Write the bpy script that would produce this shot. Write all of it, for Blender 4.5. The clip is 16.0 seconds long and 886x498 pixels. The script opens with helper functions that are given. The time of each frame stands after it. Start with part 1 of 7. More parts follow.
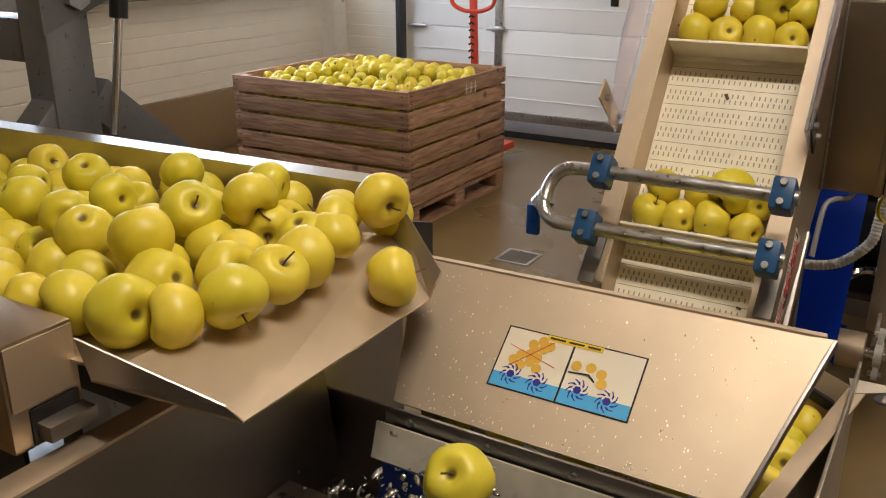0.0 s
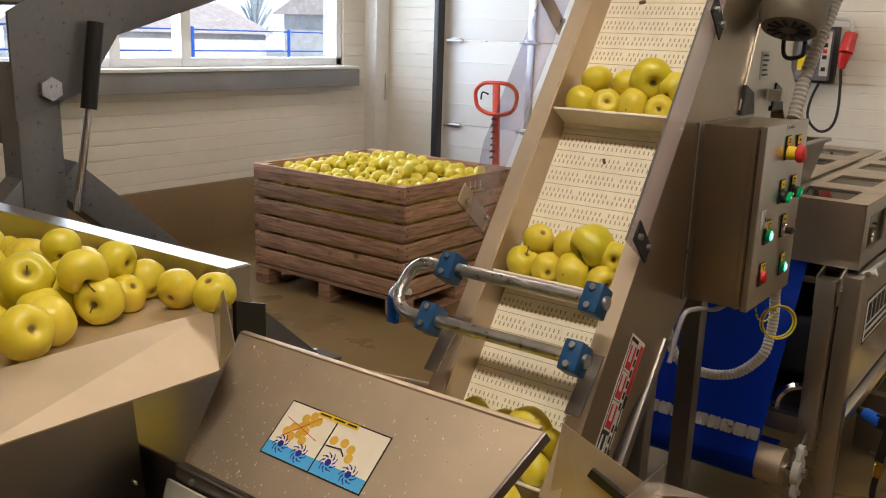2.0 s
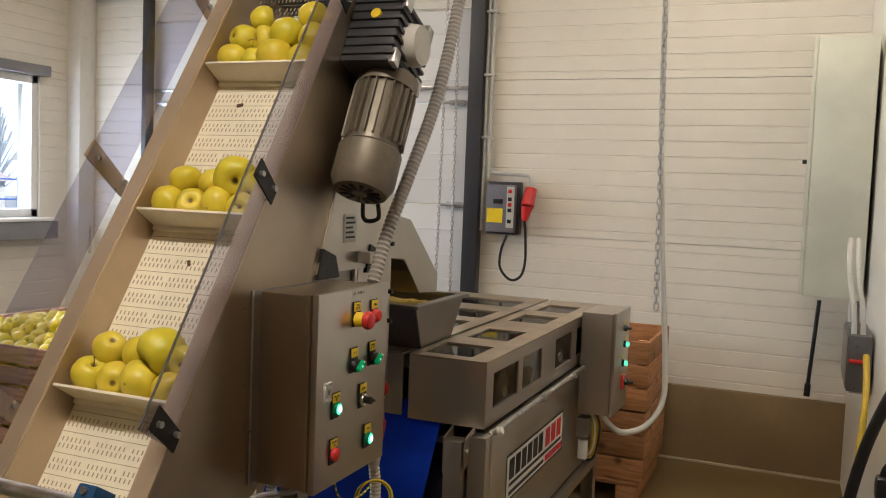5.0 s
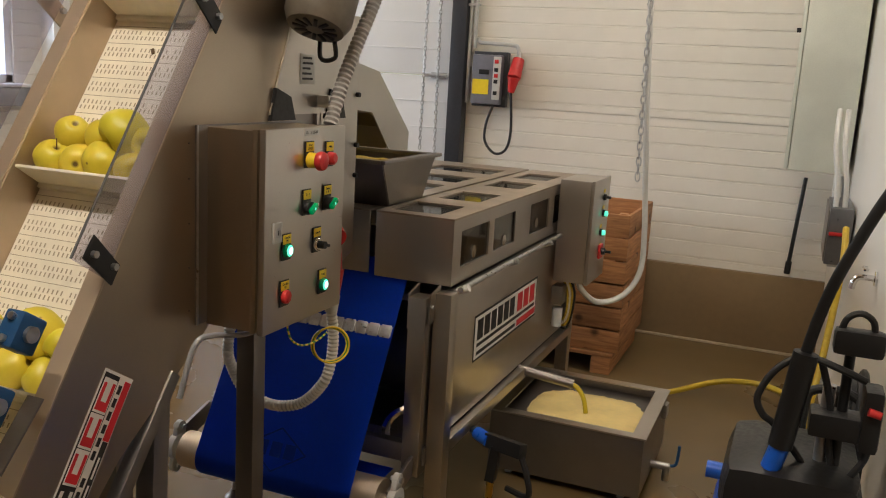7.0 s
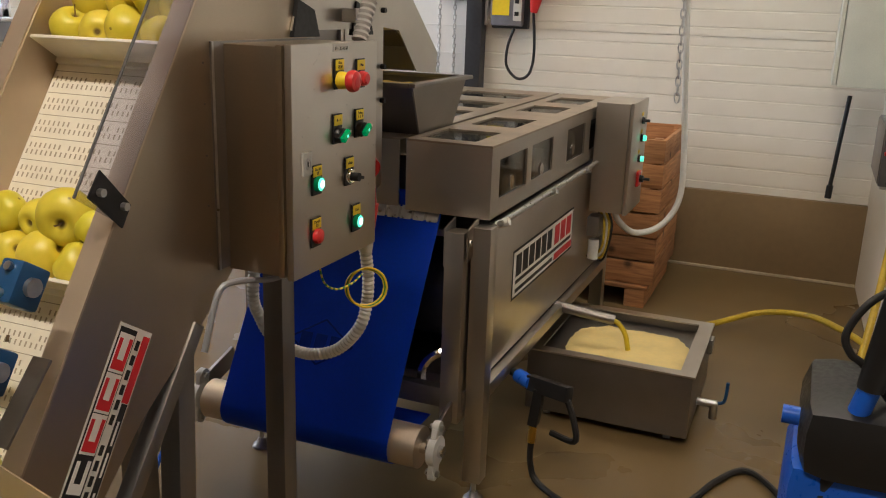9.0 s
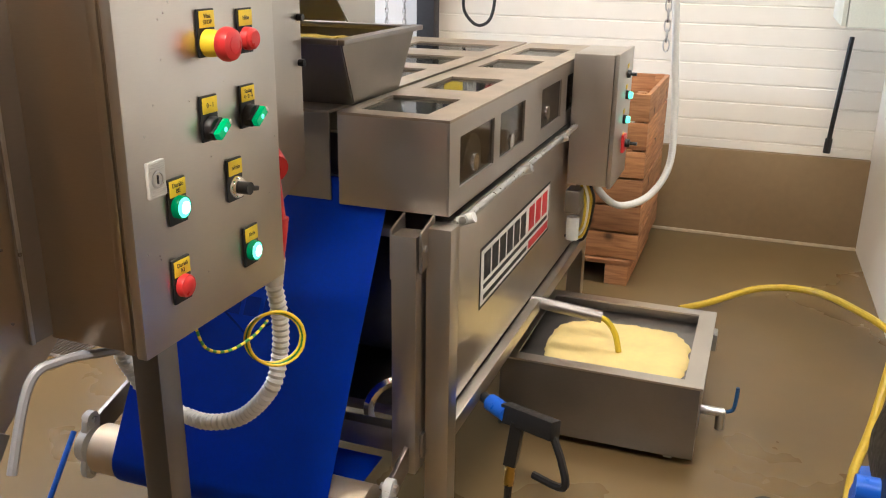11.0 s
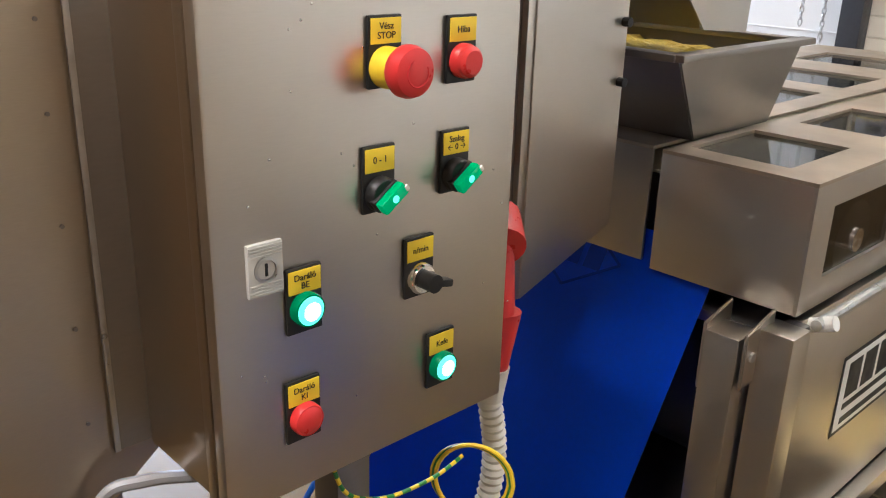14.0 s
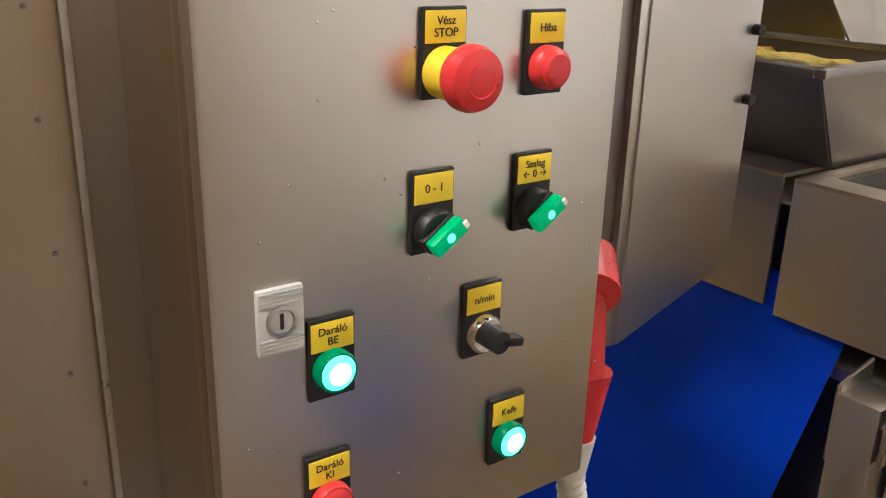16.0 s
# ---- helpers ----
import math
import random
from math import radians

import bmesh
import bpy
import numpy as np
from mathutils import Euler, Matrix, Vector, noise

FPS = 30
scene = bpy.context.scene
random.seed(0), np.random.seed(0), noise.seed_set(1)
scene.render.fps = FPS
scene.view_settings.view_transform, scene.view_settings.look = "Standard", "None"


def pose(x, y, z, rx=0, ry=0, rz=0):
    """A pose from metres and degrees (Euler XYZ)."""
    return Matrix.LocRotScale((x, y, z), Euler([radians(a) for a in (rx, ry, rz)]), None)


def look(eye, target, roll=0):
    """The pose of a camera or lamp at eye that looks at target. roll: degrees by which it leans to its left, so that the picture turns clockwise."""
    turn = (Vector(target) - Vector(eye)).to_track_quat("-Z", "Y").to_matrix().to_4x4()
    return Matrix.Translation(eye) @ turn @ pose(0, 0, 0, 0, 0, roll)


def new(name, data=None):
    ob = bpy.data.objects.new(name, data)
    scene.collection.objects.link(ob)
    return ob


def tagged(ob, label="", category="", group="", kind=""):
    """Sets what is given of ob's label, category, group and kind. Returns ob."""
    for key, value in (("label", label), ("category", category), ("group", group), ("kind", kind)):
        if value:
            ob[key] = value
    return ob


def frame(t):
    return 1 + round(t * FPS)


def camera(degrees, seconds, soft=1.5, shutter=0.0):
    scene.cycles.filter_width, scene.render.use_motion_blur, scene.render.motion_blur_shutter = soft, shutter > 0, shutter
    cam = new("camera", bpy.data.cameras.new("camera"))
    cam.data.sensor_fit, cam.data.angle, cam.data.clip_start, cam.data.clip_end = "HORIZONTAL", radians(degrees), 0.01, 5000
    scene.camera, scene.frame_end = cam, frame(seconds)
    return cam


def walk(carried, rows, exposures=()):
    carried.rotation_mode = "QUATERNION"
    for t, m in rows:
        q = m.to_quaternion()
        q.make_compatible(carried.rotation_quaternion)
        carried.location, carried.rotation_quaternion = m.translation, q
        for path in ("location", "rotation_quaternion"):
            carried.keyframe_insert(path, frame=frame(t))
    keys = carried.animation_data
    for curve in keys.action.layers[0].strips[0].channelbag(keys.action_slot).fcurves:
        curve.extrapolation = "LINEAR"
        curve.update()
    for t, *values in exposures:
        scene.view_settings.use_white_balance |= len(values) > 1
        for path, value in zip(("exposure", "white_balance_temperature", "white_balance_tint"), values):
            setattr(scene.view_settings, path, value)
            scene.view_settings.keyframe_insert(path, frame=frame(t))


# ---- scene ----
cam = camera(53.8, 16.0, soft=1.1)
PATH = [
    (0, (0.102, 0.677, 1.477), (-0.864, 2.29, 0.796), 0.0),
    (0.5, (0.215, 0.659, 1.49), (-0.832, 2.227, 0.824), 0.3),
    (1, (0.364, 0.704, 1.493), (-0.762, 2.237, 0.873), 1.1),
    (1.5, (0.497, 0.755, 1.513), (-0.727, 2.237, 0.961), 1.1),
    (2, (0.577, 0.828, 1.518), (-0.584, 2.385, 1.039), 1.9),
    (2.5, (0.624, 0.891, 1.529), (-0.393, 2.564, 1.121), 2.0),
    (3, (0.66, 0.962, 1.551), (-0.281, 2.701, 1.25), 2.1),
    (3.5, (0.711, 1.031, 1.567), (-0.153, 2.825, 1.38), 2.4),
    (4, (0.772, 1.095, 1.582), (-0.016, 2.93, 1.465), 1.8),
    (4.2, (0.808, 1.125, 1.59), (0.03, 2.965, 1.495), 1.7),
    (6.3, (0.968, 1.3, 1.495), (0.223, 3.134, 1.206), 3.3),
    (6.5, (0.973, 1.306, 1.484), (0.229, 3.136, 1.171), 3.3),
    (7, (0.969, 1.31, 1.466), (0.234, 3.129, 1.079), 3.3),
    (7.5, (0.952, 1.311, 1.449), (0.209, 3.117, 1.015), 3.2),
    (8, (0.905, 1.355, 1.435), (0.161, 3.149, 0.957), 3.2),
    (8.5, (0.865, 1.413, 1.423), (0.125, 3.201, 0.918), 2.6),
    (9, (0.823, 1.467, 1.417), (0.087, 3.247, 0.88), 1.9),
    (9.5, (0.797, 1.565, 1.397), (0.089, 3.343, 0.818), 1.4),
    (9.7, (0.795, 1.613, 1.392), (0.095, 3.39, 0.799), 1.4),
    (11.8, (0.509, 2.189, 1.387), (-0.118, 3.964, 0.711), 0.5),
    (12, (0.493, 2.215, 1.391), (-0.191, 3.965, 0.707), 0.6),
    (12.5, (0.505, 2.302, 1.4), (-0.455, 3.906, 0.688), 0.3),
    (13, (0.527, 2.4, 1.392), (-0.559, 3.919, 0.678), 1.3),
    (13.5, (0.539, 2.451, 1.386), (-0.689, 3.861, 0.676), 1.8),
    (14, (0.536, 2.473, 1.381), (-0.817, 3.773, 0.688), 1.6),
    (14.5, (0.531, 2.495, 1.376), (-0.895, 3.727, 0.709), 2.2),
    (15, (0.506, 2.522, 1.369), (-0.963, 3.706, 0.705), 1.9),
    (15.5, (0.473, 2.564, 1.363), (-1.025, 3.711, 0.701), 1.6),
    (16, (0.449, 2.594, 1.356), (-1.072, 3.705, 0.683), 1.6),
]
walk(cam, [(t, look(eye, target, roll)) for t, eye, target, roll in PATH], [(0.0, 0.02, 6500, 10), (4.2, 0.0, 6450, 10), (6.3, 0.05, 6380, 10), (8.5, 0.12, 6300, 10), (9.1, 0.25, 6200, 10), (9.5, 0.65, 5900, 10), (9.7, 0.8, 5800, 10), (11.8, 1.32, 5850, 10), (12.5, 1.35, 5600, 10), (13.5, 1.28, 5500, 9), (14.5, 1.02, 5600, 10), (15.2, 1.0, 5600, 10), (16.0, 1.25, 5650, 10)])
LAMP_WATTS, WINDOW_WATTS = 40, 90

# ---- world, sun and lamps ----
world = bpy.data.worlds.new("sky")
scene.world = world
world.use_nodes = True
wn = world.node_tree
sky = wn.nodes.new("ShaderNodeTexSky")
sky.sky_type, sky.sun_disc = "NISHITA", False
sky.sun_elevation, sky.sun_rotation = radians(33), radians(113)
wn.nodes["Background"].inputs[1].default_value = 0.15
wn.links.new(sky.outputs[0], wn.nodes["Background"].inputs[0])


def lamp_area(name, m, sx, sy, watts, colour):
    d = bpy.data.lights.new(name, "AREA")
    d.shape, d.size, d.size_y, d.energy, d.color = "RECTANGLE", sx, sy, watts, colour
    ob = new(name, d)
    ob.matrix_world = m
    return ob


sun_data = bpy.data.lights.new("sun", "SUN")
sun_data.energy, sun_data.angle, sun_data.color = 5.0, radians(0.6), (1.0, 0.93, 0.82)
sun_ob = new("sun", sun_data)
sun_ob.matrix_world = look((0, 0, 10), (-7, 3, 5))

# ---- small helpers ----
ORG = {}
MATS = {}
PLAN = [1.0, Vector((0, 0, 0))]    # scale and offset of the local plan in which a group of things is drawn


def plan(scale=1.0, move=(0, 0, 0)):
    PLAN[0], PLAN[1] = scale, Vector(move)


def in_room(p):
    return Vector(p) * PLAN[0] + PLAN[1]


WASH_LINE = (1.105, (-0.0138, -0.248, -0.142))    # plan of elevator, wash tub and feed tray


def thing(name, at, label, category, group="", kind=""):
    ob = new(name)
    ob.empty_display_size = 0.05
    ob.location = in_room(at)
    ORG[ob.name] = Vector(at)
    return tagged(ob, label, category, group, kind)


def mesh_of(bm, name, mats, smooth=35):
    me = bpy.data.meshes.new(name)
    bmesh.ops.recalc_face_normals(bm, faces=bm.faces)
    bm.to_mesh(me)
    bm.free()
    for m in mats:
        me.materials.append(m)
    if smooth:
        me.shade_smooth()
        me.set_sharp_from_angle(angle=radians(smooth))
    return me


def part(name, bm, material, parent, label="", smooth=35):
    """One mesh, given in world coordinates, under a thing or a part."""
    org = ORG[parent.name]
    bmesh.ops.translate(bm, verts=bm.verts, vec=-org)
    bmesh.ops.scale(bm, verts=bm.verts, vec=(PLAN[0],) * 3)
    mats = material if isinstance(material, (list, tuple)) else [material]
    ob = new(name, mesh_of(bm, name, mats, smooth))
    ob.parent = parent
    ORG[ob.name] = org
    if label:
        ob["label"] = label
    return ob


def solo(name, bm, material, at, label, category, group="", kind="", smooth=35):
    """A thing that is one mesh."""
    bmesh.ops.translate(bm, verts=bm.verts, vec=-Vector(at))
    bmesh.ops.scale(bm, verts=bm.verts, vec=(PLAN[0],) * 3)
    mats = material if isinstance(material, (list, tuple)) else [material]
    ob = new(name, mesh_of(bm, name, mats, smooth))
    ob.location = in_room(at)
    ORG[ob.name] = Vector(at)
    return tagged(ob, label, category, group, kind)


def box(x0, x1, y0, y1, z0, z1, bevel=0.002, bm=None, m=None):
    """A bevelled box, in world coordinates or under the pose m."""
    out = bm or bmesh.new()
    b = bmesh.new()
    bmesh.ops.create_cube(b, size=1)
    bmesh.ops.scale(b, verts=b.verts, vec=(abs(x1 - x0), abs(y1 - y0), abs(z1 - z0)))
    if bevel:
        bmesh.ops.bevel(b, geom=b.edges, offset=min(bevel, 0.45 * min(abs(x1 - x0), abs(y1 - y0), abs(z1 - z0))), segments=2, affect="EDGES", profile=0.6)
    bmesh.ops.translate(b, verts=b.verts, vec=((x0 + x1) / 2, (y0 + y1) / 2, (z0 + z1) / 2))
    if m:
        bmesh.ops.transform(b, matrix=m, verts=b.verts)
    return join(out, b)


def join(out, b):
    me = bpy.data.meshes.new("tmp")
    b.to_mesh(me)
    b.free()
    out.from_mesh(me)
    bpy.data.meshes.remove(me)
    return out


def rod(p0, p1, r, seg=16, bm=None, r2=None, caps=True):
    """A round bar from p0 to p1."""
    out = bm or bmesh.new()
    p0, p1 = Vector(p0), Vector(p1)
    b = bmesh.new()
    bmesh.ops.create_cone(b, cap_ends=caps, segments=seg, radius1=r, radius2=r if r2 is None else r2, depth=(p1 - p0).length)
    q = (p1 - p0).to_track_quat("Z", "Y").to_matrix().to_4x4()
    bmesh.ops.transform(b, matrix=Matrix.Translation((p0 + p1) / 2) @ q, verts=b.verts)
    return join(out, b)


def beam(p0, p1, w, d, side=(1, 0, 0), bevel=0.003, bm=None):
    """A square tube from p0 to p1, w wide along side and d deep."""
    p0, p1, side = Vector(p0), Vector(p1), Vector(side)
    z = (p1 - p0).normalized()
    x = (side - side.dot(z) * z).normalized()
    y = z.cross(x)
    m = Matrix((x, y, z)).transposed().to_4x4()
    m.translation = (p0 + p1) / 2
    L = (p1 - p0).length / 2
    return box(-w / 2, w / 2, -d / 2, d / 2, -L, L, bevel, bm, m)


def spline(points, n=8, closed=False):
    """Points on a smooth curve through the given ones."""
    p = [Vector(q) for q in points]
    out = []
    for i in range(len(p) - 1):
        a, b, c, d = p[max(i - 1, 0)], p[i], p[i + 1], p[min(i + 2, len(p) - 1)]
        for k in range(n):
            t = k / n
            out.append(0.5 * ((2 * b) + (c - a) * t + (2 * a - 5 * b + 4 * c - d) * t * t + (3 * b - a - 3 * c + d) * t ** 3))
    out.append(p[-1])
    return out


def tube(points, r, seg=10, bm=None, ribs=0.0, smooth=8):
    """A hose along a smooth curve; ribs: depth of its corrugation."""
    out = bm or bmesh.new()
    pts = spline(points, smooth) if smooth else [Vector(p) for p in points]
    if ribs:
        step, dense, acc = r * 0.35, [], 0.0
        for a, b in zip(pts, pts[1:]):
            L = (b - a).length
            while acc < L:
                dense.append(a.lerp(b, acc / L))
                acc += step
            acc -= L
        pts = dense
    rings, up = [], Vector((0.13, 0.21, 0.97))
    for i, p in enumerate(pts):
        t = (pts[min(i + 1, len(pts) - 1)] - pts[max(i - 1, 0)]).normalized()
        x = (up - up.dot(t) * t).normalized()
        up = x
        y = t.cross(x)
        rr = r - (ribs if ribs and i % 2 else 0)
        rings.append([out.verts.new(p + rr * (math.cos(a) * x + math.sin(a) * y)) for a in (2 * math.pi * k / seg for k in range(seg))])
    for a, b in zip(rings, rings[1:]):
        for k in range(seg):
            out.faces.new((a[k], a[(k + 1) % seg], b[(k + 1) % seg], b[k]))
    out.faces.new(rings[0])
    out.faces.new(rings[-1][::-1])
    return out


def slab(points, thick, bm=None, bevel=0.0):
    """A plate: a plane outline made thick along its normal."""
    b = bmesh.new()
    f = b.faces.new([b.verts.new(p) for p in points])
    f.normal_update()
    n = f.normal.copy()
    g = bmesh.ops.extrude_face_region(b, geom=[f])
    bmesh.ops.translate(b, verts=[v for v in g["geom"] if isinstance(v, bmesh.types.BMVert)], vec=-n * thick)
    bmesh.ops.recalc_face_normals(b, faces=b.faces)
    if bevel:
        bmesh.ops.bevel(b, geom=b.edges, offset=bevel, segments=2, affect="EDGES")
    return join(bm or bmesh.new(), b)


def lathe(profile, seg=24, m=None, bm=None):
    """A turned body from rows of radius and height about z."""
    b = bmesh.new()
    rings = []
    for r, z in profile:
        if r < 1e-6:
            rings.append([b.verts.new((0, 0, z))])
        else:
            rings.append([b.verts.new((r * math.cos(2 * math.pi * k / seg), r * math.sin(2 * math.pi * k / seg), z)) for k in range(seg)])
    for a, c in zip(rings, rings[1:]):
        for k in range(seg):
            j = (k + 1) % seg
            if len(a) == 1 and len(c) > 1:
                b.faces.new((a[0], c[j], c[k]))
            elif len(c) == 1 and len(a) > 1:
                b.faces.new((a[k], a[j], c[0]))
            elif len(a) > 1:
                b.faces.new((a[k], a[j], c[j], c[k]))
    if m:
        bmesh.ops.transform(b, matrix=m, verts=b.verts)
    return join(bm or bmesh.new(), b)


def frame_plate(u0, u1, v0, v1, holes, thick, place, bm=None):
    """A plate in u, v with rectangular holes (rows of u0, u1, v0, v1), thick along -w; place(u, v, w) gives the point."""
    us = sorted({u0, u1, *(h[0] for h in holes), *(h[1] for h in holes)})
    vs = sorted({v0, v1, *(h[2] for h in holes), *(h[3] for h in holes)})
    out = bm or bmesh.new()
    inside = lambda u, v: any(h[0] < u < h[1] and h[2] < v < h[3] for h in holes)
    solid = {(i, j) for i in range(len(us) - 1) for j in range(len(vs) - 1) if not inside((us[i] + us[i + 1]) / 2, (vs[j] + vs[j + 1]) / 2)}
    cache = {}

    def vert(i, j, w):
        if (i, j, w) not in cache:
            cache[i, j, w] = out.verts.new(place(us[i], vs[j], -w * thick))
        return cache[i, j, w]

    for i, j in solid:
        out.faces.new([vert(i, j, 0), vert(i + 1, j, 0), vert(i + 1, j + 1, 0), vert(i, j + 1, 0)])
        out.faces.new([vert(i, j, 1), vert(i, j + 1, 1), vert(i + 1, j + 1, 1), vert(i + 1, j, 1)])
        for di, dj, a, b in ((-1, 0, (i, j), (i, j + 1)), (1, 0, (i + 1, j + 1), (i + 1, j)), (0, -1, (i + 1, j), (i, j)), (0, 1, (i, j + 1), (i + 1, j + 1))):
            if (i + di, j + dj) not in solid:
                out.faces.new([vert(*a, 0), vert(*b, 0), vert(*b, 1), vert(*a, 1)])
    return out


def lettering(text, m, size, material, parent, name="lettering", align="CENTER"):
    """Raised writing in the built-in font."""
    cu = bpy.data.curves.new("text", "FONT")
    cu.body, cu.size, cu.align_x, cu.align_y, cu.extrude = text, size, align, "CENTER", 0.0002
    cu.space_line = 0.95
    tmp = bpy.data.objects.new("tmp_text", cu)
    me = bpy.data.meshes.new_from_object(tmp)
    bpy.data.objects.remove(tmp)
    me.transform(Matrix.Translation(-ORG[parent.name]) @ m)
    me.materials.clear()
    me.materials.append(material)
    ob = new(name, me)
    ob.parent = parent
    ORG[ob.name] = ORG[parent.name]
    return ob


# ---- materials ----
def material(name, colour, rough=0.5, metal=0.0, grain=0.08, scale=30.0, bump=0.05, stretch=(1, 1, 1), stain=0.1, stain_scale=3.0,
             rough_var=0.1, coat=0.0, spec=0.5, vary=0.0, trans=0.0, ior=1.45, emit=0.0, alpha=1.0):
    m = bpy.data.materials.new(name)
    m.use_nodes = True
    nt = m.node_tree
    N, L = nt.nodes, nt.links
    b = N["Principled BSDF"]
    tc = N.new("ShaderNodeTexCoord")
    mp = N.new("ShaderNodeMapping")
    mp.inputs["Scale"].default_value = stretch
    L.new(tc.outputs["Object"], mp.inputs[0])
    fine = N.new("ShaderNodeTexNoise")
    fine.inputs["Scale"].default_value, fine.inputs["Detail"].default_value = scale, 6
    L.new(mp.outputs[0], fine.inputs["Vector"])
    big = N.new("ShaderNodeTexNoise")
    big.inputs["Scale"].default_value, big.inputs["Detail"].default_value = stain_scale, 5
    L.new(tc.outputs["Object"], big.inputs["Vector"])
    mix1 = N.new("ShaderNodeMix")
    mix1.data_type, mix1.blend_type = "RGBA", "MULTIPLY"
    mix1.inputs["Factor"].default_value = 1.0
    ramp1 = N.new("ShaderNodeMapRange")
    ramp1.inputs["From Min"].default_value, ramp1.inputs["From Max"].default_value = 0.3, 0.7
    ramp1.inputs["To Min"].default_value, ramp1.inputs["To Max"].default_value = 1 - grain, 1 + grain
    L.new(fine.outputs["Fac"], ramp1.inputs[0])
    ramp2 = N.new("ShaderNodeMapRange")
    ramp2.inputs["From Min"].default_value, ramp2.inputs["From Max"].default_value = 0.35, 0.65
    ramp2.inputs["To Min"].default_value, ramp2.inputs["To Max"].default_value = 1 - stain, 1 + stain
    L.new(big.outputs["Fac"], ramp2.inputs[0])
    mul = N.new("ShaderNodeMath")
    mul.operation = "MULTIPLY"
    L.new(ramp1.outputs[0], mul.inputs[0])
    L.new(ramp2.outputs[0], mul.inputs[1])
    val = mul.outputs[0]
    if vary:
        oi = N.new("ShaderNodeObjectInfo")
        rv = N.new("ShaderNodeMapRange")
        rv.inputs["To Min"].default_value, rv.inputs["To Max"].default_value = 1 - vary, 1 + vary
        L.new(oi.outputs["Random"], rv.inputs[0])
        mul2 = N.new("ShaderNodeMath")
        mul2.operation = "MULTIPLY"
        L.new(val, mul2.inputs[0])
        L.new(rv.outputs[0], mul2.inputs[1])
        val = mul2.outputs[0]
    comb = N.new("ShaderNodeCombineColor")
    for i in range(3):
        L.new(val, comb.inputs[i])
    mix1.inputs["A"].default_value = (*colour, 1)
    L.new(comb.outputs[0], mix1.inputs["B"])
    L.new(mix1.outputs["Result"], b.inputs["Base Color"])
    rr = N.new("ShaderNodeMapRange")
    rr.inputs["From Min"].default_value, rr.inputs["From Max"].default_value = 0.3, 0.7
    rr.inputs["To Min"].default_value, rr.inputs["To Max"].default_value = max(rough - rough_var, 0.02), min(rough + rough_var, 1)
    L.new(fine.outputs["Fac"], rr.inputs[0])
    L.new(rr.outputs[0], b.inputs["Roughness"])
    b.inputs["Metallic"].default_value = metal
    b.inputs["Specular IOR Level"].default_value = spec
    b.inputs["Coat Weight"].default_value = coat
    b.inputs["Transmission Weight"].default_value = trans
    b.inputs["IOR"].default_value = ior
    b.inputs["Alpha"].default_value = alpha
    if emit:
        b.inputs["Emission Color"].default_value = (*colour, 1)
        b.inputs["Emission Strength"].default_value = emit
    if bump:
        bp = N.new("ShaderNodeBump")
        bp.inputs["Strength"].default_value, bp.inputs["Distance"].default_value = bump, 0.01
        L.new(fine.outputs["Fac"], bp.inputs["Height"])
        L.new(bp.outputs[0], b.inputs["Normal"])
    MATS[name] = m
    return m


STEEL = material("brushed_steel", (0.53, 0.49, 0.44), 0.34, 1.0, 0.02, 30, 0.0, (3, 3, 40), 0.05, 3.5, 0.025)
STEEL_WET = material("wet_steel", (0.60, 0.50, 0.385), 0.58, 1.0, 0.02, 40, 0.0, (1, 1, 1), 0.06, 7, 0.03)
# darker, browner copy of the brushed steel, with dark reflections put into its colour
STEEL_SHADED = material("shaded_steel_copy", (0.43, 0.36, 0.275), 0.33, 1.0, 0.03, 30, 0.0, (3, 3, 40), 0.07, 2.5, 0.03)
STEEL_LID = material("damp_steel_lid", (0.47, 0.40, 0.32), 0.45, 1.0, 0.05, 25, 0.0, (1, 1, 1), 0.12, 9, 0.06)
DROPLET = material("clinging_drops", (0.86, 0.76, 0.64), 0.3, 1.0, 0.0, 20, 0.0)
# dull parts; also shade put into the colour of tub, hopper and tank walls
STEEL_DULL_SHADED = material("dull_and_shaded_steel", (0.27, 0.25, 0.235), 0.42, 1.0, 0.04, 30, 0.0, (2, 2, 10), 0.08, 4, 0.05)
GALV = material("galvanised", (0.52, 0.52, 0.52), 0.35, 1.0, 0.12, 60, 0.03, (1, 1, 1), 0.1, 8, 0.1)
CHROME = material("chrome", (0.75, 0.75, 0.75), 0.12, 1.0, 0.03, 40, 0.0)
GREY_PAINT = material("grey_paint", (0.15, 0.15, 0.155), 0.36, 0.4, 0.06, 50, 0.03, stain=0.08)
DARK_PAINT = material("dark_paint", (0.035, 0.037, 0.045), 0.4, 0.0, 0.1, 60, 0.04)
MOTOR_PAINT = material("motor_paint", (0.16, 0.14, 0.11), 0.42, 0.3, 0.1, 60, 0.05)
WALL = material("panel_paint", (0.80, 0.765, 0.69), 0.42, 0.0, 0.02, 8, 0.01, stain=0.03, stain_scale=0.8)
GATE = material("gate_paint", (0.79, 0.80, 0.81), 0.4, 0.0, 0.03, 200, 0.04, stain=0.03, stain_scale=1)
DADO = material("dado_paint", (0.25, 0.172, 0.09), 0.5, 0.0, 0.05, 25, 0.03, stain=0.08, stain_scale=1.2)
CEIL = material("unseen_ceiling_tan", (0.62, 0.47, 0.32), 0.6, 0.0, 0.03, 12, 0.02)
FLOOR = material("resin_floor", (0.165, 0.110, 0.047), 0.3, 0.0, 0.0, 25, 0.0, stain=0.13, stain_scale=1.4, rough_var=0.0)
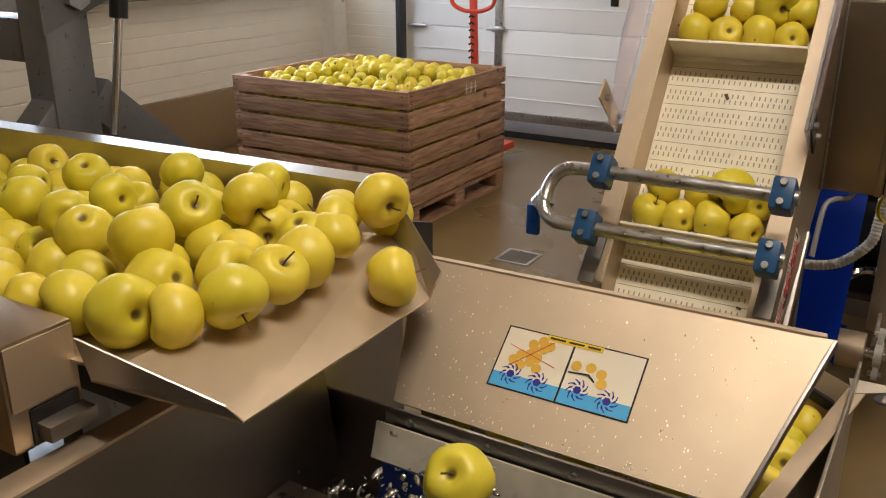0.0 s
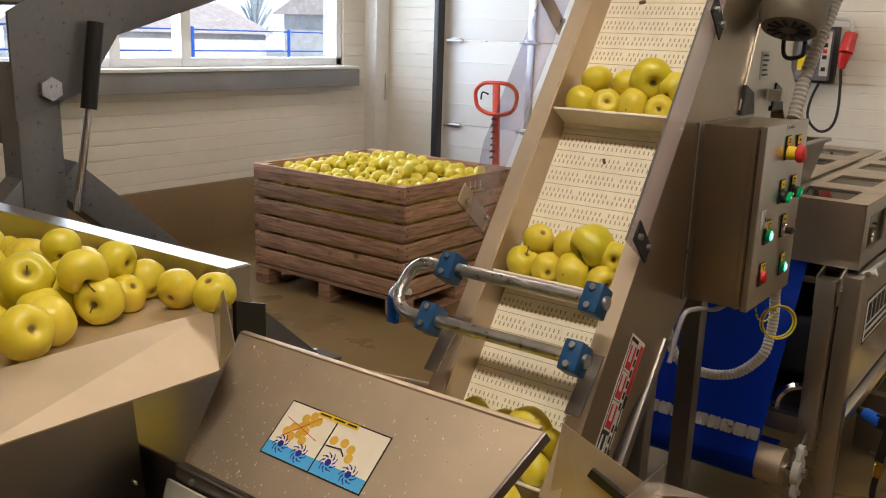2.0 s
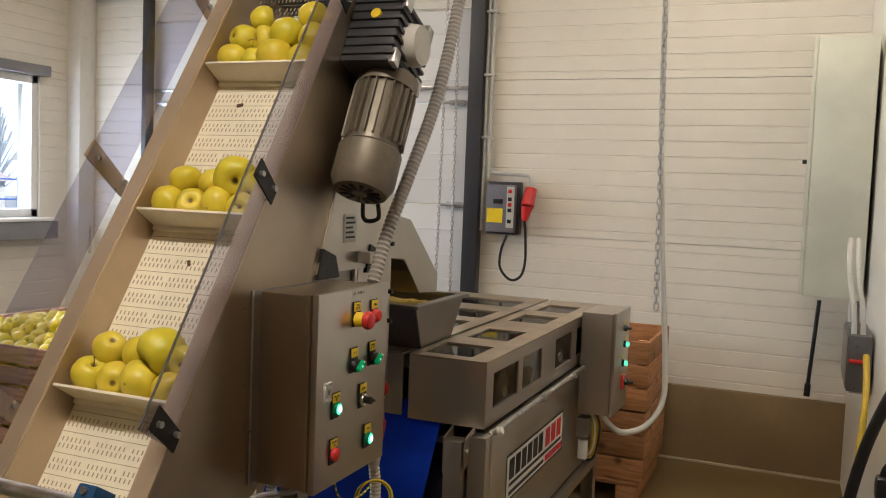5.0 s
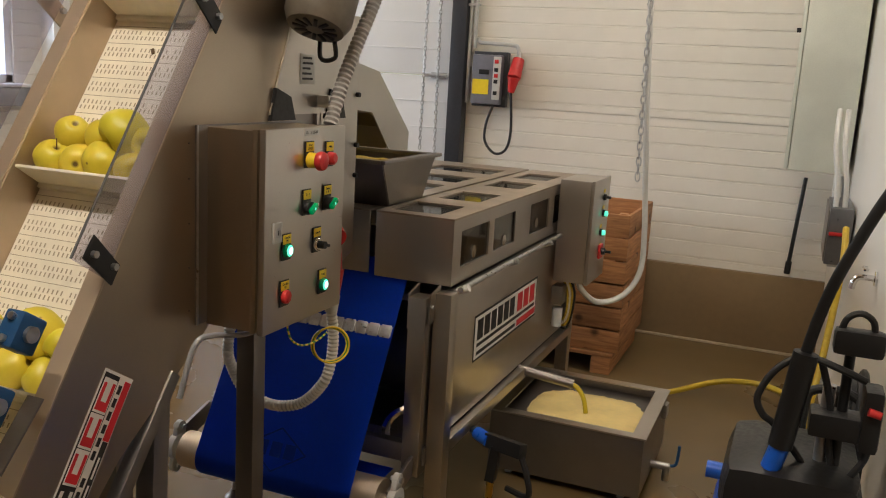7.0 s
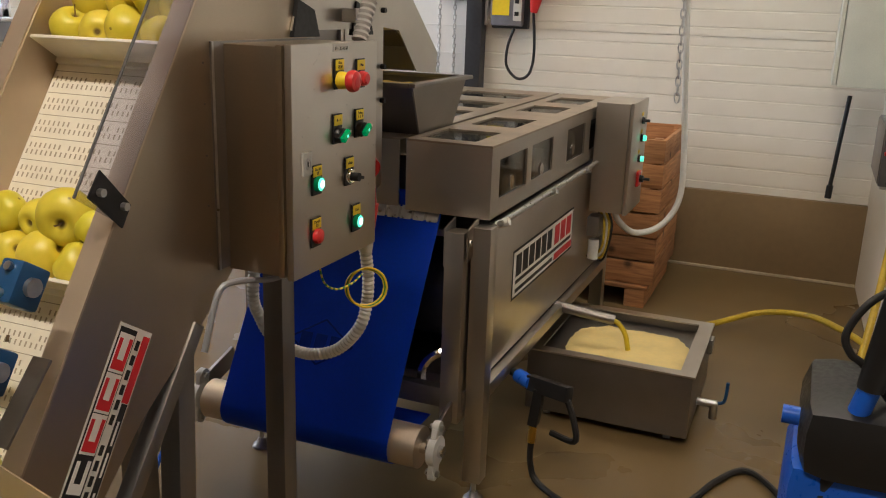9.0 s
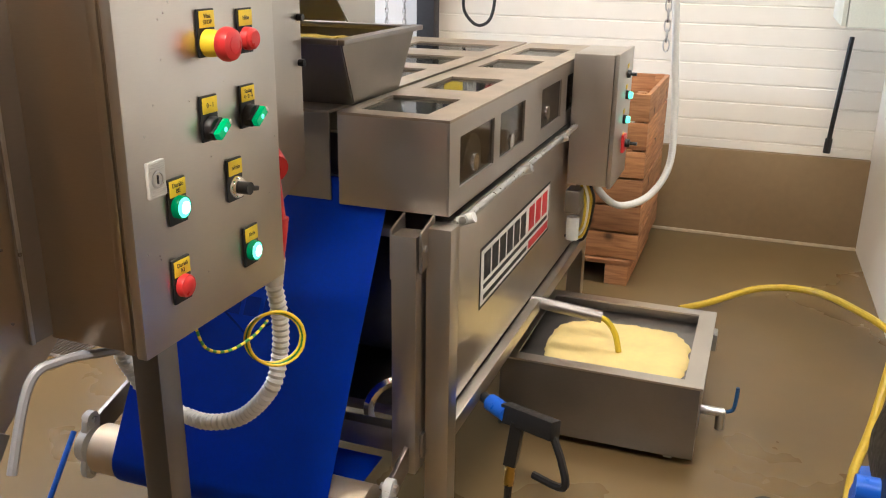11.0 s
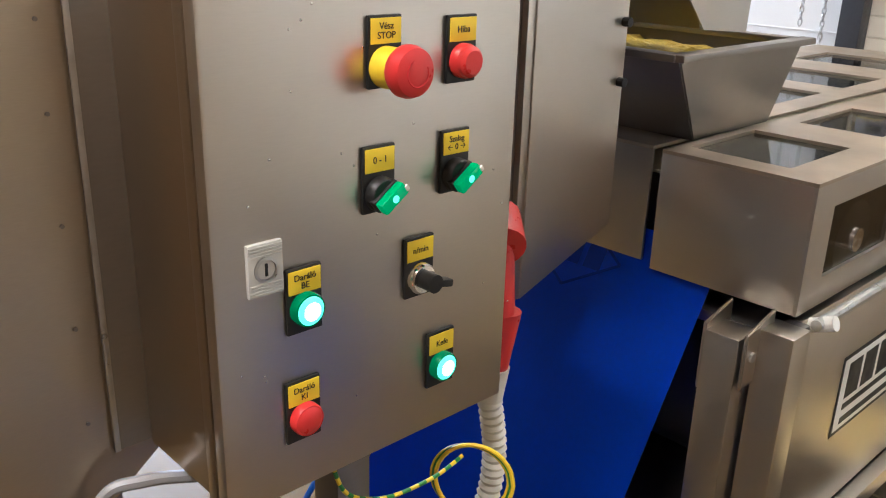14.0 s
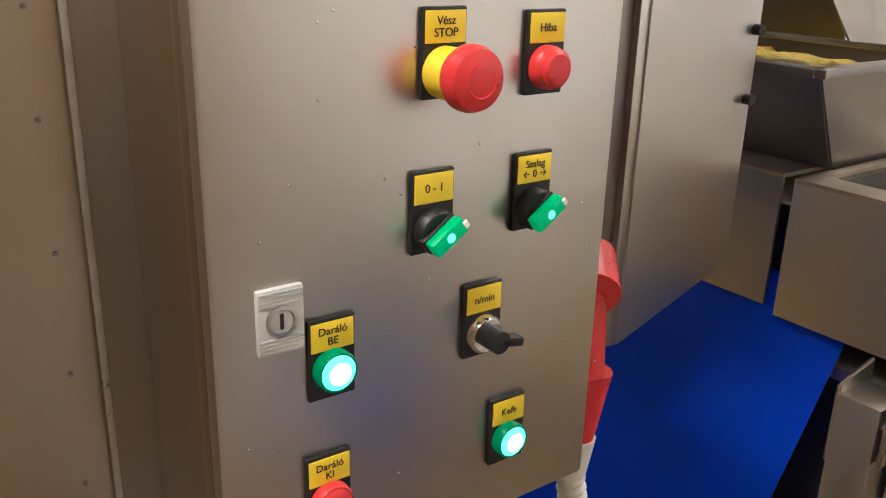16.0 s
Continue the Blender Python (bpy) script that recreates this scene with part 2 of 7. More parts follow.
# damp patches: large, soft changes of gloss
fn_ = FLOOR.node_tree
damp, dr_ = fn_.nodes.new("ShaderNodeTexNoise"), fn_.nodes.new("ShaderNodeMapRange")
damp.inputs["Scale"].default_value, damp.inputs["Detail"].default_value = 1.1, 5
dr_.inputs["From Min"].default_value, dr_.inputs["From Max"].default_value = 0.3, 0.7
dr_.inputs["To Min"].default_value, dr_.inputs["To Max"].default_value = 0.22, 0.38
fn_.links.new(next(n for n in fn_.nodes if n.type == "TEX_COORD").outputs["Object"], damp.inputs["Vector"])
fn_.links.new(damp.outputs["Fac"], dr_.inputs[0])
fn_.links.new(dr_.outputs[0], fn_.nodes["Principled BSDF"].inputs["Roughness"])
TRIM = material("grey_trim", (0.26, 0.26, 0.28), 0.45, 0.2, 0.04, 30, 0.01)
PVC = material("white_pvc", (0.80, 0.80, 0.79), 0.35, 0.0, 0.02, 20, 0.0, stain=0.03)
CREAM = material("cream_plastic", (0.86, 0.80, 0.66), 0.4, 0.0, 0.04, 40, 0.02, stain=0.06, stain_scale=6)
HOLE = material("belt_slot", (0.40, 0.345, 0.25), 0.7, 0.0, 0.1, 60, 0.0)
BLUE_BELT = material("blue_belt", (0.002, 0.06, 0.66), 0.42, 0.0, 0.05, 120, 0.02, stain=0.12, stain_scale=3, spec=0.3)
BLUE_PRINT = material("blue_belt_print", (0.001, 0.018, 0.22), 0.6, 0.0, 0.05, 60, 0.0, spec=0.1)
BLUE = material("blue_plastic", (0.012, 0.07, 0.19), 0.4, 0.0, 0.06, 60, 0.02)
BLUE_BRIGHT = material("bright_blue_plastic", (0.01, 0.10, 0.55), 0.35, 0.0, 0.05, 60, 0.02)
BLACK = material("black_plastic", (0.012, 0.012, 0.013), 0.42, 0.0, 0.15, 80, 0.03)
RUBBER = material("black_rubber", (0.015, 0.015, 0.016), 0.55, 0.0, 0.15, 80, 0.04)
RED = material("red_plastic", (0.56, 0.03, 0.03), 0.35, 0.0, 0.05, 60, 0.01)
RED_PAINT = material("red_paint", (0.60, 0.06, 0.03), 0.35, 0.0, 0.06, 50, 0.02)
YELLOW = material("yellow_label", (0.78, 0.58, 0.02), 0.45, 0.0, 0.04, 60, 0.0)
YELLOW_CAP = material("yellow_plastic", (0.75, 0.55, 0.02), 0.4, 0.0, 0.05, 60, 0.01)
HOSE_YELLOW = material("yellow_hose", (0.52, 0.37, 0.03), 0.4, 0.0, 0.1, 50, 0.02)
GREEN_BODY = material("green_lens", (0.0, 0.16, 0.06), 0.2, 0.0, 0.05, 60, 0.0, emit=0.12)
GREEN_LIT = material("lit_green_lens", (0.12, 0.85, 0.58), 0.3, 0.0, 0.0, 20, 0.0, emit=1.0)
GREEN_CORE = material("bright_lamp_core", (0.75, 1.0, 0.92), 0.3, 0.0, 0.0, 20, 0.0, emit=1.6)
GREEN_GLOW = material("glowing_switch", (0.0, 0.25, 0.08), 0.25, 0.0, 0.0, 20, 0.0, emit=0.35)
GREYPLASTIC = material("grey_plastic", (0.52, 0.52, 0.50), 0.45, 0.0, 0.04, 60, 0.01)
WHITE_HOSE = material("white_hose", (0.66, 0.65, 0.62), 0.4, 0.0, 0.04, 60, 0.02)
GREY_HOSE = material("grey_hose", (0.42, 0.41, 0.39), 0.4, 0.3, 0.06, 60, 0.02)
WHITE = material("white_print", (0.80, 0.79, 0.76), 0.45, 0.0, 0.02, 30, 0.0)
INK = material("black_print", (0.012, 0.012, 0.014), 0.5, 0.0, 0.02, 30, 0.0)
RED_PRINT = material("red_print", (0.62, 0.02, 0.03), 0.45, 0.0, 0.03, 30, 0.0)
CYAN_PRINT = material("cyan_print", (0.08, 0.42, 0.80), 0.45, 0.0, 0.03, 30, 0.0)
NAVY_PRINT = material("navy_print", (0.03, 0.02, 0.30), 0.45, 0.0, 0.03, 30, 0.0)
OCHRE_PRINT = material("ochre_print", (0.72, 0.44, 0.06), 0.45, 0.0, 0.03, 30, 0.0)
CARD = material("sticker_white", (0.80, 0.74, 0.62), 0.4, 0.0, 0.02, 30, 0.0)
JUICE_FOAM = material("juice_foam", (0.82, 0.64, 0.27), 0.6, 0.0, 0.03, 60, 0.05, stain=0.06, stain_scale=8)
JUICE = material("juice", (0.62, 0.47, 0.03), 0.15, 0.0, 0.05, 30, 0.0)
PULP = material("apple_pulp", (0.42, 0.30, 0.035), 0.5, 0.0, 0.2, 120, 0.5)
CONCRETE = material("outside_ground", (0.30, 0.31, 0.33), 0.9, 0.0, 0.2, 6, 0.0)
STEM = material("apple_stem", (0.12, 0.07, 0.03), 0.7, 0.0, 0.2, 80, 0.1)
ELEC = material("cabinet_paint", (0.66, 0.68, 0.60), 0.42, 0.0, 0.03, 150, 0.02)
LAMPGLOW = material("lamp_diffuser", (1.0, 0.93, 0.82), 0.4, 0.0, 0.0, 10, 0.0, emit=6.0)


def glass_material(name, tint, rough=0.03, mix=0.15):
    """A clear sheet: mostly see-through, with a sharp gloss."""
    m = bpy.data.materials.new(name)
    m.use_nodes = True
    N, L = m.node_tree.nodes, m.node_tree.links
    N.remove(N["Principled BSDF"])
    t, g, mx, fr = N.new("ShaderNodeBsdfTransparent"), N.new("ShaderNodeBsdfGlossy"), N.new("ShaderNodeMixShader"), N.new("ShaderNodeLayerWeight")
    t.inputs[0].default_value = (*tint, 1)
    g.inputs["Roughness"].default_value = rough
    pw = N.new("ShaderNodeMath")
    pw.operation, pw.inputs[1].default_value = "POWER", 4.0
    L.new(fr.outputs["Facing"], pw.inputs[0])
    add = N.new("ShaderNodeMath")
    add.operation, add.inputs[1].default_value, add.inputs[2].default_value = "MULTIPLY_ADD", 0.55, mix
    L.new(pw.outputs[0], add.inputs[0])
    L.new(add.outputs[0], mx.inputs[0])
    L.new(t.outputs[0], mx.inputs[1])
    L.new(g.outputs[0], mx.inputs[2])
    L.new(mx.outputs[0], N["Material Output"].inputs[0])
    return m


GLASS = glass_material("window_glass", (0.95, 0.97, 1.0), 0.02, 0.02)
POLY = glass_material("clear_guard", (0.80, 0.80, 0.88), 0.12, 0.07)
LIDGLASS = glass_material("inspection_glass", (0.55, 0.56, 0.55), 0.04, 0.1)
FOAM_WATER = glass_material("white_water", (0.93, 0.94, 0.96), 0.25, 0.62)
WATER = glass_material("splashing_water", (0.80, 0.82, 0.84), 0.08, 0.4)


def wood_material(name, colour, dark):
    m = bpy.data.materials.new(name)
    m.use_nodes = True
    N, L = m.node_tree.nodes, m.node_tree.links
    b = N["Principled BSDF"]
    tc, oi, mp = N.new("ShaderNodeTexCoord"), N.new("ShaderNodeObjectInfo"), N.new("ShaderNodeMapping")
    mp.inputs["Scale"].default_value = (1.2, 1.2, 14)
    off = N.new("ShaderNodeVectorMath")
    off.operation = "ADD"
    sc = N.new("ShaderNodeMath")
    sc.operation, sc.inputs[1].default_value = "MULTIPLY", 17.0
    L.new(oi.outputs["Random"], sc.inputs[0])
    L.new(tc.outputs["Object"], off.inputs[0])
    L.new(sc.outputs[0], off.inputs[1])
    L.new(off.outputs[0], mp.inputs[0])
    n = N.new("ShaderNodeTexNoise")
    n.inputs["Scale"].default_value, n.inputs["Detail"].default_value, n.inputs["Distortion"].default_value = 5, 8, 0.6
    L.new(mp.outputs[0], n.inputs["Vector"])
    k = N.new("ShaderNodeTexVoronoi")
    k.inputs["Scale"].default_value = 5.5
    L.new(off.outputs[0], k.inputs["Vector"])
    kr = N.new("ShaderNodeMapRange")
    kr.inputs["From Min"].default_value, kr.inputs["From Max"].default_value = 0.06, 0.16
    kr.inputs["To Min"].default_value = 0.28
    L.new(k.outputs["Distance"], kr.inputs[0])
    ramp = N.new("ShaderNodeValToRGB")
    ramp.color_ramp.elements[0].position, ramp.color_ramp.elements[1].position = 0.3, 0.7
    ramp.color_ramp.elements[0].color, ramp.color_ramp.elements[1].color = (*dark, 1), (*colour, 1)
    L.new(n.outputs["Fac"], ramp.inputs[0])
    rv = N.new("ShaderNodeMapRange")
    rv.inputs["To Min"].default_value, rv.inputs["To Max"].default_value = 0.78, 1.18
    L.new(oi.outputs["Random"], rv.inputs[0])
    mu = N.new("ShaderNodeMath")
    mu.operation = "MULTIPLY"
    L.new(rv.outputs[0], mu.inputs[0])
    L.new(kr.outputs[0], mu.inputs[1])
    vm = N.new("ShaderNodeVectorMath")
    vm.operation = "SCALE"
    L.new(ramp.outputs[0], vm.inputs[0])
    L.new(mu.outputs[0], vm.inputs["Scale"])
    L.new(vm.outputs[0], b.inputs["Base Color"])
    b.inputs["Roughness"].default_value = 0.68
    bp = N.new("ShaderNodeBump")
    bp.inputs["Strength"].default_value, bp.inputs["Distance"].default_value = 0.25, 0.01
    L.new(n.outputs["Fac"], bp.inputs["Height"])
    L.new(bp.outputs[0], b.inputs["Normal"])
    return m


WOOD = wood_material("bin_wood", (0.52, 0.315, 0.195), (0.21, 0.105, 0.06))
WOOD_WARM = wood_material("crate_wood", (0.56, 0.27, 0.11), (0.30, 0.13, 0.05))


def apple_material():
    m = bpy.data.materials.new("apple_skin")
    m.use_nodes = True
    N, L = m.node_tree.nodes, m.node_tree.links
    b = N["Principled BSDF"]
    tc, oi = N.new("ShaderNodeTexCoord"), N.new("ShaderNodeObjectInfo")
    off, sc = N.new("ShaderNodeVectorMath"), N.new("ShaderNodeMath")
    off.operation, sc.operation, sc.inputs[1].default_value = "ADD", "MULTIPLY", 9.0
    L.new(oi.outputs["Random"], sc.inputs[0])
    L.new(tc.outputs["Object"], off.inputs[0])
    L.new(sc.outputs[0], off.inputs[1])
    n = N.new("ShaderNodeTexNoise")
    n.inputs["Scale"].default_value, n.inputs["Detail"].default_value = 22, 4
    L.new(off.outputs[0], n.inputs["Vector"])
    ramp = N.new("ShaderNodeValToRGB")
    ramp.color_ramp.elements[0].position, ramp.color_ramp.elements[1].position = 0.3, 0.72
    ramp.color_ramp.elements[0].color, ramp.color_ramp.elements[1].color = (0.62, 0.52, 0.03, 1), (0.81, 0.67, 0.08, 1)
    L.new(n.outputs["Fac"], ramp.inputs[0])
    tint = N.new("ShaderNodeValToRGB")
    tint.color_ramp.elements[0].color, tint.color_ramp.elements[1].color = (0.90, 0.95, 0.7, 1), (1.02, 0.98, 1.0, 1)
    L.new(oi.outputs["Random"], tint.inputs[0])
    mx = N.new("ShaderNodeMix")
    mx.data_type, mx.blend_type = "RGBA", "MULTIPLY"
    mx.inputs["Factor"].default_value = 1
    L.new(ramp.outputs[0], mx.inputs["A"])
    L.new(tint.outputs[0], mx.inputs["B"])
    # bruises, specks and the brown ends of the core
    v = N.new("ShaderNodeTexVoronoi")
    v.inputs["Scale"].default_value = 38
    L.new(off.outputs[0], v.inputs["Vector"])
    sp = N.new("ShaderNodeMapRange")
    sp.inputs["From Min"].default_value, sp.inputs["From Max"].default_value = 0.07, 0.12
    sp.inputs["To Min"].default_value, sp.inputs["To Max"].default_value = 0.75, 0.0
    L.new(v.outputs["Distance"], sp.inputs[0])
    n2 = N.new("ShaderNodeTexNoise")
    n2.inputs["Scale"].default_value = 14
    L.new(off.outputs[0], n2.inputs["Vector"])
    gate = N.new("ShaderNodeMapRange")
    gate.inputs["From Min"].default_value, gate.inputs["From Max"].default_value = 0.56, 0.64
    L.new(n2.outputs["Fac"], gate.inputs[0])
    both = N.new("ShaderNodeMath")
    both.operation = "MULTIPLY"
    L.new(sp.outputs[0], both.inputs[0])
    L.new(gate.outputs[0], both.inputs[1])
    sep = N.new("ShaderNodeSeparateXYZ")
    L.new(tc.outputs["Object"], sep.inputs[0])
    xy = N.new("ShaderNodeVectorMath")
    xy.operation = "MULTIPLY"
    xy.inputs[1].default_value = (1, 1, 0)
    L.new(tc.outputs["Object"], xy.inputs[0])
    ln = N.new("ShaderNodeVectorMath")
    ln.operation = "LENGTH"
    L.new(xy.outputs[0], ln.inputs[0])
    core = N.new("ShaderNodeMapRange")
    core.inputs["From Min"].default_value, core.inputs["From Max"].default_value = 0.0035, 0.008
    core.inputs["To Min"].default_value, core.inputs["To Max"].default_value = 0.92, 0.0
    L.new(ln.outputs["Value"], core.inputs[0])
    mxm = N.new("ShaderNodeMath")
    mxm.operation = "MAXIMUM"
    L.new(both.outputs[0], mxm.inputs[0])
    L.new(core.outputs[0], mxm.inputs[1])
    mx2 = N.new("ShaderNodeMix")
    mx2.data_type = "RGBA"
    mx2.inputs["B"].default_value = (0.11, 0.06, 0.02, 1)
    L.new(mxm.outputs[0], mx2.inputs["Factor"])
    L.new(mx.outputs["Result"], mx2.inputs["A"])
    L.new(mx2.outputs["Result"], b.inputs["Base Color"])
    b.inputs["Roughness"].default_value = 0.4
    b.inputs["Subsurface Weight"].default_value = 0.06
    b.inputs["Subsurface Radius"].default_value = (0.01, 0.008, 0.002)
    return m


APPLE = apple_material()

# ---- the room ----
X0, X1, Y0, Y1, H = -4.5, 1.23, -4.0, 6.6, 3.7
bmf = box(X0 - 0.3, X1 + 0.3, Y0 - 0.3, Y1 + 0.3, -0.2, 0.0, 0)
solo("floor", bmf, FLOOR, (0, 0, 0), "worn beige resin floor with damp patches", "floor", kind="structure")
# unseen ceiling; its tan is chosen to warm reflections in lid and steel tops
solo("ceiling", box(X0 - 0.3, X1 + 0.3, Y0 - 0.3, Y1 + 0.3, H, H + 0.15, 0), CEIL, (0, 0, H), "unseen ceiling coloured tan for the steel to reflect", "ceiling", kind="structure")

WIN = (2.9, 6.18, 1.24, 2.30)      # the window's opening: y0, y1, z0, z1
GAT = (-3.79, -1.143, 0.0, 2.75)    # the gate's opening: x0, x1, z0, z1


def siding(parent, u0, u1, z0, z1, place):
    """One horizontal wall panel with shallow grooves; place(u, out, z)."""
    prof, z = [(0.0, z0)], z0 + 0.0467
    while z < z1 - 0.03:
        prof += [(0.0, z - 0.007), (-0.005, z - 0.003), (-0.005, z + 0.002), (0.0, z + 0.004)]
        z += 0.0935
    prof += [(0.0, z1), (-0.03, z1), (-0.03, z0)]
    b = bmesh.new()
    a = [b.verts.new(place(u0, d, zz)) for d, zz in prof]
    c = [b.verts.new(place(u1, d, zz)) for d, zz in prof]
    for i in range(len(prof)):
        j = (i + 1) % len(prof)
        b.faces.new((a[i], a[j], c[j], c[i]))
    b.faces.new(a)
    b.faces.new(c[::-1])
    return part("wall_panel", b, WALL, parent, smooth=0)


def wall(name, bm, label):
    return solo(name, bm, WALL, (0, 0, 0), label, "wall", kind="structure")


# west wall, with the window
bw = frame_plate(Y0, Y1 + 0.2, 0, H, [(WIN[0], WIN[1], WIN[2], WIN[3])], 0.2, lambda u, v, w: (X0 + w - 0.03, u, v))
wall_w = wall("wall_west", bw, "cream ribbed sandwich-panel wall below a wide window")
pw = lambda u, d, z: (X0 + d, u, z)
for z0, z1, u0, u1 in ((0.42, 1.075, Y0, Y1), (1.075, WIN[3], WIN[1] + 0.0, Y1), (WIN[3], 3.3, Y0, Y1), (1.075, WIN[3], Y0, WIN[0])):
    siding(wall_w, u0, u1, z0 + 0.002, z1 - 0.002, pw)
solo("baseboard", box(X0 - 0.03, X0 + 0.03, Y0, Y1, 0, 0.42, 0.004), DADO, (X0, 1, 0), "brown painted plinth along the window wall", "plinth", kind="structure")
# north wall, with the gate
bn = frame_plate(X0 - 0.2, X1 + 0.2, 0, H, [(GAT[0], GAT[1], -0.001, GAT[3])], 0.2, lambda u, v, w: (u, Y1 - w + 0.03, v))
wall_n = wall("wall_north", bn, "cream ribbed sandwich-panel wall beside a sectional gate")
pn = lambda u, d, z: (u, Y1 - d, z)
for z0, z1 in ((0.45, 1.30), (1.30, 2.285), (2.285, 3.3)):
    for u0, u1 in ((X0, GAT[0]), (GAT[1], X1)):
        siding(wall_n, u0, u1, z0 + 0.002, z1 - 0.002, pn)
siding(wall_n, GAT[0], GAT[1], 2.76, 3.3, pn)
for u0, u1 in ((X0 + 0.03, GAT[0]), (GAT[1], X1)):
    solo("baseboard", box(u0, u1, Y1 - 0.03, Y1 + 0.03, 0, 0.45, 0.004), DADO, (u0, Y1, 0), "brown painted plinth along the wall", "plinth", kind="structure")
solo("trim", box(GAT[1], 1.165, Y1 - 0.05, Y1 - 0.031, 0, 0.014, 0.004), material("cove_sealant", (0.50, 0.41, 0.29), 0.5), (0, Y1, 0), "pale sealed joint between floor and plinth", "trim", kind="structure")
wall("wall_east", slab([(1.165, Y1 + 0.03, 0), (1.27, 2.9, 0), (1.27, 2.9, H), (1.165, Y1 + 0.03, H)], 0.2), "smooth pale wall behind the switch cabinet")
# two unseen closing walls, brown so that steel facing them reflects dark
solo("wall_east_south", box(X1, X1 + 0.2, Y0, 2.9, 0, H, 0), material("unseen_wall_brown", (0.30, 0.215, 0.14), 0.6), (X1, 0, 0), "unseen wall coloured brown for the steel to reflect", "wall", kind="structure")
solo("wall_south", box(X0 - 0.2, X1 + 0.2, Y0 - 0.2, Y0, 0, H, 0), DADO, (0, Y0, 0), "unseen wall coloured brown for the steel to reflect", "wall", kind="structure")
# corner column and cable in the north-west corner
solo("trim", box(X0 - 0.02, X0 + 0.13, Y1 - 0.16, Y1 + 0.02, 0, 3.3, 0.006), PVC, (X0, Y1, 0), "white corner cover strip", "trim", kind="structure")

# window
win = thing("window_1", (X0, 4.7, WIN[2]), "white plastic window with a fixed and a casement light", "window", kind="structure")
wy = [WIN[0], 4.10, 4.66, WIN[1]]
fr = bmesh.new()
for y in (WIN[0] + 0.03, WIN[1] - 0.03):
    box(X0 - 0.12, X0 - 0.02, y - 0.03, y + 0.03, WIN[2], WIN[3], 0.004, fr)
for z in (WIN[2] + 0.03, WIN[3] - 0.03):
    box(X0 - 0.12, X0 - 0.02, WIN[0], WIN[1], z - 0.03, z + 0.03, 0.004, fr)
part("window_frame", fr, PVC, win)
for y in (4.10, 4.65):
    part("mullion", box(X0 - 0.12, X0 - 0.015, y - 0.04, y + 0.04, WIN[2], WIN[3], 0.004), PVC, win)
for a, b in zip(wy, wy[1:]):
    g = part("pane", box(X0 - 0.075, X0 - 0.069, a + 0.04, b - 0.04, WIN[2] + 0.05, WIN[3] - 0.05, 0), GLASS, win)
    g.visible_shadow = False
part("window_sill", box(X0 - 0.02, X0 + 0.15, Y0 + 1, 6.22, 1.215, 1.238, 0.004), PVC, win, "white plastic sill")
solo("trim", box(X0 - 0.02, X0 + 0.13, Y0 + 1, 6.24, 1.08, 1.213, 0.006), TRIM, (X0, 4, 1.08), "grey steel channel under the sill", "trim", kind="structure")
solo("trim", box(X0 - 0.02, X0 + 0.05, Y0 + 1, 6.24, 2.302, 2.38, 0.006), TRIM, (X0, 4, 2.3), "grey steel channel over the window", "trim", kind="structure")

# outside
solo("ground", box(-60, X0 - 0.31, -40, 60, -0.5, -0.3, 0), CONCRETE, (-30, 5, -0.5), "grey gravel yard outside the window", "ground", kind="structure")


def shed(at, sx, sy, hgt, wall_mat, roof_mat, label):
    t = thing("shed", at, label, "shed")
    x, y, z = at
    part("wall", box(x - sx / 2, x + sx / 2, y - sy / 2, y + sy / 2, z, z + hgt, 0.02), wall_mat, t)
    r = bmesh.new()
    e, k = 0.25, hgt * 0.5
    a = [(x - sx / 2 - e, y - sy / 2 - e, z + hgt), (x + sx / 2 + e, y - sy / 2 - e, z + hgt), (x, y - sy / 2 - e, z + hgt + k)]
    va = [r.verts.new(p) for p in a]
    vb = [r.verts.new((p[0], y + sy / 2 + e, p[2])) for p in a]
    r.faces.new(va)
    r.faces.new(vb[::-1])
    for i in range(3):
        r.faces.new((va[i], va[(i + 1) % 3], vb[(i + 1) % 3], vb[i]))
    part("roof", r, roof_mat, t)
    return t


# self-lit board added beyond the yard to stand in for the bright sky
HAZE = material("glowing_haze", (0.70, 0.84, 1.0), 0.9, 0.0, 0.0, 1, 0.0, stain=0.06, stain_scale=0.05, emit=0.95)
solo("backdrop", box(-59.5, -59.0, -40, 75, -0.3, 30, 0), HAZE, (-59, 5, 0), "glowing board in place of the pale hazy sky", "backdrop", kind="structure")
# distance haze is put into these three colours, paled and cooled
ROOFM = material("hazed_roof_tiles", (0.58, 0.53, 0.53), 0.8, 0.0, 0.15, 8, 0.0)
PLASTER = material("hazed_plaster", (0.66, 0.68, 0.70), 0.8, 0.0, 0.08, 5, 0.0)
TREE = material("hazed_twigs", (0.42, 0.48, 0.55), 0.9, 0.0, 0.2, 10, 0.0)
shed((-16.5, 22.0, -0.3), 4, 7, 2.2, PLASTER, ROOFM, "low outbuilding with a tiled roof, colours paled as haze")
shed((-24, 17.5, -0.6), 5, 6, 1.9, PLASTER, ROOFM, "outbuilding with a red tiled roof, colours paled as haze")
fence = thing("fence", (-12, 14, -0.3), "blue metal mesh fence in the yard", "fence")
for i in range(10):
    y = 6 + i * 2.2
    part("post", rod((-12, y, -0.3), (-12, y, 1.5), 0.03, 8), BLUE_BRIGHT, fence)
for z in (0.1, 0.6, 1.1, 1.45):
    part("rail", rod((-12, 6, z), (-12, 25.8, z), 0.012, 6), BLUE_BRIGHT, fence)
tr = thing("tree", (-26, 24, -0.3), "distant leafless tree with haze put into its colour", "tree")
rng = random.Random(5)
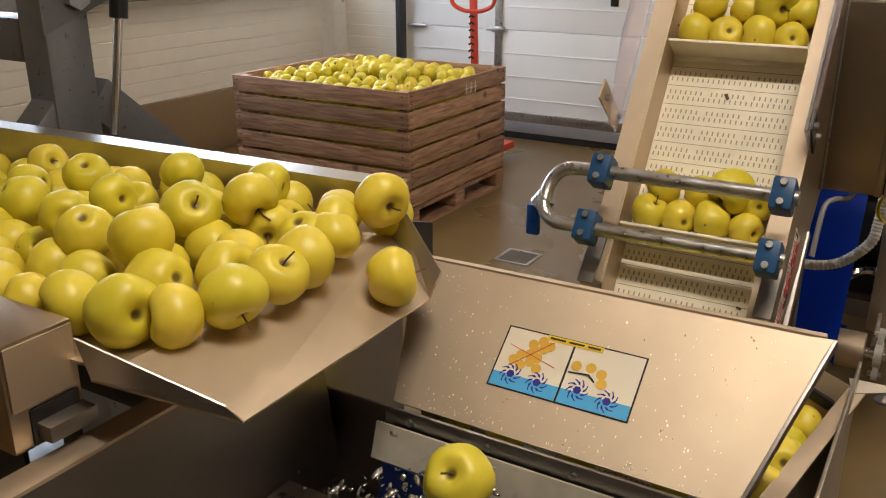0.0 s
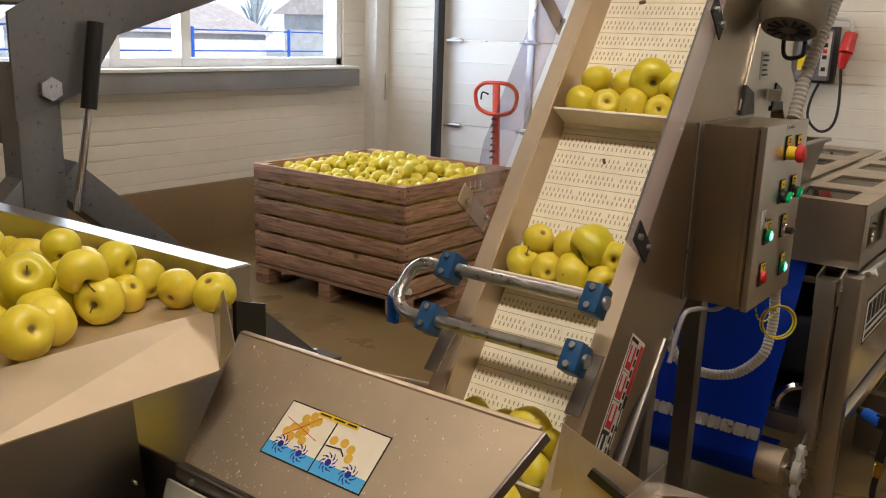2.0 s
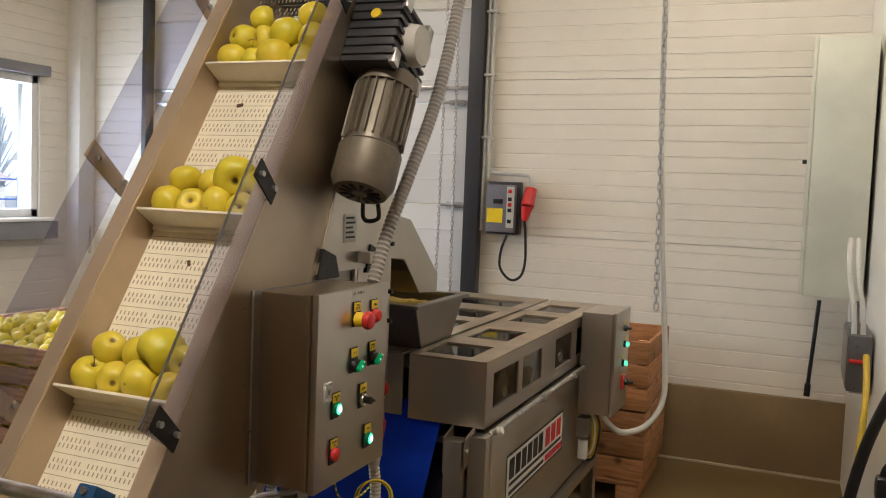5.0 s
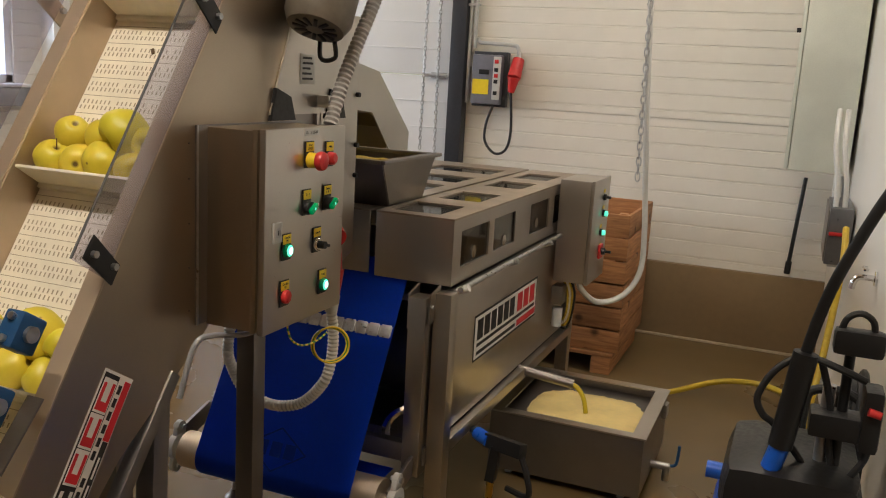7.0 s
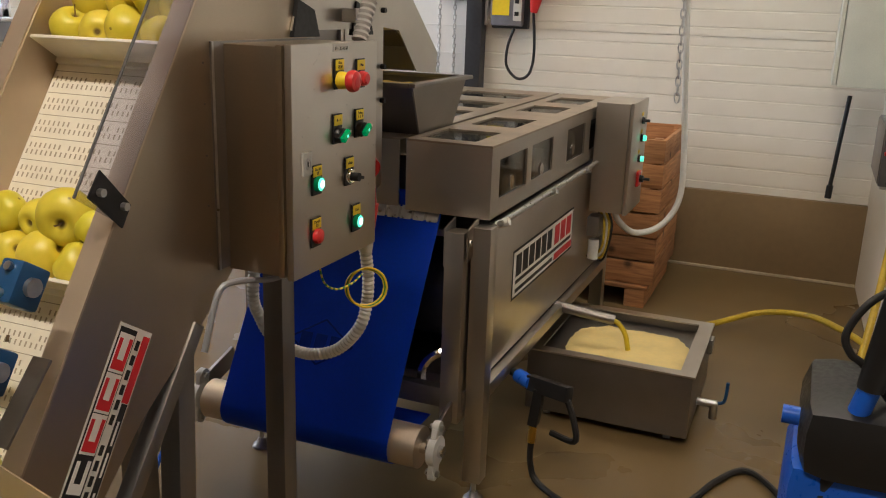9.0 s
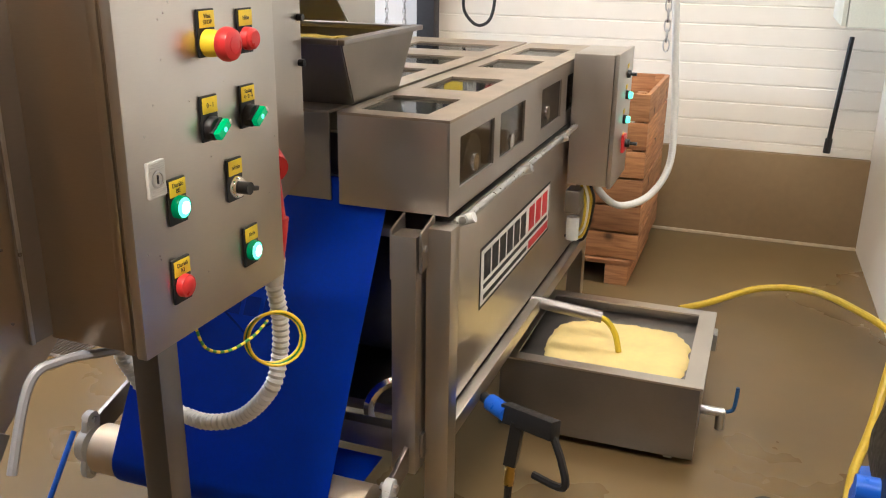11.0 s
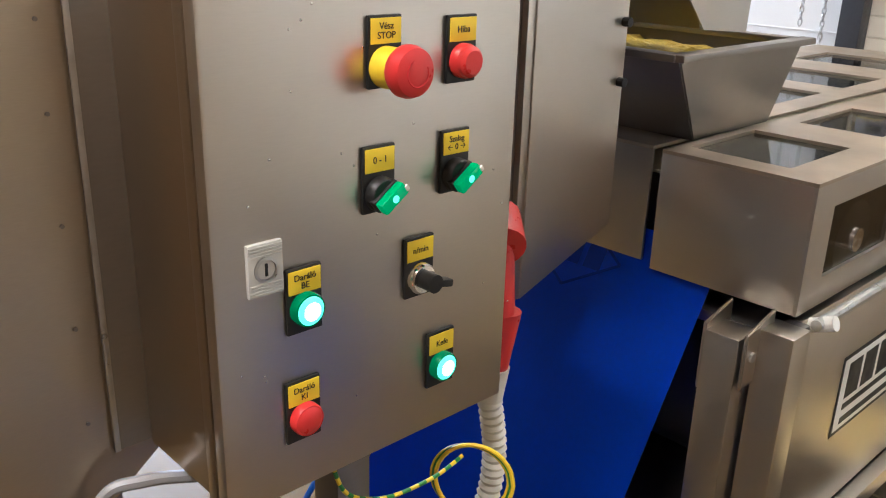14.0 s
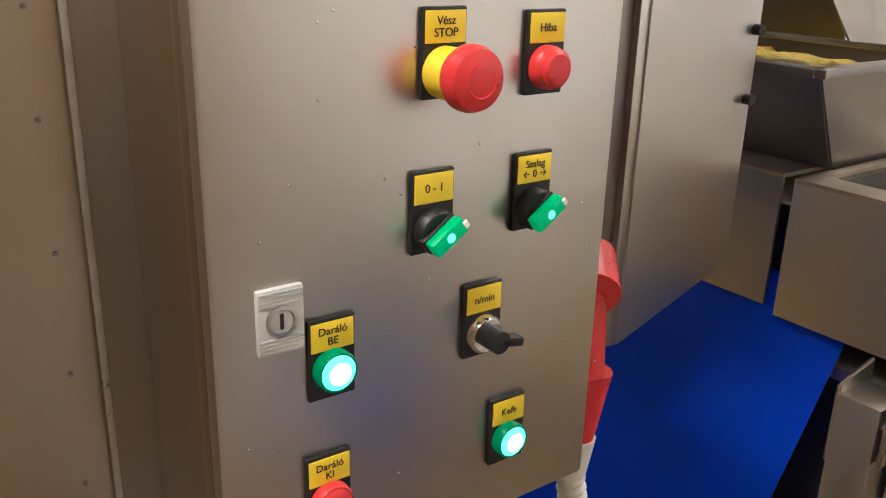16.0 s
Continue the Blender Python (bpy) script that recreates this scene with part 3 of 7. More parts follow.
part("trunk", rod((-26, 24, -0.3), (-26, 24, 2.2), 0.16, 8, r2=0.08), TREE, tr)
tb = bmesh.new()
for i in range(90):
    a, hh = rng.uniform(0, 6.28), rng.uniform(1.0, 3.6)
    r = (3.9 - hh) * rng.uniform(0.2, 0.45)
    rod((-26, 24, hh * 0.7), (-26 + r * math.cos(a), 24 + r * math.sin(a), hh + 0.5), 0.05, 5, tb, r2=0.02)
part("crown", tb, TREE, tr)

# gate
gate = thing("door_1", ((GAT[0] + GAT[1]) / 2, Y1 + 0.02, 0), "white sectional gate with horizontal panels, closed", "gate", kind="structure")
gz = [0.13, 0.80, 1.47, 2.14, 2.75]
for a, b in zip(gz, gz[1:]):
    p = bmesh.new()
    box(GAT[0], GAT[1], Y1 + 0.02, Y1 + 0.06, a + 0.003, b - 0.003, 0.006, p)
    part("panel", p, GATE, gate)
for a, b in zip(gz, gz[1:]):
    for k in range(1, 4):
        z = a + (b - a) * k / 4
        part("rib", box(GAT[0] + 0.05, GAT[1] - 0.05, Y1 + 0.014, Y1 + 0.021, z - 0.004, z + 0.004, 0.002), GATE, gate)
part("bottom_seal", box(GAT[0], GAT[1], Y1 + 0.0, Y1 + 0.07, 0.0, 0.05, 0.006), RUBBER, gate)
part("bottom_rail", box(GAT[0], GAT[1], Y1 - 0.01, Y1 + 0.07, 0.05, 0.13, 0.006), TRIM, gate)
part("bottom_plate", box(GAT[0] + 0.03, GAT[1], Y1 - 0.006, Y1 + 0.03, 0.13, 0.20, 0.004), GALV, gate)
for x in (-3.67, -2.97, -1.27):
    for z in gz[1:-1]:
        h = part("hinge", box(x - 0.05, x + 0.05, Y1 - 0.008, Y1 + 0.02, z - 0.02, z + 0.02, 0.004), GALV, gate)
        part("pin", rod((x - 0.085, Y1 - 0.015, z), (x + 0.085, Y1 - 0.015, z), 0.011, 10), GALV, h)
for x in (-2.97,):
    part("stile", box(x - 0.03, x + 0.03, Y1 + 0.008, Y1 + 0.022, 0.2, 2.2, 0.003), GALV, gate)
hd = part("door_handle", box(-2.10, -2.05, Y1 - 0.01, Y1 + 0.02, 1.0, 1.12, 0.004), BLACK, gate)
part("lever", box(-2.21, -2.06, Y1 - 0.05, Y1 - 0.03, 1.09, 1.11, 0.006), BLACK, hd)
part("crossbar", box(GAT[0], GAT[1], Y1 - 0.01, Y1 + 0.02, 2.225, 2.25, 0.004), GALV, gate)
for x, w in ((GAT[0] - 0.012, 0.022), (GAT[1] + 0.03, 0.05)):
    solo("gate_track", box(x - w, x + w, Y1 - 0.09, Y1 - 0.002, 0, 3.0, 0.006), DARK_PAINT, (x, Y1, 0), "dark steel guide track of the gate", "gate track", kind="structure")

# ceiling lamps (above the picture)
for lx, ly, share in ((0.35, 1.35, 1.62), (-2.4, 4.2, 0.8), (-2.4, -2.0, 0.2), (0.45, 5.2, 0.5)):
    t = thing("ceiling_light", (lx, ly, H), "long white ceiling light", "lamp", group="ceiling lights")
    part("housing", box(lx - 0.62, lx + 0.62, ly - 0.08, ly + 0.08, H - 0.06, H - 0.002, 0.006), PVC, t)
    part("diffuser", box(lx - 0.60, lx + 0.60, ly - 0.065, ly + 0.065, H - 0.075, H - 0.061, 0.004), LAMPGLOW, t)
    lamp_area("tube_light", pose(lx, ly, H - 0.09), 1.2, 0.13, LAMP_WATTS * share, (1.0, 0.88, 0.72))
lamp_area("window_light", look((X0 - 0.14, 4.7, 1.77), (0, 4.7, 1.4)), 3.3, 1.0, WINDOW_WATTS, (0.82, 0.9, 1.0))

# ---- apples ----
def apple_mesh(seed, r=0.037):
    rg = random.Random(seed)
    squash, lean = rg.uniform(0.86, 1.0), rg.uniform(-0.06, 0.06)
    prof = []
    for i in range(17):
        a = math.pi * i / 16
        rad, z = math.sin(a), -math.cos(a)
        rad *= 1 + 0.09 * z
        if z > 0.5:
            z -= 0.42 * max(0, 1 - rad / 0.62) ** 1.5
        if z < -0.5:
            z += 0.26 * max(0, 1 - rad / 0.5) ** 1.5
        prof.append((max(rad, 0) * r if 0 < i < 16 else 0.0, z * r * squash))
    b = lathe(prof, 22)
    for v in b.verts:
        n = noise.noise(v.co * 26 + Vector((seed * 3.1, seed, 0)))
        k = math.hypot(v.co.x, v.co.y) / r
        ang = math.atan2(v.co.y, v.co.x)
        v.co.x, v.co.y = v.co.x * (1 + 0.07 * n + 0.02 * math.cos(5 * ang)), v.co.y * (1 + 0.07 * n + 0.02 * math.cos(5 * ang))
        v.co.z += lean * k * v.co.x + 0.0015 * n
    return mesh_of(b, "apple", [APPLE], 80)


APPLES = [apple_mesh(i) for i in range(7)]
stem_b = tube([(0, 0, 0.018), (0.001, 0.0, 0.03), (0.005, 0.001, 0.044)], 0.0012, 5, smooth=3)
STEM_ME = mesh_of(stem_b, "stem", [STEM])


def apple(at, size, rg, label, group, stem=None):
    ob = new("apple", APPLES[rg.randrange(len(APPLES))])
    ob.matrix_basis = Matrix.LocRotScale(in_room(at), Euler((rg.uniform(0, 6.28), rg.uniform(0, 6.28), rg.uniform(0, 6.28))), (size * PLAN[0],) * 3)
    tagged(ob, label, "apple", group)
    if stem if stem is not None else rg.random() < 0.45:
        st = new("stem", STEM_ME)
        st.parent = ob
    return ob

# ---- apple bin ----
def wooden_bin(x0, x1, y0, y1, z0, top, group=""):
    t = thing("apple_bin", ((x0 + x1) / 2, (y0 + y1) / 2, z0), "weathered wooden pallet bin heaped with yellow apples", "wooden bin")
    n, gap = 6, 0.017
    base = z0 + 0.125
    hb = (top - base) / n
    for i in range(n):
        a, b = base + i * hb + gap / 2, base + (i + 1) * hb - gap / 2
        for p in (box(x0, x1, y0, y0 + 0.018, a, b, 0.003), box(x0, x1, y1 - 0.018, y1, a, b, 0.003),
                  box(x0, x0 + 0.018, y0 + 0.019, y1 - 0.019, a, b, 0.003), box(x1 - 0.018, x1, y0 + 0.019, y1 - 0.019, a, b, 0.003)):
            bd = part("board", p, WOOD, t)
        for yy, xx in ((y0 - 0.001, x1 - 0.035), (y0 - 0.001, x0 + 0.035)):
            for dz in (-0.02, 0.02):
                part("nail", rod((xx, yy - 0.001, (a + b) / 2 + dz), (xx, yy + 0.004, (a + b) / 2 + dz), 0.004, 6), INK, bd)
        for xx, yy in ((x1 + 0.001, y0 + 0.035), (x1 + 0.001, y1 - 0.035)):
            for dz in (-0.02, 0.02):
                part("nail", rod((xx + 0.001, yy, (a + b) / 2 + dz), (xx - 0.004, yy, (a + b) / 2 + dz), 0.004, 6), INK, bd)
    for xx in (x0 + 0.05, x1 - 0.05):
        for yy in (y0 + 0.05, y1 - 0.05):
            part("corner_post", box(xx - 0.03, xx + 0.03, yy - 0.03, yy + 0.03, base, top - 0.01, 0.004), WOOD, t)
    part("deck", box(x0 + 0.002, x1 - 0.002, y0 + 0.002, y1 - 0.002, base - 0.022, base, 0.003), WOOD, t)
    for xx in (x0 + 0.06, (x0 + x1) / 2, x1 - 0.06):
        for yy in (y0 + 0.05, (y0 + y1) / 2, y1 - 0.05):
            w = 0.06 if xx != (x0 + x1) / 2 else 0.045
            part("block", box(xx - w, xx + w, yy - 0.05, yy + 0.05, z0 + 0.022, base - 0.024, 0.004), WOOD, t)
        part("runner", box(xx - 0.055, xx + 0.055, y0, y1, z0, z0 + 0.021, 0.003), WOOD, t)
    return t


BIN = (-3.43, -2.262, 4.285, 5.35, 0.0, 0.742)
bin_thing = wooden_bin(*BIN)
# chalk number on the side, as bars
nb = bmesh.new()
for k in range(3):
    box(BIN[1] + 0.0005, BIN[1] + 0.002, 4.86 + k * 0.05, 4.895 + k * 0.05, 0.667, 0.673, 0, nb)
    box(BIN[1] + 0.0005, BIN[1] + 0.002, 4.872 + k * 0.05, 4.878 + k * 0.05, 0.637, 0.702, 0, nb)
part("chalk_mark", nb, WHITE, bin_thing, "faded chalk marks")
rg = random.Random(11)
heap = box(BIN[0] + 0.13, BIN[1] - 0.13, BIN[2] + 0.13, BIN[3] - 0.13, 0.13, 0.627, 0.02)
for ix in range(14):
    for iy in range(12):
        x = BIN[0] + 0.06 + (ix + 0.5 * (iy % 2)) * 0.079 + rg.uniform(-0.016, 0.016)
        y = BIN[2] + 0.06 + iy * 0.0835 + rg.uniform(-0.016, 0.016)
        d = min(x - BIN[0], BIN[1] - x, y - BIN[2], BIN[3] - y)
        z = 0.652 + 0.09 * min(1, d / 0.38) + rg.uniform(-0.018, 0.024)
        if x < BIN[1] - 0.05:
            k = rg.uniform(0.92, 1.2)
            if iy < 5:
                apple((x, y, z), k, rg, "yellow apple heaped in the wooden bin", "apples in the bin", False)
            else:
                b = bmesh.new()
                b.from_mesh(APPLES[rg.randrange(len(APPLES))])
                bmesh.ops.transform(b, matrix=Matrix.LocRotScale((x, y, z), Euler((rg.uniform(0, 6.28), rg.uniform(0, 6.28), 0)), (k, k, k)), verts=b.verts)
                join(heap, b)
solo("apple_heap", heap, APPLE, (-2.7, 4.8, 0.13), "packed yellow apples filling the wooden bin", "apples", kind="stuff", smooth=80)

# pallet truck behind the bin
plan(1.0, (-0.165, 0.03, 0))
pj = thing("pallet_truck", (-2.65, 5.9, 0), "red hand pallet truck with a loop handle", "pallet truck")
loop = [(-2.65, 5.9, 1.20), (-2.76, 5.9, 1.19), (-2.82, 5.9, 1.13), (-2.80, 5.9, 1.03), (-2.72, 5.9, 0.99), (-2.65, 5.9, 0.985), (-2.58, 5.9, 0.99), (-2.50, 5.9, 1.03), (-2.48, 5.9, 1.13), (-2.54, 5.9, 1.19), (-2.65, 5.9, 1.20)]
part("handle", tube(loop, 0.014, 10), RED_PAINT, pj)
part("shaft", beam((-2.65, 5.9, 1.20), (-2.63, 5.93, 0.30), 0.05, 0.022), RED_PAINT, pj)
part("control_lever", tube([(-2.70, 5.88, 1.12), (-2.75, 5.88, 1.13), (-2.76, 5.88, 1.08)], 0.006, 8), BLACK, pj)
for k in range(7):
    z = 0.96 - k * 0.045
    st = bmesh.new()
    beam((-2.668, 5.886, z - 0.012), (-2.648, 5.886, z), 0.006, 0.012, (0, 1, 0), 0, st)
    beam((-2.628, 5.886, z - 0.012), (-2.648, 5.886, z), 0.006, 0.012, (0, 1, 0), 0, st)
    part("warning_chevron", st, BLACK, pj)
part("pump", rod((-2.63, 5.95, 0.10), (-2.63, 5.95, 0.36), 0.06, 16), RED_PAINT, pj)
part("wheel", rod((-2.70, 5.95, 0.09), (-2.56, 5.95, 0.09), 0.09, 20), RUBBER, pj)
for dx in (-0.19, 0.19):
    part("fork", box(-2.63 + dx - 0.08, -2.63 + dx + 0.08, 5.42, 6.0, 0.075, 0.125, 0.01), RED_PAINT, pj)
    part("roller", rod((-2.63 + dx - 0.03, 5.46, 0.04), (-2.63 + dx + 0.03, 5.46, 0.04), 0.04, 14), RUBBER, pj)

# ---- inclined apple elevator ----
plan(*WASH_LINE)
CX0, CX1 = -0.460, -0.119
ES, EN = Vector((0, 0.545, 0.839)), Vector((0, -0.839, 0.545))


def cv(x, s, n):
    return Vector((x, 2.44, 1.1)) + s * ES + n * EN


elev = thing("apple_elevator", (-0.29, 2.2, 0), "stainless inclined elevator with a cream cleated belt", "conveyor")
S0, S1 = -0.80, 1.22
for x, nm in ((CX0, "side_plate"), (CX1 - 0.003, "side_plate")):
    out = [cv(x, S0, -0.02), cv(x, 1.12, -0.02), cv(x, 1.15, -0.05), cv(x, 1.24, -0.27), cv(x, 1.10, -0.34), cv(x, 0.30, -0.345), cv(x, 0.04, -0.318), cv(x, -0.06, -0.285), cv(x, -0.234, -0.216), cv(x, -0.45, -0.17), cv(x, S0, -0.17)]
    part(nm, slab(out, 0.003), STEEL_SHADED, elev)
for a, b in ((CX0 - 0.002, CX0 + 0.036), (CX1 - 0.036, CX1 + 0.002)):
    lip = bmesh.new()
    slab([cv(a, S0, -0.017), cv(b, S0, -0.017), cv(b, 1.12, -0.017), cv(a, 1.12, -0.017)], 0.004, lip)
    part("lip", lip, STEEL_WET, elev)
    xi = b if a < -0.3 else a
    part("inner_plate", slab([cv(xi, S0, -0.02), cv(xi, 1.12, -0.02), cv(xi, 1.12, -0.12), cv(xi, S0, -0.12)], 0.003), STEEL_WET, elev)
part("back_plate", slab([cv(CX0 + 0.003, -0.45, -0.16), cv(CX1 - 0.003, -0.45, -0.16), cv(CX1 - 0.003, 1.10, -0.33), cv(CX0 + 0.003, 1.10, -0.33)], 0.003), STEEL_DULL_SHADED, elev)
part("top_hood", slab([cv(CX0 + 0.003, 1.152, -0.05), cv(CX1 - 0.003, 1.152, -0.05), cv(CX1 - 0.003, 1.242, -0.27), cv(CX0 + 0.003, 1.242, -0.27)], 0.003), DARK_PAINT, elev)
part("drum", rod(cv(CX0 + 0.04, 1.0, -0.16), cv(CX1 - 0.04, 1.0, -0.16), 0.062, 20), DARK_PAINT, elev)
# belt: modules with slots
BX0, BX1 = CX0 + 0.040, CX1 - 0.040
NB = -0.095
belt = thing("elevator_belt", cv(-0.29, 0, NB), "cream plastic modular belt with rows of slots", "belt")
part("carpet", slab([cv(BX0, S0 + 0.02, NB), cv(BX1, S0 + 0.02, NB), cv(BX1, 1.03, NB), cv(BX0, 1.03, NB)], 0.008), CREAM, belt)
FLIGHT, SPEED, SA = 0.382, 0.0525, 0.215
mod = bmesh.new()
for row in range(2):
    for c in range(24):
        x = (BX0 + 0.006) + (c + 0.25 * row) * (BX1 - BX0 - 0.012) / 24.2
        if c % 8 == 7 and row == 1:
            continue
        a = Matrix.Translation(((x + 0.29), (row - 0.5) * 0.0125, 0.0))
        box(0, 0.0026, -0.0042, 0.0042, -0.001, 0.0006, 0, mod, a)
SLOT_ME = mesh_of(mod, "belt_module", [HOLE], 0)
seam = box(BX0 + 0.292, BX1 + 0.288, -0.0006, 0.0006, -0.001, 0.0004, 0)
SEAM_ME = mesh_of(seam, "belt_seam", [HOLE], 0)
fl = bmesh.new()
box(BX0 + 0.29 + 0.001, BX1 + 0.29 - 0.001, -0.003, 0.003, 0, 0.072, 0.002, fl)
box(BX0 + 0.29 + 0.001, BX1 + 0.29 - 0.001, -0.012, 0.003, 0, 0.010, 0.003, fl)
FLIGHT_ME = mesh_of(fl, "cleat", [CREAM])
SPECK_ME = mesh_of(box(-0.006, 0.006, -0.003, 0.003, -0.001, 0.002, 0.001), "leaf_speck", [STEM])
ROT = Matrix((Vector((1, 0, 0)), ES, EN)).transposed().to_4x4()


def on_belt(s, n=NB):
    m = ROT.copy()
    m.translation = cv(-0.29, s, n)
    return m


# everything that rides on the belt hangs under carriers that travel up it
RIDERS = []
rg = random.Random(3)
for i in range(-4, 4):
    s0 = SA + i * FLIGHT
    ob = new("belt_cleat", FLIGHT_ME)
    ob.matrix_basis = on_belt(s0)
    ob.location, ob.scale = in_room(cv(-0.29, s0, NB)), (PLAN[0],) * 3
    tagged(ob, "cream plastic cleat across the elevator belt", "cleat", "elevator cleats")
    RIDERS.append((ob, s0, NB, ROT))
    for j in range(8):
        sm = new("belt_module", SLOT_ME)
        sm.parent = ob
        sm.location = (0, 0.055 + 0.0405 * j, 0)
        se = new("seam", SEAM_ME)
        se.parent = ob
        se.location = (0, 0.055 + 0.0405 * j + 0.0202, 0)
    W = BX1 - BX0
    for j in range(1):
        px, py = rg.uniform(BX0 + 0.02, BX1 - 0.02) + 0.29, rg.uniform(0.2, 0.35)
        sp = new("leaf_speck", SPECK_ME)
        sp.parent = ob
        sp.matrix_basis = Matrix.LocRotScale((px, py, 0.002), Euler((0, 0, rg.uniform(0, 6))), (rg.uniform(0.5, 1.3),) * 3)
    lay = ((0.13, 0.040, 1.0), (0.38, 0.038, 0.96), (0.64, 0.041, 1.05), (0.88, 0.036, 0.9), (0.2, 0.100, 0.95), (0.5, 0.098, 0.92), (0.42, 0.1, 0.0), (0.76, 0.106, 1.25), (0.93, 0.092, 0.9))
    if i >= 1:
        lay = ((0.12, 0.040, 1.02), (0.36, 0.037, 0.92), (0.6, 0.042, 1.12), (0.87, 0.038, 0.95), (0.14, 0.105, 0.98), (0.38, 0.103, 0.93), (0.62, 0.112, 1.1), (0.9, 0.102, 0.98), (0.25, 0.170, 0.9), (0.80, 0.172, 0.95))
    if i == 2:
        lay = ((0.12, 0.038, 0.95), (0.36, 0.04, 1.05), (0.6, 0.036, 0.9), (0.84, 0.038, 0.95), (0.3, 0.105, 1.0), (0.74, 0.108, 1.22))
    for fx, ds, sz in lay:
        if sz == 0.0:
            continue
        sz = 0.97 * sz
        nn = NB + 0.034 * sz + 0.002
        xx = BX0 + 0.035 * sz + (W - 0.070 * sz) * (fx - 0.1) / 0.82
        ap = apple(cv(xx, s0 + ds * 0.95, nn), sz * 1.0, rg, "yellow apple carried by the elevator belt", "apples on the elevator")
        RIDERS.append((ap, s0 + ds * 0.95, nn, None))

# clear guard on the west side and its brackets
for x, nm in ((CX0 - 0.004, 0), (CX1 + 0.004, 1)):
    if nm == 0:
        g = [cv(x, 0.0, 0.0), cv(x, 1.25, 0.0), cv(x, 1.25, 0.10), cv(x, 0.16, 0.10), cv(x, 0.0, 0.05)]
    else:
        g = [cv(x, 0.02, -0.015), cv(x, 1.2, -0.015), cv(x, 1.2, 0.065), cv(x, 0.02, 0.065)]
    gd = thing("side_guard", cv(x, 0, 0), "clear plastic guard along the elevator", "guard", "elevator guards")
    pl = part("sheet", slab(g, 0.004), POLY, gd)
    if nm:
        part("edge", slab([cv(x + 0.001, 0.02, 0.0652), cv(x + 0.001, 1.2, 0.0652), cv(x + 0.001, 1.2, 0.0672), cv(x + 0.001, 0.02, 0.0672)], 0.004), GREY_PAINT, pl)
    for s in (0.03, 0.52, 1.01):
        off = -0.012 if nm == 0 else 0.006
        ln = 0.10 if nm == 0 else 0.05
        bk = part("bracket", slab([cv(x + off, s - 0.016, -0.03), cv(x + off, s + 0.02, -0.03), cv(x + off, s + 0.04, ln * 0.95), cv(x + off, s - 0.002, ln)], 0.004, bevel=0.001), STEEL_WET if nm == 0 else BLACK, gd, "bent steel bracket" if nm == 0 else "black plastic bracket")
        for nn in (-0.015, ln * 0.7):
            part("bolt", rod(cv(x + off - 0.008, s + 0.012, nn), cv(x + off + 0.008, s + 0.012, nn), 0.006, 8), GALV, bk)

# spray pipe across the elevator
pipe = thing("spray_pipe", (-0.29, 2.27, 0.97), "looped steel spray pipe clamped across the elevator", "pipe")
pa, pb = (2.305, 1.058), (2.245, 0.968)
pth = [(-0.098, *pa), (-0.30, *pa), (-0.46, *pa), (-0.505, 2.30, 1.055), (-0.53, 2.29, 1.03), (-0.53, 2.26, 0.99), (-0.505, 2.248, 0.97), (-0.46, *pb), (-0.30, *pb), (-0.098, *pb)]
part("tube", tube(pth, 0.0125, 14, smooth=10), GALV, pipe)
for x in (-0.437, -0.123):
    for y, z in (pa, pb):
        c = part("clamp", box(-0.018, 0.018, -0.028, 0.028, -0.024, 0.024, 0.005, m=Matrix.Translation((x, y, z)) @ ROT), BLUE, pipe, "blue plastic pipe clamp")
        for ds in (-0.017, 0.017):
            part("screw", rod(Vector((x, y, z)) + ds * ES + 0.02 * EN, Vector((x, y, z)) + ds * ES + 0.03 * EN, 0.006, 8), GALV, c)
    part("foot", slab([(x - 0.015, 2.33, 0.95), (x + 0.015, 2.33, 0.95), (x + 0.015, 2.25, 0.86), (x - 0.015, 2.25, 0.86)], 0.004), STEEL_DULL_SHADED, pipe)
vl = part("valve", rod((-0.53, 2.275, 1.005), (-0.545, 2.272, 0.985), 0.02, 12), GALV, pipe)
part("valve_lever", box(-0.57, -0.545, 2.27, 2.282, 0.925, 0.985, 0.004), BLUE_BRIGHT, vl, "blue valve lever")

# maker's plate on the side, as plain shapes
plate = thing("maker_sticker", (CX1, 2.4, 0.8), "white sticker with black and red lettering blocks", "sticker", "maker stickers")
PN = -0.155
XS = CX1 + 0.0012


def patch(x, s0, s1, n0, n1, lift=0.0):
    return slab([cv(x + lift, s0, n0), cv(x + lift, s0, n1), cv(x + lift, s1, n1), cv(x + lift, s1, n0)], 0.0006)


part("backing", patch(XS, -0.66, -0.105, -0.172, -0.098), WHITE, plate)
part("black_band", patch(XS, -0.655, -0.110, -0.1385, -0.1015, 0.0005), INK, plate)
part("black_strip", patch(XS, -0.655, -0.215, -0.170, -0.157, 0.0005), INK, plate)
part("red_strip", patch(XS, -0.214, -0.113, -0.170, -0.155, 0.0005), RED_PRINT, plate)
# blocks in place of the lettering: runs (start, end) with a notch
for k in range(9):
    s0 = -0.648 + k * 0.0595
    ink = RED_PRINT if k > 5 else WHITE
    if k > 5:
        part("letter_ground", patch(XS, s0 - 0.004, s0 + 0.054, -0.1365, -0.1045, 0.001), WHITE, plate)
    part("letter_block", patch(XS, s0, s0 + 0.015, -0.1345, -0.1065, 0.0015), ink, plate)
    part("letter_block", patch(XS, s0 + 0.015, s0 + 0.048, -0.1345, -0.1275, 0.0015), ink, plate)
    part("letter_block", patch(XS, s0 + 0.015, s0 + 0.046, -0.1135, -0.1065, 0.0015), ink, plate)
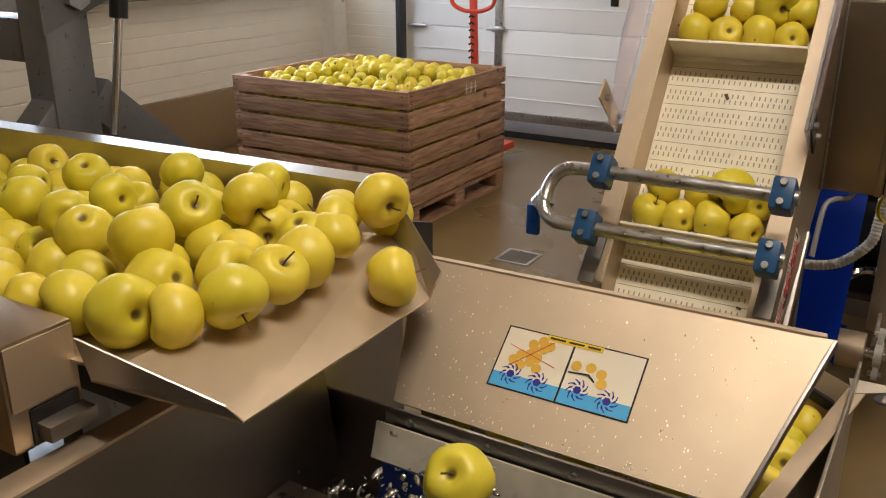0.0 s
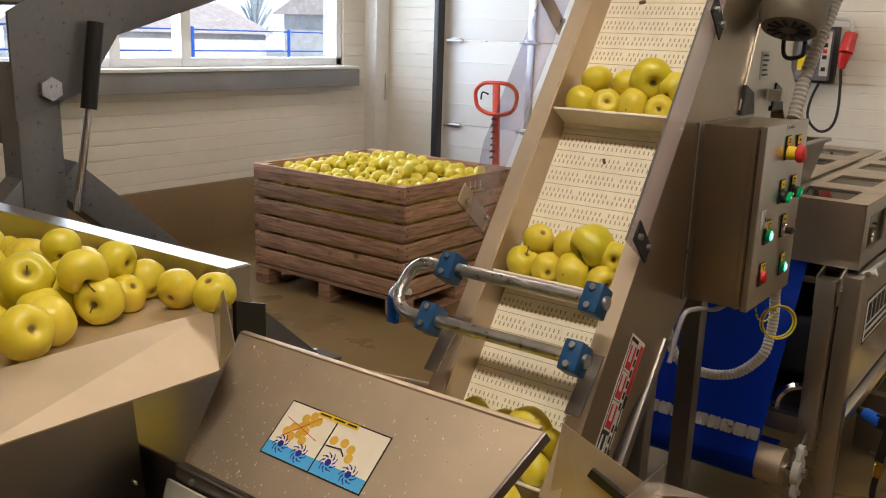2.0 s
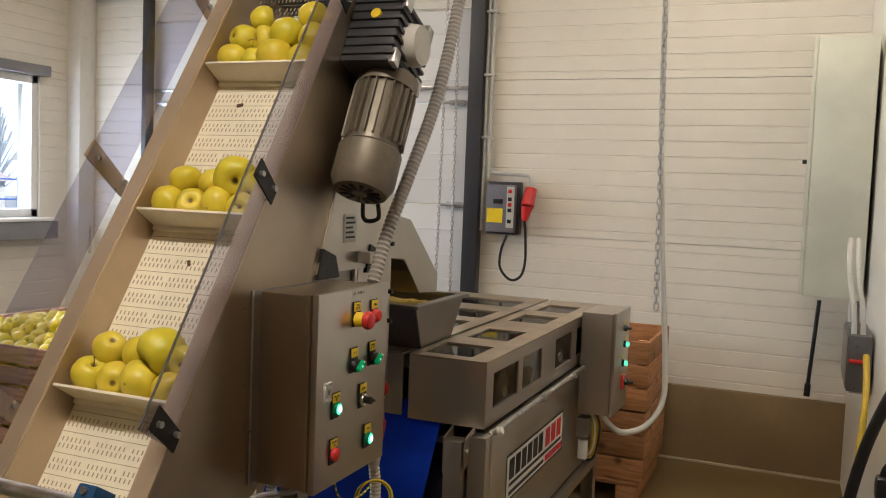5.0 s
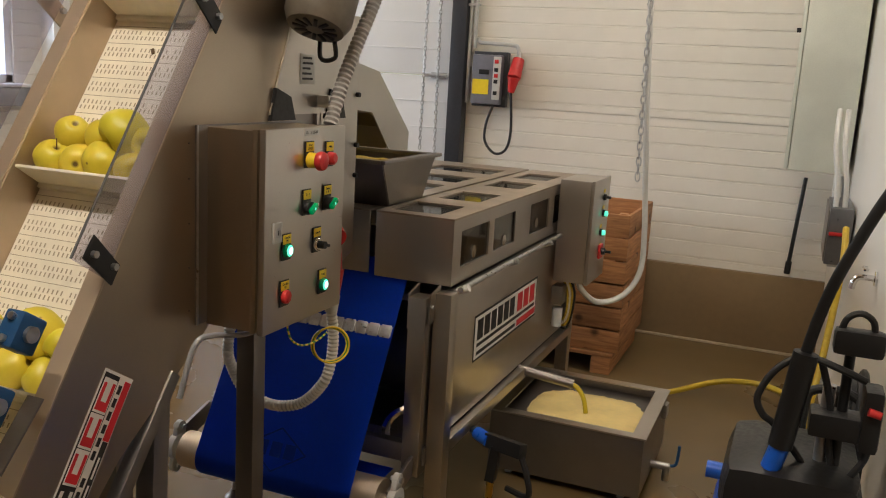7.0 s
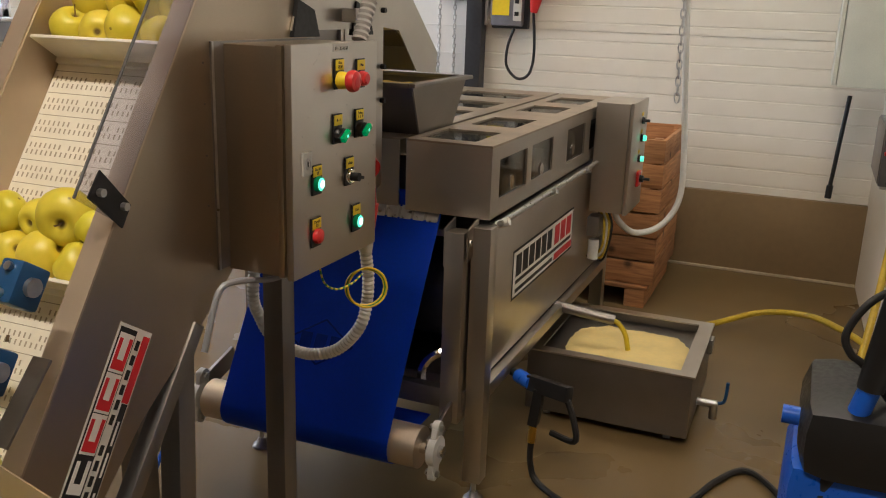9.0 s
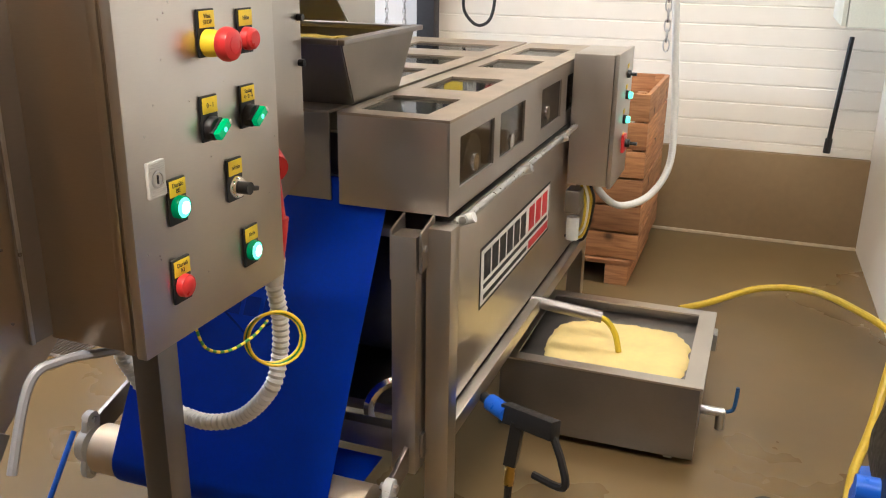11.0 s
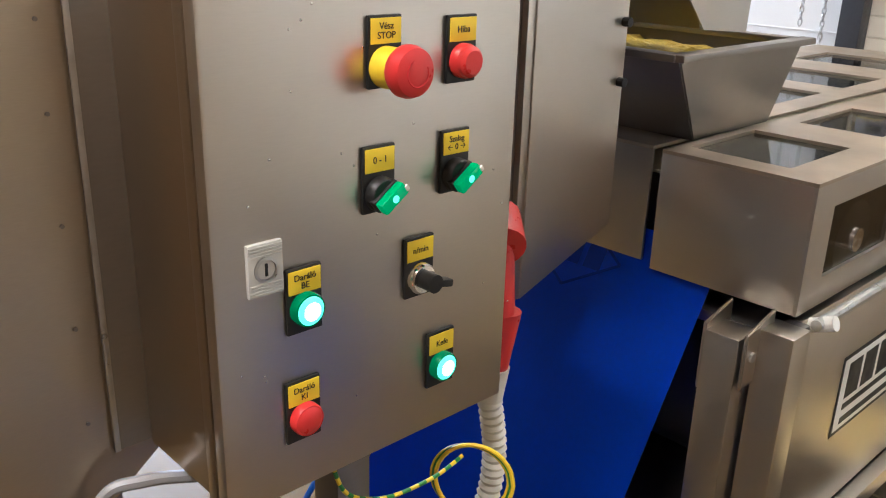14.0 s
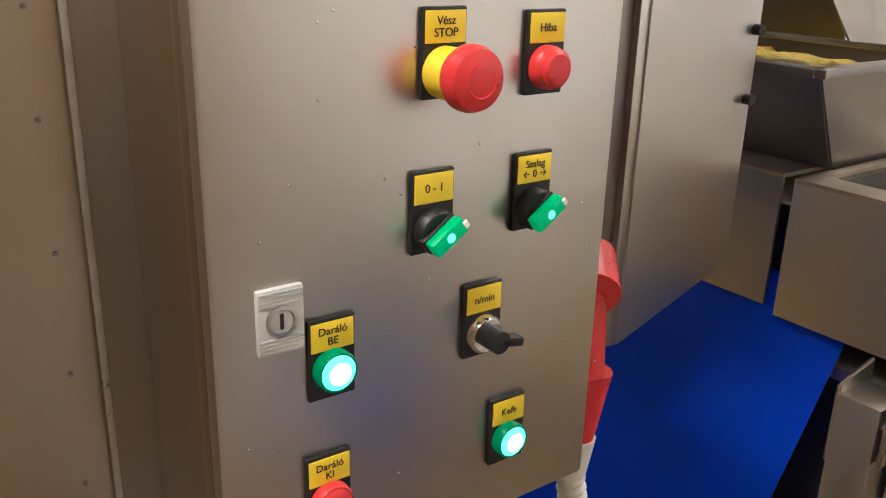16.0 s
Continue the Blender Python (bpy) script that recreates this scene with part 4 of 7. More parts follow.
for k in range(24):
    s0 = -0.648 + k * 0.0222
    if k % 9 != 8:
        part("text_bar", patch(XS, s0, s0 + 0.015, -0.1515, -0.1435, 0.0008), INK, plate)
for k in range(9):
    s0 = -0.645 + k * 0.046
    part("text_bar", patch(XS, s0, s0 + 0.036 - 0.012 * (k % 4 == 2), -0.1655, -0.1615, 0.001), WHITE, plate)

# legs of the elevator
plan()
legs = thing("elevator_stand", (-0.3, 2.7, 0), "stainless square-tube stand under the elevator", "stand")
part("leg", beam((-0.215, 3.03, 0), (-0.215, 3.03, 1.02), 0.05, 0.05), STEEL_DULL_SHADED, legs)
part("leg", beam((-0.43, 2.80, 0), (-0.43, 2.80, 1.20), 0.055, 0.055), STEEL_DULL_SHADED, legs)
part("leg", beam((-0.175, 2.60, 0), (-0.175, 2.64, 0.84), 0.045, 0.045), STEEL_DULL_SHADED, legs)
part("brace", beam((-0.155, 2.30, 0.36), (-0.155, 2.665, 0.85), 0.03, 0.03), STEEL_DULL_SHADED, legs)

# ---- control cabinet ----
CB = (-0.1445, 0.0, 2.757, 3.076, 0.925, 1.345)
cab = thing("control_cabinet", (-0.06, 2.92, 0.925), "stainless control cabinet with lit push buttons", "control cabinet")
# cabinet sides use the darkened steel copy, the door the plain one
part("body", box(CB[0], CB[1] - 0.018, CB[2] + 0.004, CB[3] - 0.004, CB[4] + 0.004, CB[5] - 0.004, 0.004), STEEL_SHADED, cab)
door = part("door", box(CB[1] - 0.015, CB[1], *CB[2:], 0.003), STEEL, cab)
part("rain_fold", box(CB[1] - 0.034, CB[1] - 0.0195, CB[2] + 0.001, CB[3] - 0.001, CB[4] + 0.002, CB[5] - 0.001, 0.004), STEEL_SHADED, cab, "folded steel lip round the door")
part("seal", box(CB[1] - 0.019, CB[1] - 0.014, CB[2] + 0.008, CB[3] - 0.008, CB[4] + 0.008, CB[5] - 0.008, 0), RUBBER, cab)
part("flange_edge", box(CB[0] + 0.004, CB[0] + 0.006, CB[2] - 0.031, CB[2] - 0.026, CB[4] + 0.01, CB[5], 0.0005), GALV, cab, "bright cut edge")
for zz in (0.97, 1.06, 1.15, 1.24, 1.31):
    part("rivet", rod((CB[0], CB[2] - 0.05, zz), (CB[0] + 0.0018, CB[2] - 0.05, zz), 0.0018, 10), STEEL_DULL_SHADED, cab)
part("back_flange", box(CB[0] - 0.001, CB[0] + 0.004, CB[2] - 0.03, CB[3] + 0.02, CB[4] + 0.01, CB[5] - 0.0, 0.001), STEEL_DULL_SHADED, cab)
FACE = Matrix(((0, 0, 1), (1, 0, 0), (0, 1, 0))).to_4x4()   # x of the writing runs along +y, its y up, its face towards +x


def on_face(y, z, lift=0.0):
    m = FACE.copy()
    m.translation = (lift, y, z)
    return m


def label_plate(y, z, text, group):
    """The black holder with its yellow tag; z is the middle of the tag."""
    h = part("button_holder", box(0.0, 0.004, y - 0.0168, y + 0.0168, z - 0.0445, z + 0.012, 0.0015), BLACK, cab)
    tg = part("tag", box(0.0042, 0.0052, y - 0.0152, y + 0.0152, z - 0.0098, z + 0.0098, 0.0004), YELLOW, h, "yellow engraved tag")
    lettering(text, on_face(y, z, 0.0055), 0.0076 if "\n" in text else 0.0080, INK, h)
    return h


def turned(y, z, prof, material_, parent, name, seg=24, label=""):
    m = on_face(y, z)
    return part(name, lathe(prof, seg, m), material_, parent, label)


def lamp_button(y, z, text, lens, glow):
    h = label_plate(y, z + 0.0235, text, 0)
    turned(y, z, [(0.0145, 0.003), (0.0145, 0.010), (0.0135, 0.0125), (0.012, 0.0125)], GREEN_BODY if glow else RED, h, "bezel")
    turned(y, z, [(0.0122, 0.006), (0.0122, 0.0125), (0.009, 0.0145), (0.0, 0.0152)], lens, h, "lens", label="lit green push button" if glow else "red push button")
    if glow:
        turned(y, z, [(0.0078, 0.0148), (0.005, 0.0156), (0.0, 0.0158)], GREEN_CORE, h, "lit_core", label="glowing middle of the button")


h = label_plate(2.916, 1.3045, "Vész\nSTOP", 0)
turned(2.916, 1.2765, [(0.0165, 0.003), (0.0165, 0.012), (0.0145, 0.022), (0.0135, 0.026)], YELLOW_CAP, h, "collar", label="yellow ribbed collar")
turned(2.916, 1.2765, [(0.0125, 0.022), (0.0185, 0.025), (0.0205, 0.029), (0.0205, 0.034), (0.0185, 0.040), (0.012, 0.0425), (0.0, 0.0435)], RED, h, "mushroom_head", 32, "red emergency-stop mushroom head")
ar = bmesh.new()
tube([on_face(2.916, 1.2765, 0.0435) @ Vector((0.0105 * math.cos(a), 0.0105 * math.sin(a), -0.0008)) for a in [radians(120 + 24 * k) for k in range(12)]], 0.0007, 5, ar, smooth=2)
part("arrow", ar, RED_PRINT, h)
h = label_plate(3.0, 1.301, "Hiba", 0)
turned(3.0, 1.275, [(0.0148, 0.003), (0.0148, 0.010), (0.0135, 0.012)], RED, h, "bezel")
turned(3.0, 1.275, [(0.0135, 0.008), (0.0132, 0.016), (0.010, 0.019), (0.0, 0.020)], RED, h, "lens", label="red signal lamp lens")
for y, z, tx in ((2.910, 1.203, "0 - 1"), (2.996, 1.205, "Szalag\n\u2190 0 \u2192")):
    h = label_plate(y, z, tx, 0)
    turned(y, z - 0.0285, [(0.0150, 0.003), (0.0150, 0.010), (0.013, 0.013), (0.0, 0.013)], BLACK, h, "bezel")
    kn = Matrix.Translation((0, 0, 0)) @ on_face(y, z - 0.0285) @ pose(0, 0, 0, 0, 0, 35)
    b = box(-0.0145, 0.0145, -0.0062, 0.0062, 0.008, 0.0165, 0.002, m=kn)
    rod(kn @ Vector((0, 0, 0.008)), kn @ Vector((0, 0, 0.0135)), 0.0125, 20, b)
    kb = part("knob", b, BLACK, h, "black selector knob with a lit green insert")
    part("lit_insert", box(-0.0142, 0.0142, -0.0058, 0.0058, 0.0160, 0.0255, 0.0025, m=kn), GREEN_GLOW, kb, "glowing green insert")
    part("pointer", box(0.012, 0.0155, -0.0025, 0.0025, 0.0245, 0.0265, 0.0005, m=kn), WHITE, kb)
    part("lit_core", lathe([(0.0035, 0.0253), (0.003, 0.0257), (0, 0.026)], 14, kn), GREEN_LIT, kb, "glowing centre of the knob")
h = label_plate(2.956, 1.115, "n/min", 0)
turned(2.956, 1.0885, [(0.0148, 0.003), (0.0148, 0.008), (0.0125, 0.0115), (0.0, 0.0115)], CHROME, h, "bezel", label="chrome ring")
kn = on_face(2.956, 1.0885) @ pose(0, 0, 0, 0, 0, -12)
b = bmesh.new()
rod(kn @ Vector((0, 0, 0.010)), kn @ Vector((0, 0, 0.026)), 0.0085, 16, b)
box(0.0, 0.022, -0.0035, 0.0035, 0.014, 0.026, 0.002, b, kn)
part("knob", b, BLACK, h, "black pointer knob")
lamp_button(2.834, 1.094, "Daráló\nBE", GREEN_LIT, True)
lamp_button(2.985, 0.992, "Kefe", GREEN_LIT, True)
lamp_button(2.830, 0.996, "Daráló\nKI", RED, False)
lk = part("lock_plate", box(0, 0.005, 2.784, 2.815, 1.114, 1.157, 0.002), GREYPLASTIC, cab, "grey cabinet lock")
for k in range(4):
    for zz in (1.116 + k * 0.0025, 1.1465 + k * 0.0025):
        part("ridge", box(0.005, 0.0058, 2.785, 2.814, zz, zz + 0.0011, 0), GREYPLASTIC, lk)
turned(2.7995, 1.1355, [(0.0105, 0.004), (0.0105, 0.006), (0.008, 0.0065), (0.0075, 0.0035), (0.0, 0.0035)], GALV, lk, "barrel")
part("key_slot", box(0.003, 0.0062, 2.7985, 2.8005, 1.1305, 1.1405, 0), BLACK, lk)
tagp = part("type_plate", box(0, 0.001, 2.898, 2.958, 1.328, 1.3425, 0), GREYPLASTIC, cab, "grey engraved plate")
lettering("E1 - 31-32-33", on_face(2.928, 1.334, 0.0013), 0.0085, INK, tagp)
# rivets and drops on the door
rg = random.Random(8)
for k in range(22):
    y, z = rg.uniform(2.77, 3.08), rg.uniform(0.95, 1.33)
    part("water_drop", lathe([(0.0012, 0), (0.001, 0.0007), (0.0, 0.001)], 8, on_face(y, z)), CHROME, door)
# plug and hoses below the cabinet
plug = thing("red_plug", (-0.03, 3.10, 1.0), "red industrial plug and socket hanging beside the cabinet", "plug")
part("socket", rod((-0.045, 3.098, 1.075), (-0.035, 3.094, 1.00), 0.026, 20), RED, plug)
part("flap", rod((-0.058, 3.114, 1.095), (-0.028, 3.092, 1.075), 0.030, 20), RED, plug)
part("plug_body", rod((-0.035, 3.108, 1.0), (-0.035, 3.10, 0.935), 0.024, 16, r2=0.018), RED, plug)
part("gland", rod((-0.035, 3.10, 0.935), (-0.035, 3.098, 0.895), 0.020, 16, r2=0.015), WHITE_HOSE, plug)
hs = thing("corrugated_hose", (-0.04, 2.95, 0.7), "white corrugated cable hose looping under the cabinet", "hose")
part("tube", tube([(-0.035, 3.098, 0.90), (-0.032, 3.108, 0.83), (-0.035, 3.105, 0.767), (-0.045, 3.09, 0.716), (-0.100, 3.091, 0.655), (-0.160, 3.084, 0.634), (-0.220, 3.094, 0.630), (-0.270, 3.086, 0.650), (-0.290, 3.060, 0.716), (-0.290, 3.040, 0.780), (-0.28, 3.06, 0.93)], 0.0145, 12, ribs=0.0025), WHITE_HOSE, hs)
ew = thing("earth_wire", (-0.02, 3.05, 0.82), "coiled green-and-yellow earth wire", "cable")
EARTH_GREEN = material("earth_green", (0.02, 0.20, 0.04), 0.4)
coil = spline([(-0.015, 2.87, 0.925), (-0.012, 2.885, 0.885), (-0.01, 2.93, 0.86), (-0.008, 2.99, 0.856), (-0.006, 3.03, 0.866)], 6)
for k in range(len(coil) - 1):
    part("lead", tube(coil[k:k + 2], 0.0022, 8, smooth=0), YELLOW_CAP if k % 2 else EARTH_GREEN, ew)
for k in range(3):
    ring = [(-0.006 + 0.003 * k + 0.034 * math.cos(a), 3.043 + 0.024 * math.cos(a), 0.832 + (0.041 + 0.0015 * k) * math.sin(a)) for a in [2 * math.pi * j / 16 for j in range(17)]]
    part("turn", tube(ring, 0.0024, 8, smooth=2), YELLOW_CAP if k != 1 else EARTH_GREEN, ew)
gc = thing("grey_cable", (-0.12, 2.78, 0.92), "grey cables looping under the cabinet", "cable")
part("tube", tube([(-0.09, 2.95, 0.925), (-0.085, 2.90, 0.905), (-0.09, 2.82, 0.90), (-0.11, 2.74, 0.915), (-0.125, 2.70, 0.90), (-0.13, 2.66, 0.80)], 0.006, 8), TRIM, gc)

# ---- mill behind the elevator ----
mill = thing("apple_mill", (-0.4, 3.3, 0.9), "grey stainless mill housing fed by the elevator", "mill")
part("side_panel", slab([(-0.25, 3.39, 0.86), (-0.25, 3.60, 0.935), (-0.25, 3.60, 1.62), (-0.25, 3.39, 1.62)], 0.012, bevel=0.001), STEEL, mill)
part("edge_flange", box(-0.30, -0.252, 3.375, 3.392, 0.86, 1.62, 0.002), STEEL, mill)
part("side_panel", slab([(-0.14, 2.98, 1.36), (-0.14, 3.36, 1.36), (-0.14, 3.36, 1.95), (-0.14, 3.22, 1.95)], 0.004), STEEL, mill)
part("inner_box", box(-0.44, -0.262, 3.0, 3.58, 1.0, 1.62, 0.004), STEEL_DULL_SHADED, mill)
for z in (1.166, 1.255, 1.40):
    part("bolt", rod((-0.255, 3.589, z), (-0.238, 3.589, z), 0.007, 10), BLACK, mill)
ck = part("chute_hood", slab([(-0.255, 3.601, 1.49), (-0.255, 3.733, 1.47), (-0.255, 3.966, 1.28), (-0.255, 3.963, 1.218), (-0.255, 3.82, 1.23), (-0.255, 3.695, 1.348), (-0.255, 3.601, 1.356)], 0.004), STEEL, mill)
part("hood_top", slab([(-0.255, 3.61, 1.49), (-0.255, 3.733, 1.47), (-0.62, 3.733, 1.47), (-0.62, 3.61, 1.49)], 0.003), STEEL, mill)
part("hood_front", slab([(-0.255, 3.733, 1.47), (-0.255, 3.966, 1.28), (-0.62, 3.966, 1.28), (-0.62, 3.733, 1.47)], 0.003), STEEL, mill)
part("hood_far_side", slab([(-0.62, 3.601, 1.49), (-0.62, 3.733, 1.47), (-0.62, 3.966, 1.28), (-0.62, 3.966, 1.218), (-0.62, 3.601, 1.218)], 0.003), STEEL, mill)
part("chute_lip", slab([(-0.258, 3.80, 1.30), (-0.258, 3.82, 1.232), (-0.62, 3.82, 1.232), (-0.62, 3.80, 1.30)], 0.003), STEEL, mill)
part("chute_throat", slab([(-0.258, 3.694, 1.347), (-0.258, 3.799, 1.302), (-0.62, 3.799, 1.302), (-0.62, 3.694, 1.347)], 0.003), STEEL_DULL_SHADED, mill)
tp = part("type_plate", box(-0.1395, -0.1375, 3.10, 3.165, 1.43, 1.50, 0.001), GREYPLASTIC, mill, "small printed type plate")
for k in range(5):
    part("text_bar", box(-0.1375, -0.137, 3.108, 3.155 - 0.006 * (k % 3), 1.44 + k * 0.012, 1.445 + k * 0.012, 0), INK, tp)
for y in (2.98, 3.22):
    part("cover_cap", slab([(-0.135, y, 1.347), (-0.135, y + 0.10, 1.347), (-0.135, y + 0.08, 1.40), (-0.135, y + 0.02, 1.42)], 0.01), BLACK, mill)
part("limit_switch", box(-0.135, -0.10, 3.17, 3.20, 1.375, 1.405, 0.004), GREYPLASTIC, mill)

# geared motor on the side of the elevator
plan(*WASH_LINE)
gm = thing("gear_motor", (-0.06, 3.05, 1.6), "dark finned geared motor bolted to the elevator", "motor")
mt, mb = Vector((-0.045, 3.085, 1.775)), Vector((-0.045, 2.97, 1.53))
ax = (mb - mt).normalized()
part("body", rod(mt, mt + ax * 0.16, 0.060, 28), MOTOR_PAINT, gm)
for k in range(22):
    a = 2 * math.pi * k / 22
    sd = Vector((1, 0, 0))
    oth = ax.cross(sd).normalized()
    d = math.cos(a) * sd + math.sin(a) * oth
    part("fin", beam(mt + ax * 0.02 + d * 0.063, mt + ax * 0.15 + d * 0.063, 0.0035, 0.014, ax.cross(d), 0.0005), MOTOR_PAINT, gm)
cowl = part("fan_cowl", lathe([(0.066, 0), (0.070, 0.004), (0.070, 0.075), (0.058, 0.100), (0.0, 0.104)], 30, Matrix.Translation(mt + ax * 0.165) @ ax.to_track_quat("Z", "Y").to_matrix().to_4x4()), MOTOR_PAINT, gm, "rounded brown fan cowl")
qm = Matrix.Translation(mt + ax * 0.165) @ ax.to_track_quat("Z", "Y").to_matrix().to_4x4()
for k in range(12):
    a = 2 * math.pi * k / 12
    part("vent", box(-0.004, 0.004, 0.018, 0.046, 0.1015, 0.105, 0.001, m=qm @ pose(0, 0, 0, 0, 0, math.degrees(a))), BLACK, cowl)
part("flange", rod(mt - ax * 0.015, mt + ax * 0.018, 0.068, 24), MOTOR_PAINT, gm)
gx = Matrix.Translation((-0.055, 3.10, 1.862)) @ pose(0, 0, 0, -25, 0, 0)
gbx = part("gearbox", box(-0.065, 0.055, -0.075, 0.075, -0.085, 0.085, 0.008, m=gx), DARK_PAINT, gm, "black finned gearbox")
for k in range(7):
    z = -0.066 + k * 0.022
    part("rib", box(-0.06, 0.062, -0.08 + 0.0, 0.08, z - 0.004, z + 0.004, 0.001, m=gx), DARK_PAINT, gbx)
part("output_cover", rod(gx @ Vector((0.055, 0, 0)), gx @ Vector((0.085, 0, 0)), 0.05, 24, r2=0.044), GREYPLASTIC, gbx, "round beige cover")
for dy, dz in ((-0.06, -0.07), (-0.06, 0.07), (0.06, 0.07), (0.06, -0.07)):
    part("mounting_pad", box(0.053, 0.066, dy - 0.014, dy + 0.014, dz - 0.018, dz + 0.018, 0.002, m=gx), GALV, gbx)
part("oil_plug", rod(gx @ Vector((0.0, -0.074, 0.03)), gx @ Vector((0.0, -0.084, 0.03)), 0.012, 12), YELLOW_CAP, gbx)
part("motor_shield", slab([cv(CX1 + 0.001, 1.10, -0.10), cv(CX1 + 0.001, 1.25, -0.16), cv(CX1 + 0.001, 1.22, -0.34), cv(CX1 + 0.001, 0.9, -0.40), cv(CX1 + 0.001, 0.80, -0.20)], 0.003), DARK_PAINT, gm)
part("cable", tube([mb + Vector((0.03, 0.03, -0.02)), mb + Vector((0.02, 0.05, -0.05)), mb + Vector((-0.02, 0.06, -0.05)), mb + Vector((-0.03, 0.08, 0.02))], 0.005, 8), BLACK, gm)
gh = thing("corrugated_hose", (-0.02, 3.0, 1.35), "grey corrugated cable hose rising to the ceiling", "hose")
part("tube", tube([(-0.02, 3.0, 1.345), (-0.015, 3.05, 1.45), (0.0, 3.12, 1.58), (0.02, 3.20, 1.74), (0.03, 3.27, 1.92), (0.04, 3.33, 2.15), (0.06, 3.4, 2.6), (0.06, 3.42, 3.7)], 0.0155, 12, ribs=0.0026), GREY_HOSE, gh)

plan()

# ---- hopper and belt press ----
hop = thing("pulp_hopper", (-0.42, 3.9, 1.05), "stainless hopper of apple pulp over the press", "hopper")
rx0, rx1, ry0, ry1, rz = -0.62, -0.19, 3.655, 4.055, 1.203
sx0, sx1, sy0, sy1, sz = -0.58, -0.222, 3.778, 4.03, 1.055


def quad(a, b, c, d, th=0.003):
    return slab([a, b, c, d], th)


# hopper sheets take the dark steel in place of their dark reflections
part("side", quad((rx1, ry0, rz), (rx1, ry1, rz), (sx1, sy1, sz), (sx1, sy0, sz)), STEEL_DULL_SHADED, hop)
part("side", quad((rx0, ry0, rz), (rx0, ry1, rz), (sx0, sy1, sz), (sx0, sy0, sz)), STEEL_DULL_SHADED, hop)
part("front", quad((rx0, ry0, rz), (rx1, ry0, rz), (sx1, sy0, sz), (sx0, sy0, sz)), STEEL_DULL_SHADED, hop)
part("back", quad((rx0, ry1, rz), (rx1, ry1, rz), (sx1, sy1, sz), (sx0, sy1, sz)), STEEL_DULL_SHADED, hop)
for a, b in (((rx1, ry0 - 0.01, rz), (rx1, ry1 + 0.03, rz)), ((rx0, ry0 - 0.01, rz), (rx0, ry1 + 0.01, rz)), ((rx0, ry0, rz), (rx1, ry0, rz)), ((rx0, ry1, rz), (rx1, ry1, rz))):
    part("rim", beam(a, b, 0.03, 0.012, (1, 0, 0) if a[0] == b[0] else (0, 1, 0), 0.003), STEEL_DULL_SHADED, hop)
pb_ = bmesh.new()
rg = random.Random(4)
bmesh.ops.create_grid(pb_, x_segments=26, y_segments=26, size=0.5)
for v in pb_.verts:
    v.co = Vector((-0.405 + v.co.x * 0.395, 3.862 + v.co.y * 0.36, 1.176 + 0.012 * noise.noise(v.co * 9) + 0.010 * noise.noise(v.co * 31)))
solo("apple_pulp", pb_, PULP, (-0.4, 3.89, 1.15), "wet yellow apple pulp in the hopper", "pulp", kind="stuff")

press = thing("belt_press", (-0.33, 4.4, 0), "stainless belt press with glazed inspection lids", "press")
LX0, LX1, LY0, LY1, LZ0, LZ1 = -0.208, 0.048, 3.668, 5.30, 0.853, 1.057
top_holes = [(-0.19, -0.02, 3.72, 3.93), (-0.17, -0.02, 4.06, 4.29), (-0.17, -0.02, 4.52, 4.74), (-0.17, -0.02, 4.88, 5.12)]
side_holes = [(3.735, 3.985, 0.90, 1.012), (4.035, 4.265, 0.90, 1.012), (4.45, 4.70, 0.895, 1.012), (4.78, 4.98, 0.895, 1.012)]
lid = part("lid", frame_plate(LX0, LX1, LY0, LY1, top_holes, 0.006, lambda u, v, w: (u, v, LZ1 + w)), STEEL_LID, press, "hinged lid with glass panes")
part("lid_side", frame_plate(LY0, LY1, LZ0, LZ1 - 0.006, side_holes, 0.006, lambda u, v, w: (LX1 + w, u, v)), STEEL, lid)
part("lid_front", box(LX0, LX1 - 0.006, LY0, LY0 + 0.006, LZ0, LZ1 - 0.006, 0.001), STEEL, lid)
part("lid_back", box(LX0, LX1 - 0.006, LY1 - 0.006, LY1, LZ0, LZ1 - 0.006, 0.001), STEEL, lid)
for u0, u1, v0, v1 in top_holes:
    g = part("pane", box(u0 - 0.01, u1 + 0.01, v0 - 0.01, v1 + 0.01, LZ1 - 0.0105, LZ1 - 0.0065, 0), LIDGLASS, lid)
for u0, u1, v0, v1 in side_holes:
    g = part("pane", box(LX1 - 0.0105, LX1 - 0.0065, u0 - 0.01, u1 + 0.01, v0 - 0.01, v1 + 0.01, 0), LIDGLASS, lid)
lid2 = part("lid", frame_plate(-0.73, -0.24, 3.69, 5.35, [(-0.62, -0.30, 4.22, 4.44), (-0.62, -0.30, 4.55, 4.78), (-0.62, -0.30, 4.95, 5.18)], 0.006, lambda u, v, w: (u, v, LZ1 - 0.004 + w)), STEEL_LID, press)
for v0, v1 in ((4.22, 4.44), (4.55, 4.78), (4.95, 5.18)):
    part("pane", box(-0.63, -0.29, v0 - 0.01, v1 + 0.01, LZ1 - 0.016, LZ1 - 0.011, 0), LIDGLASS, lid2)
part("lid_front", box(-0.73, -0.24, 3.69, 3.696, LZ0, LZ1 - 0.01, 0.001), STEEL, lid2)
part("lid_far_side", box(-0.736, -0.73, 3.69, 5.35, 0.4, LZ1 - 0.01, 0.001), STEEL, lid2)
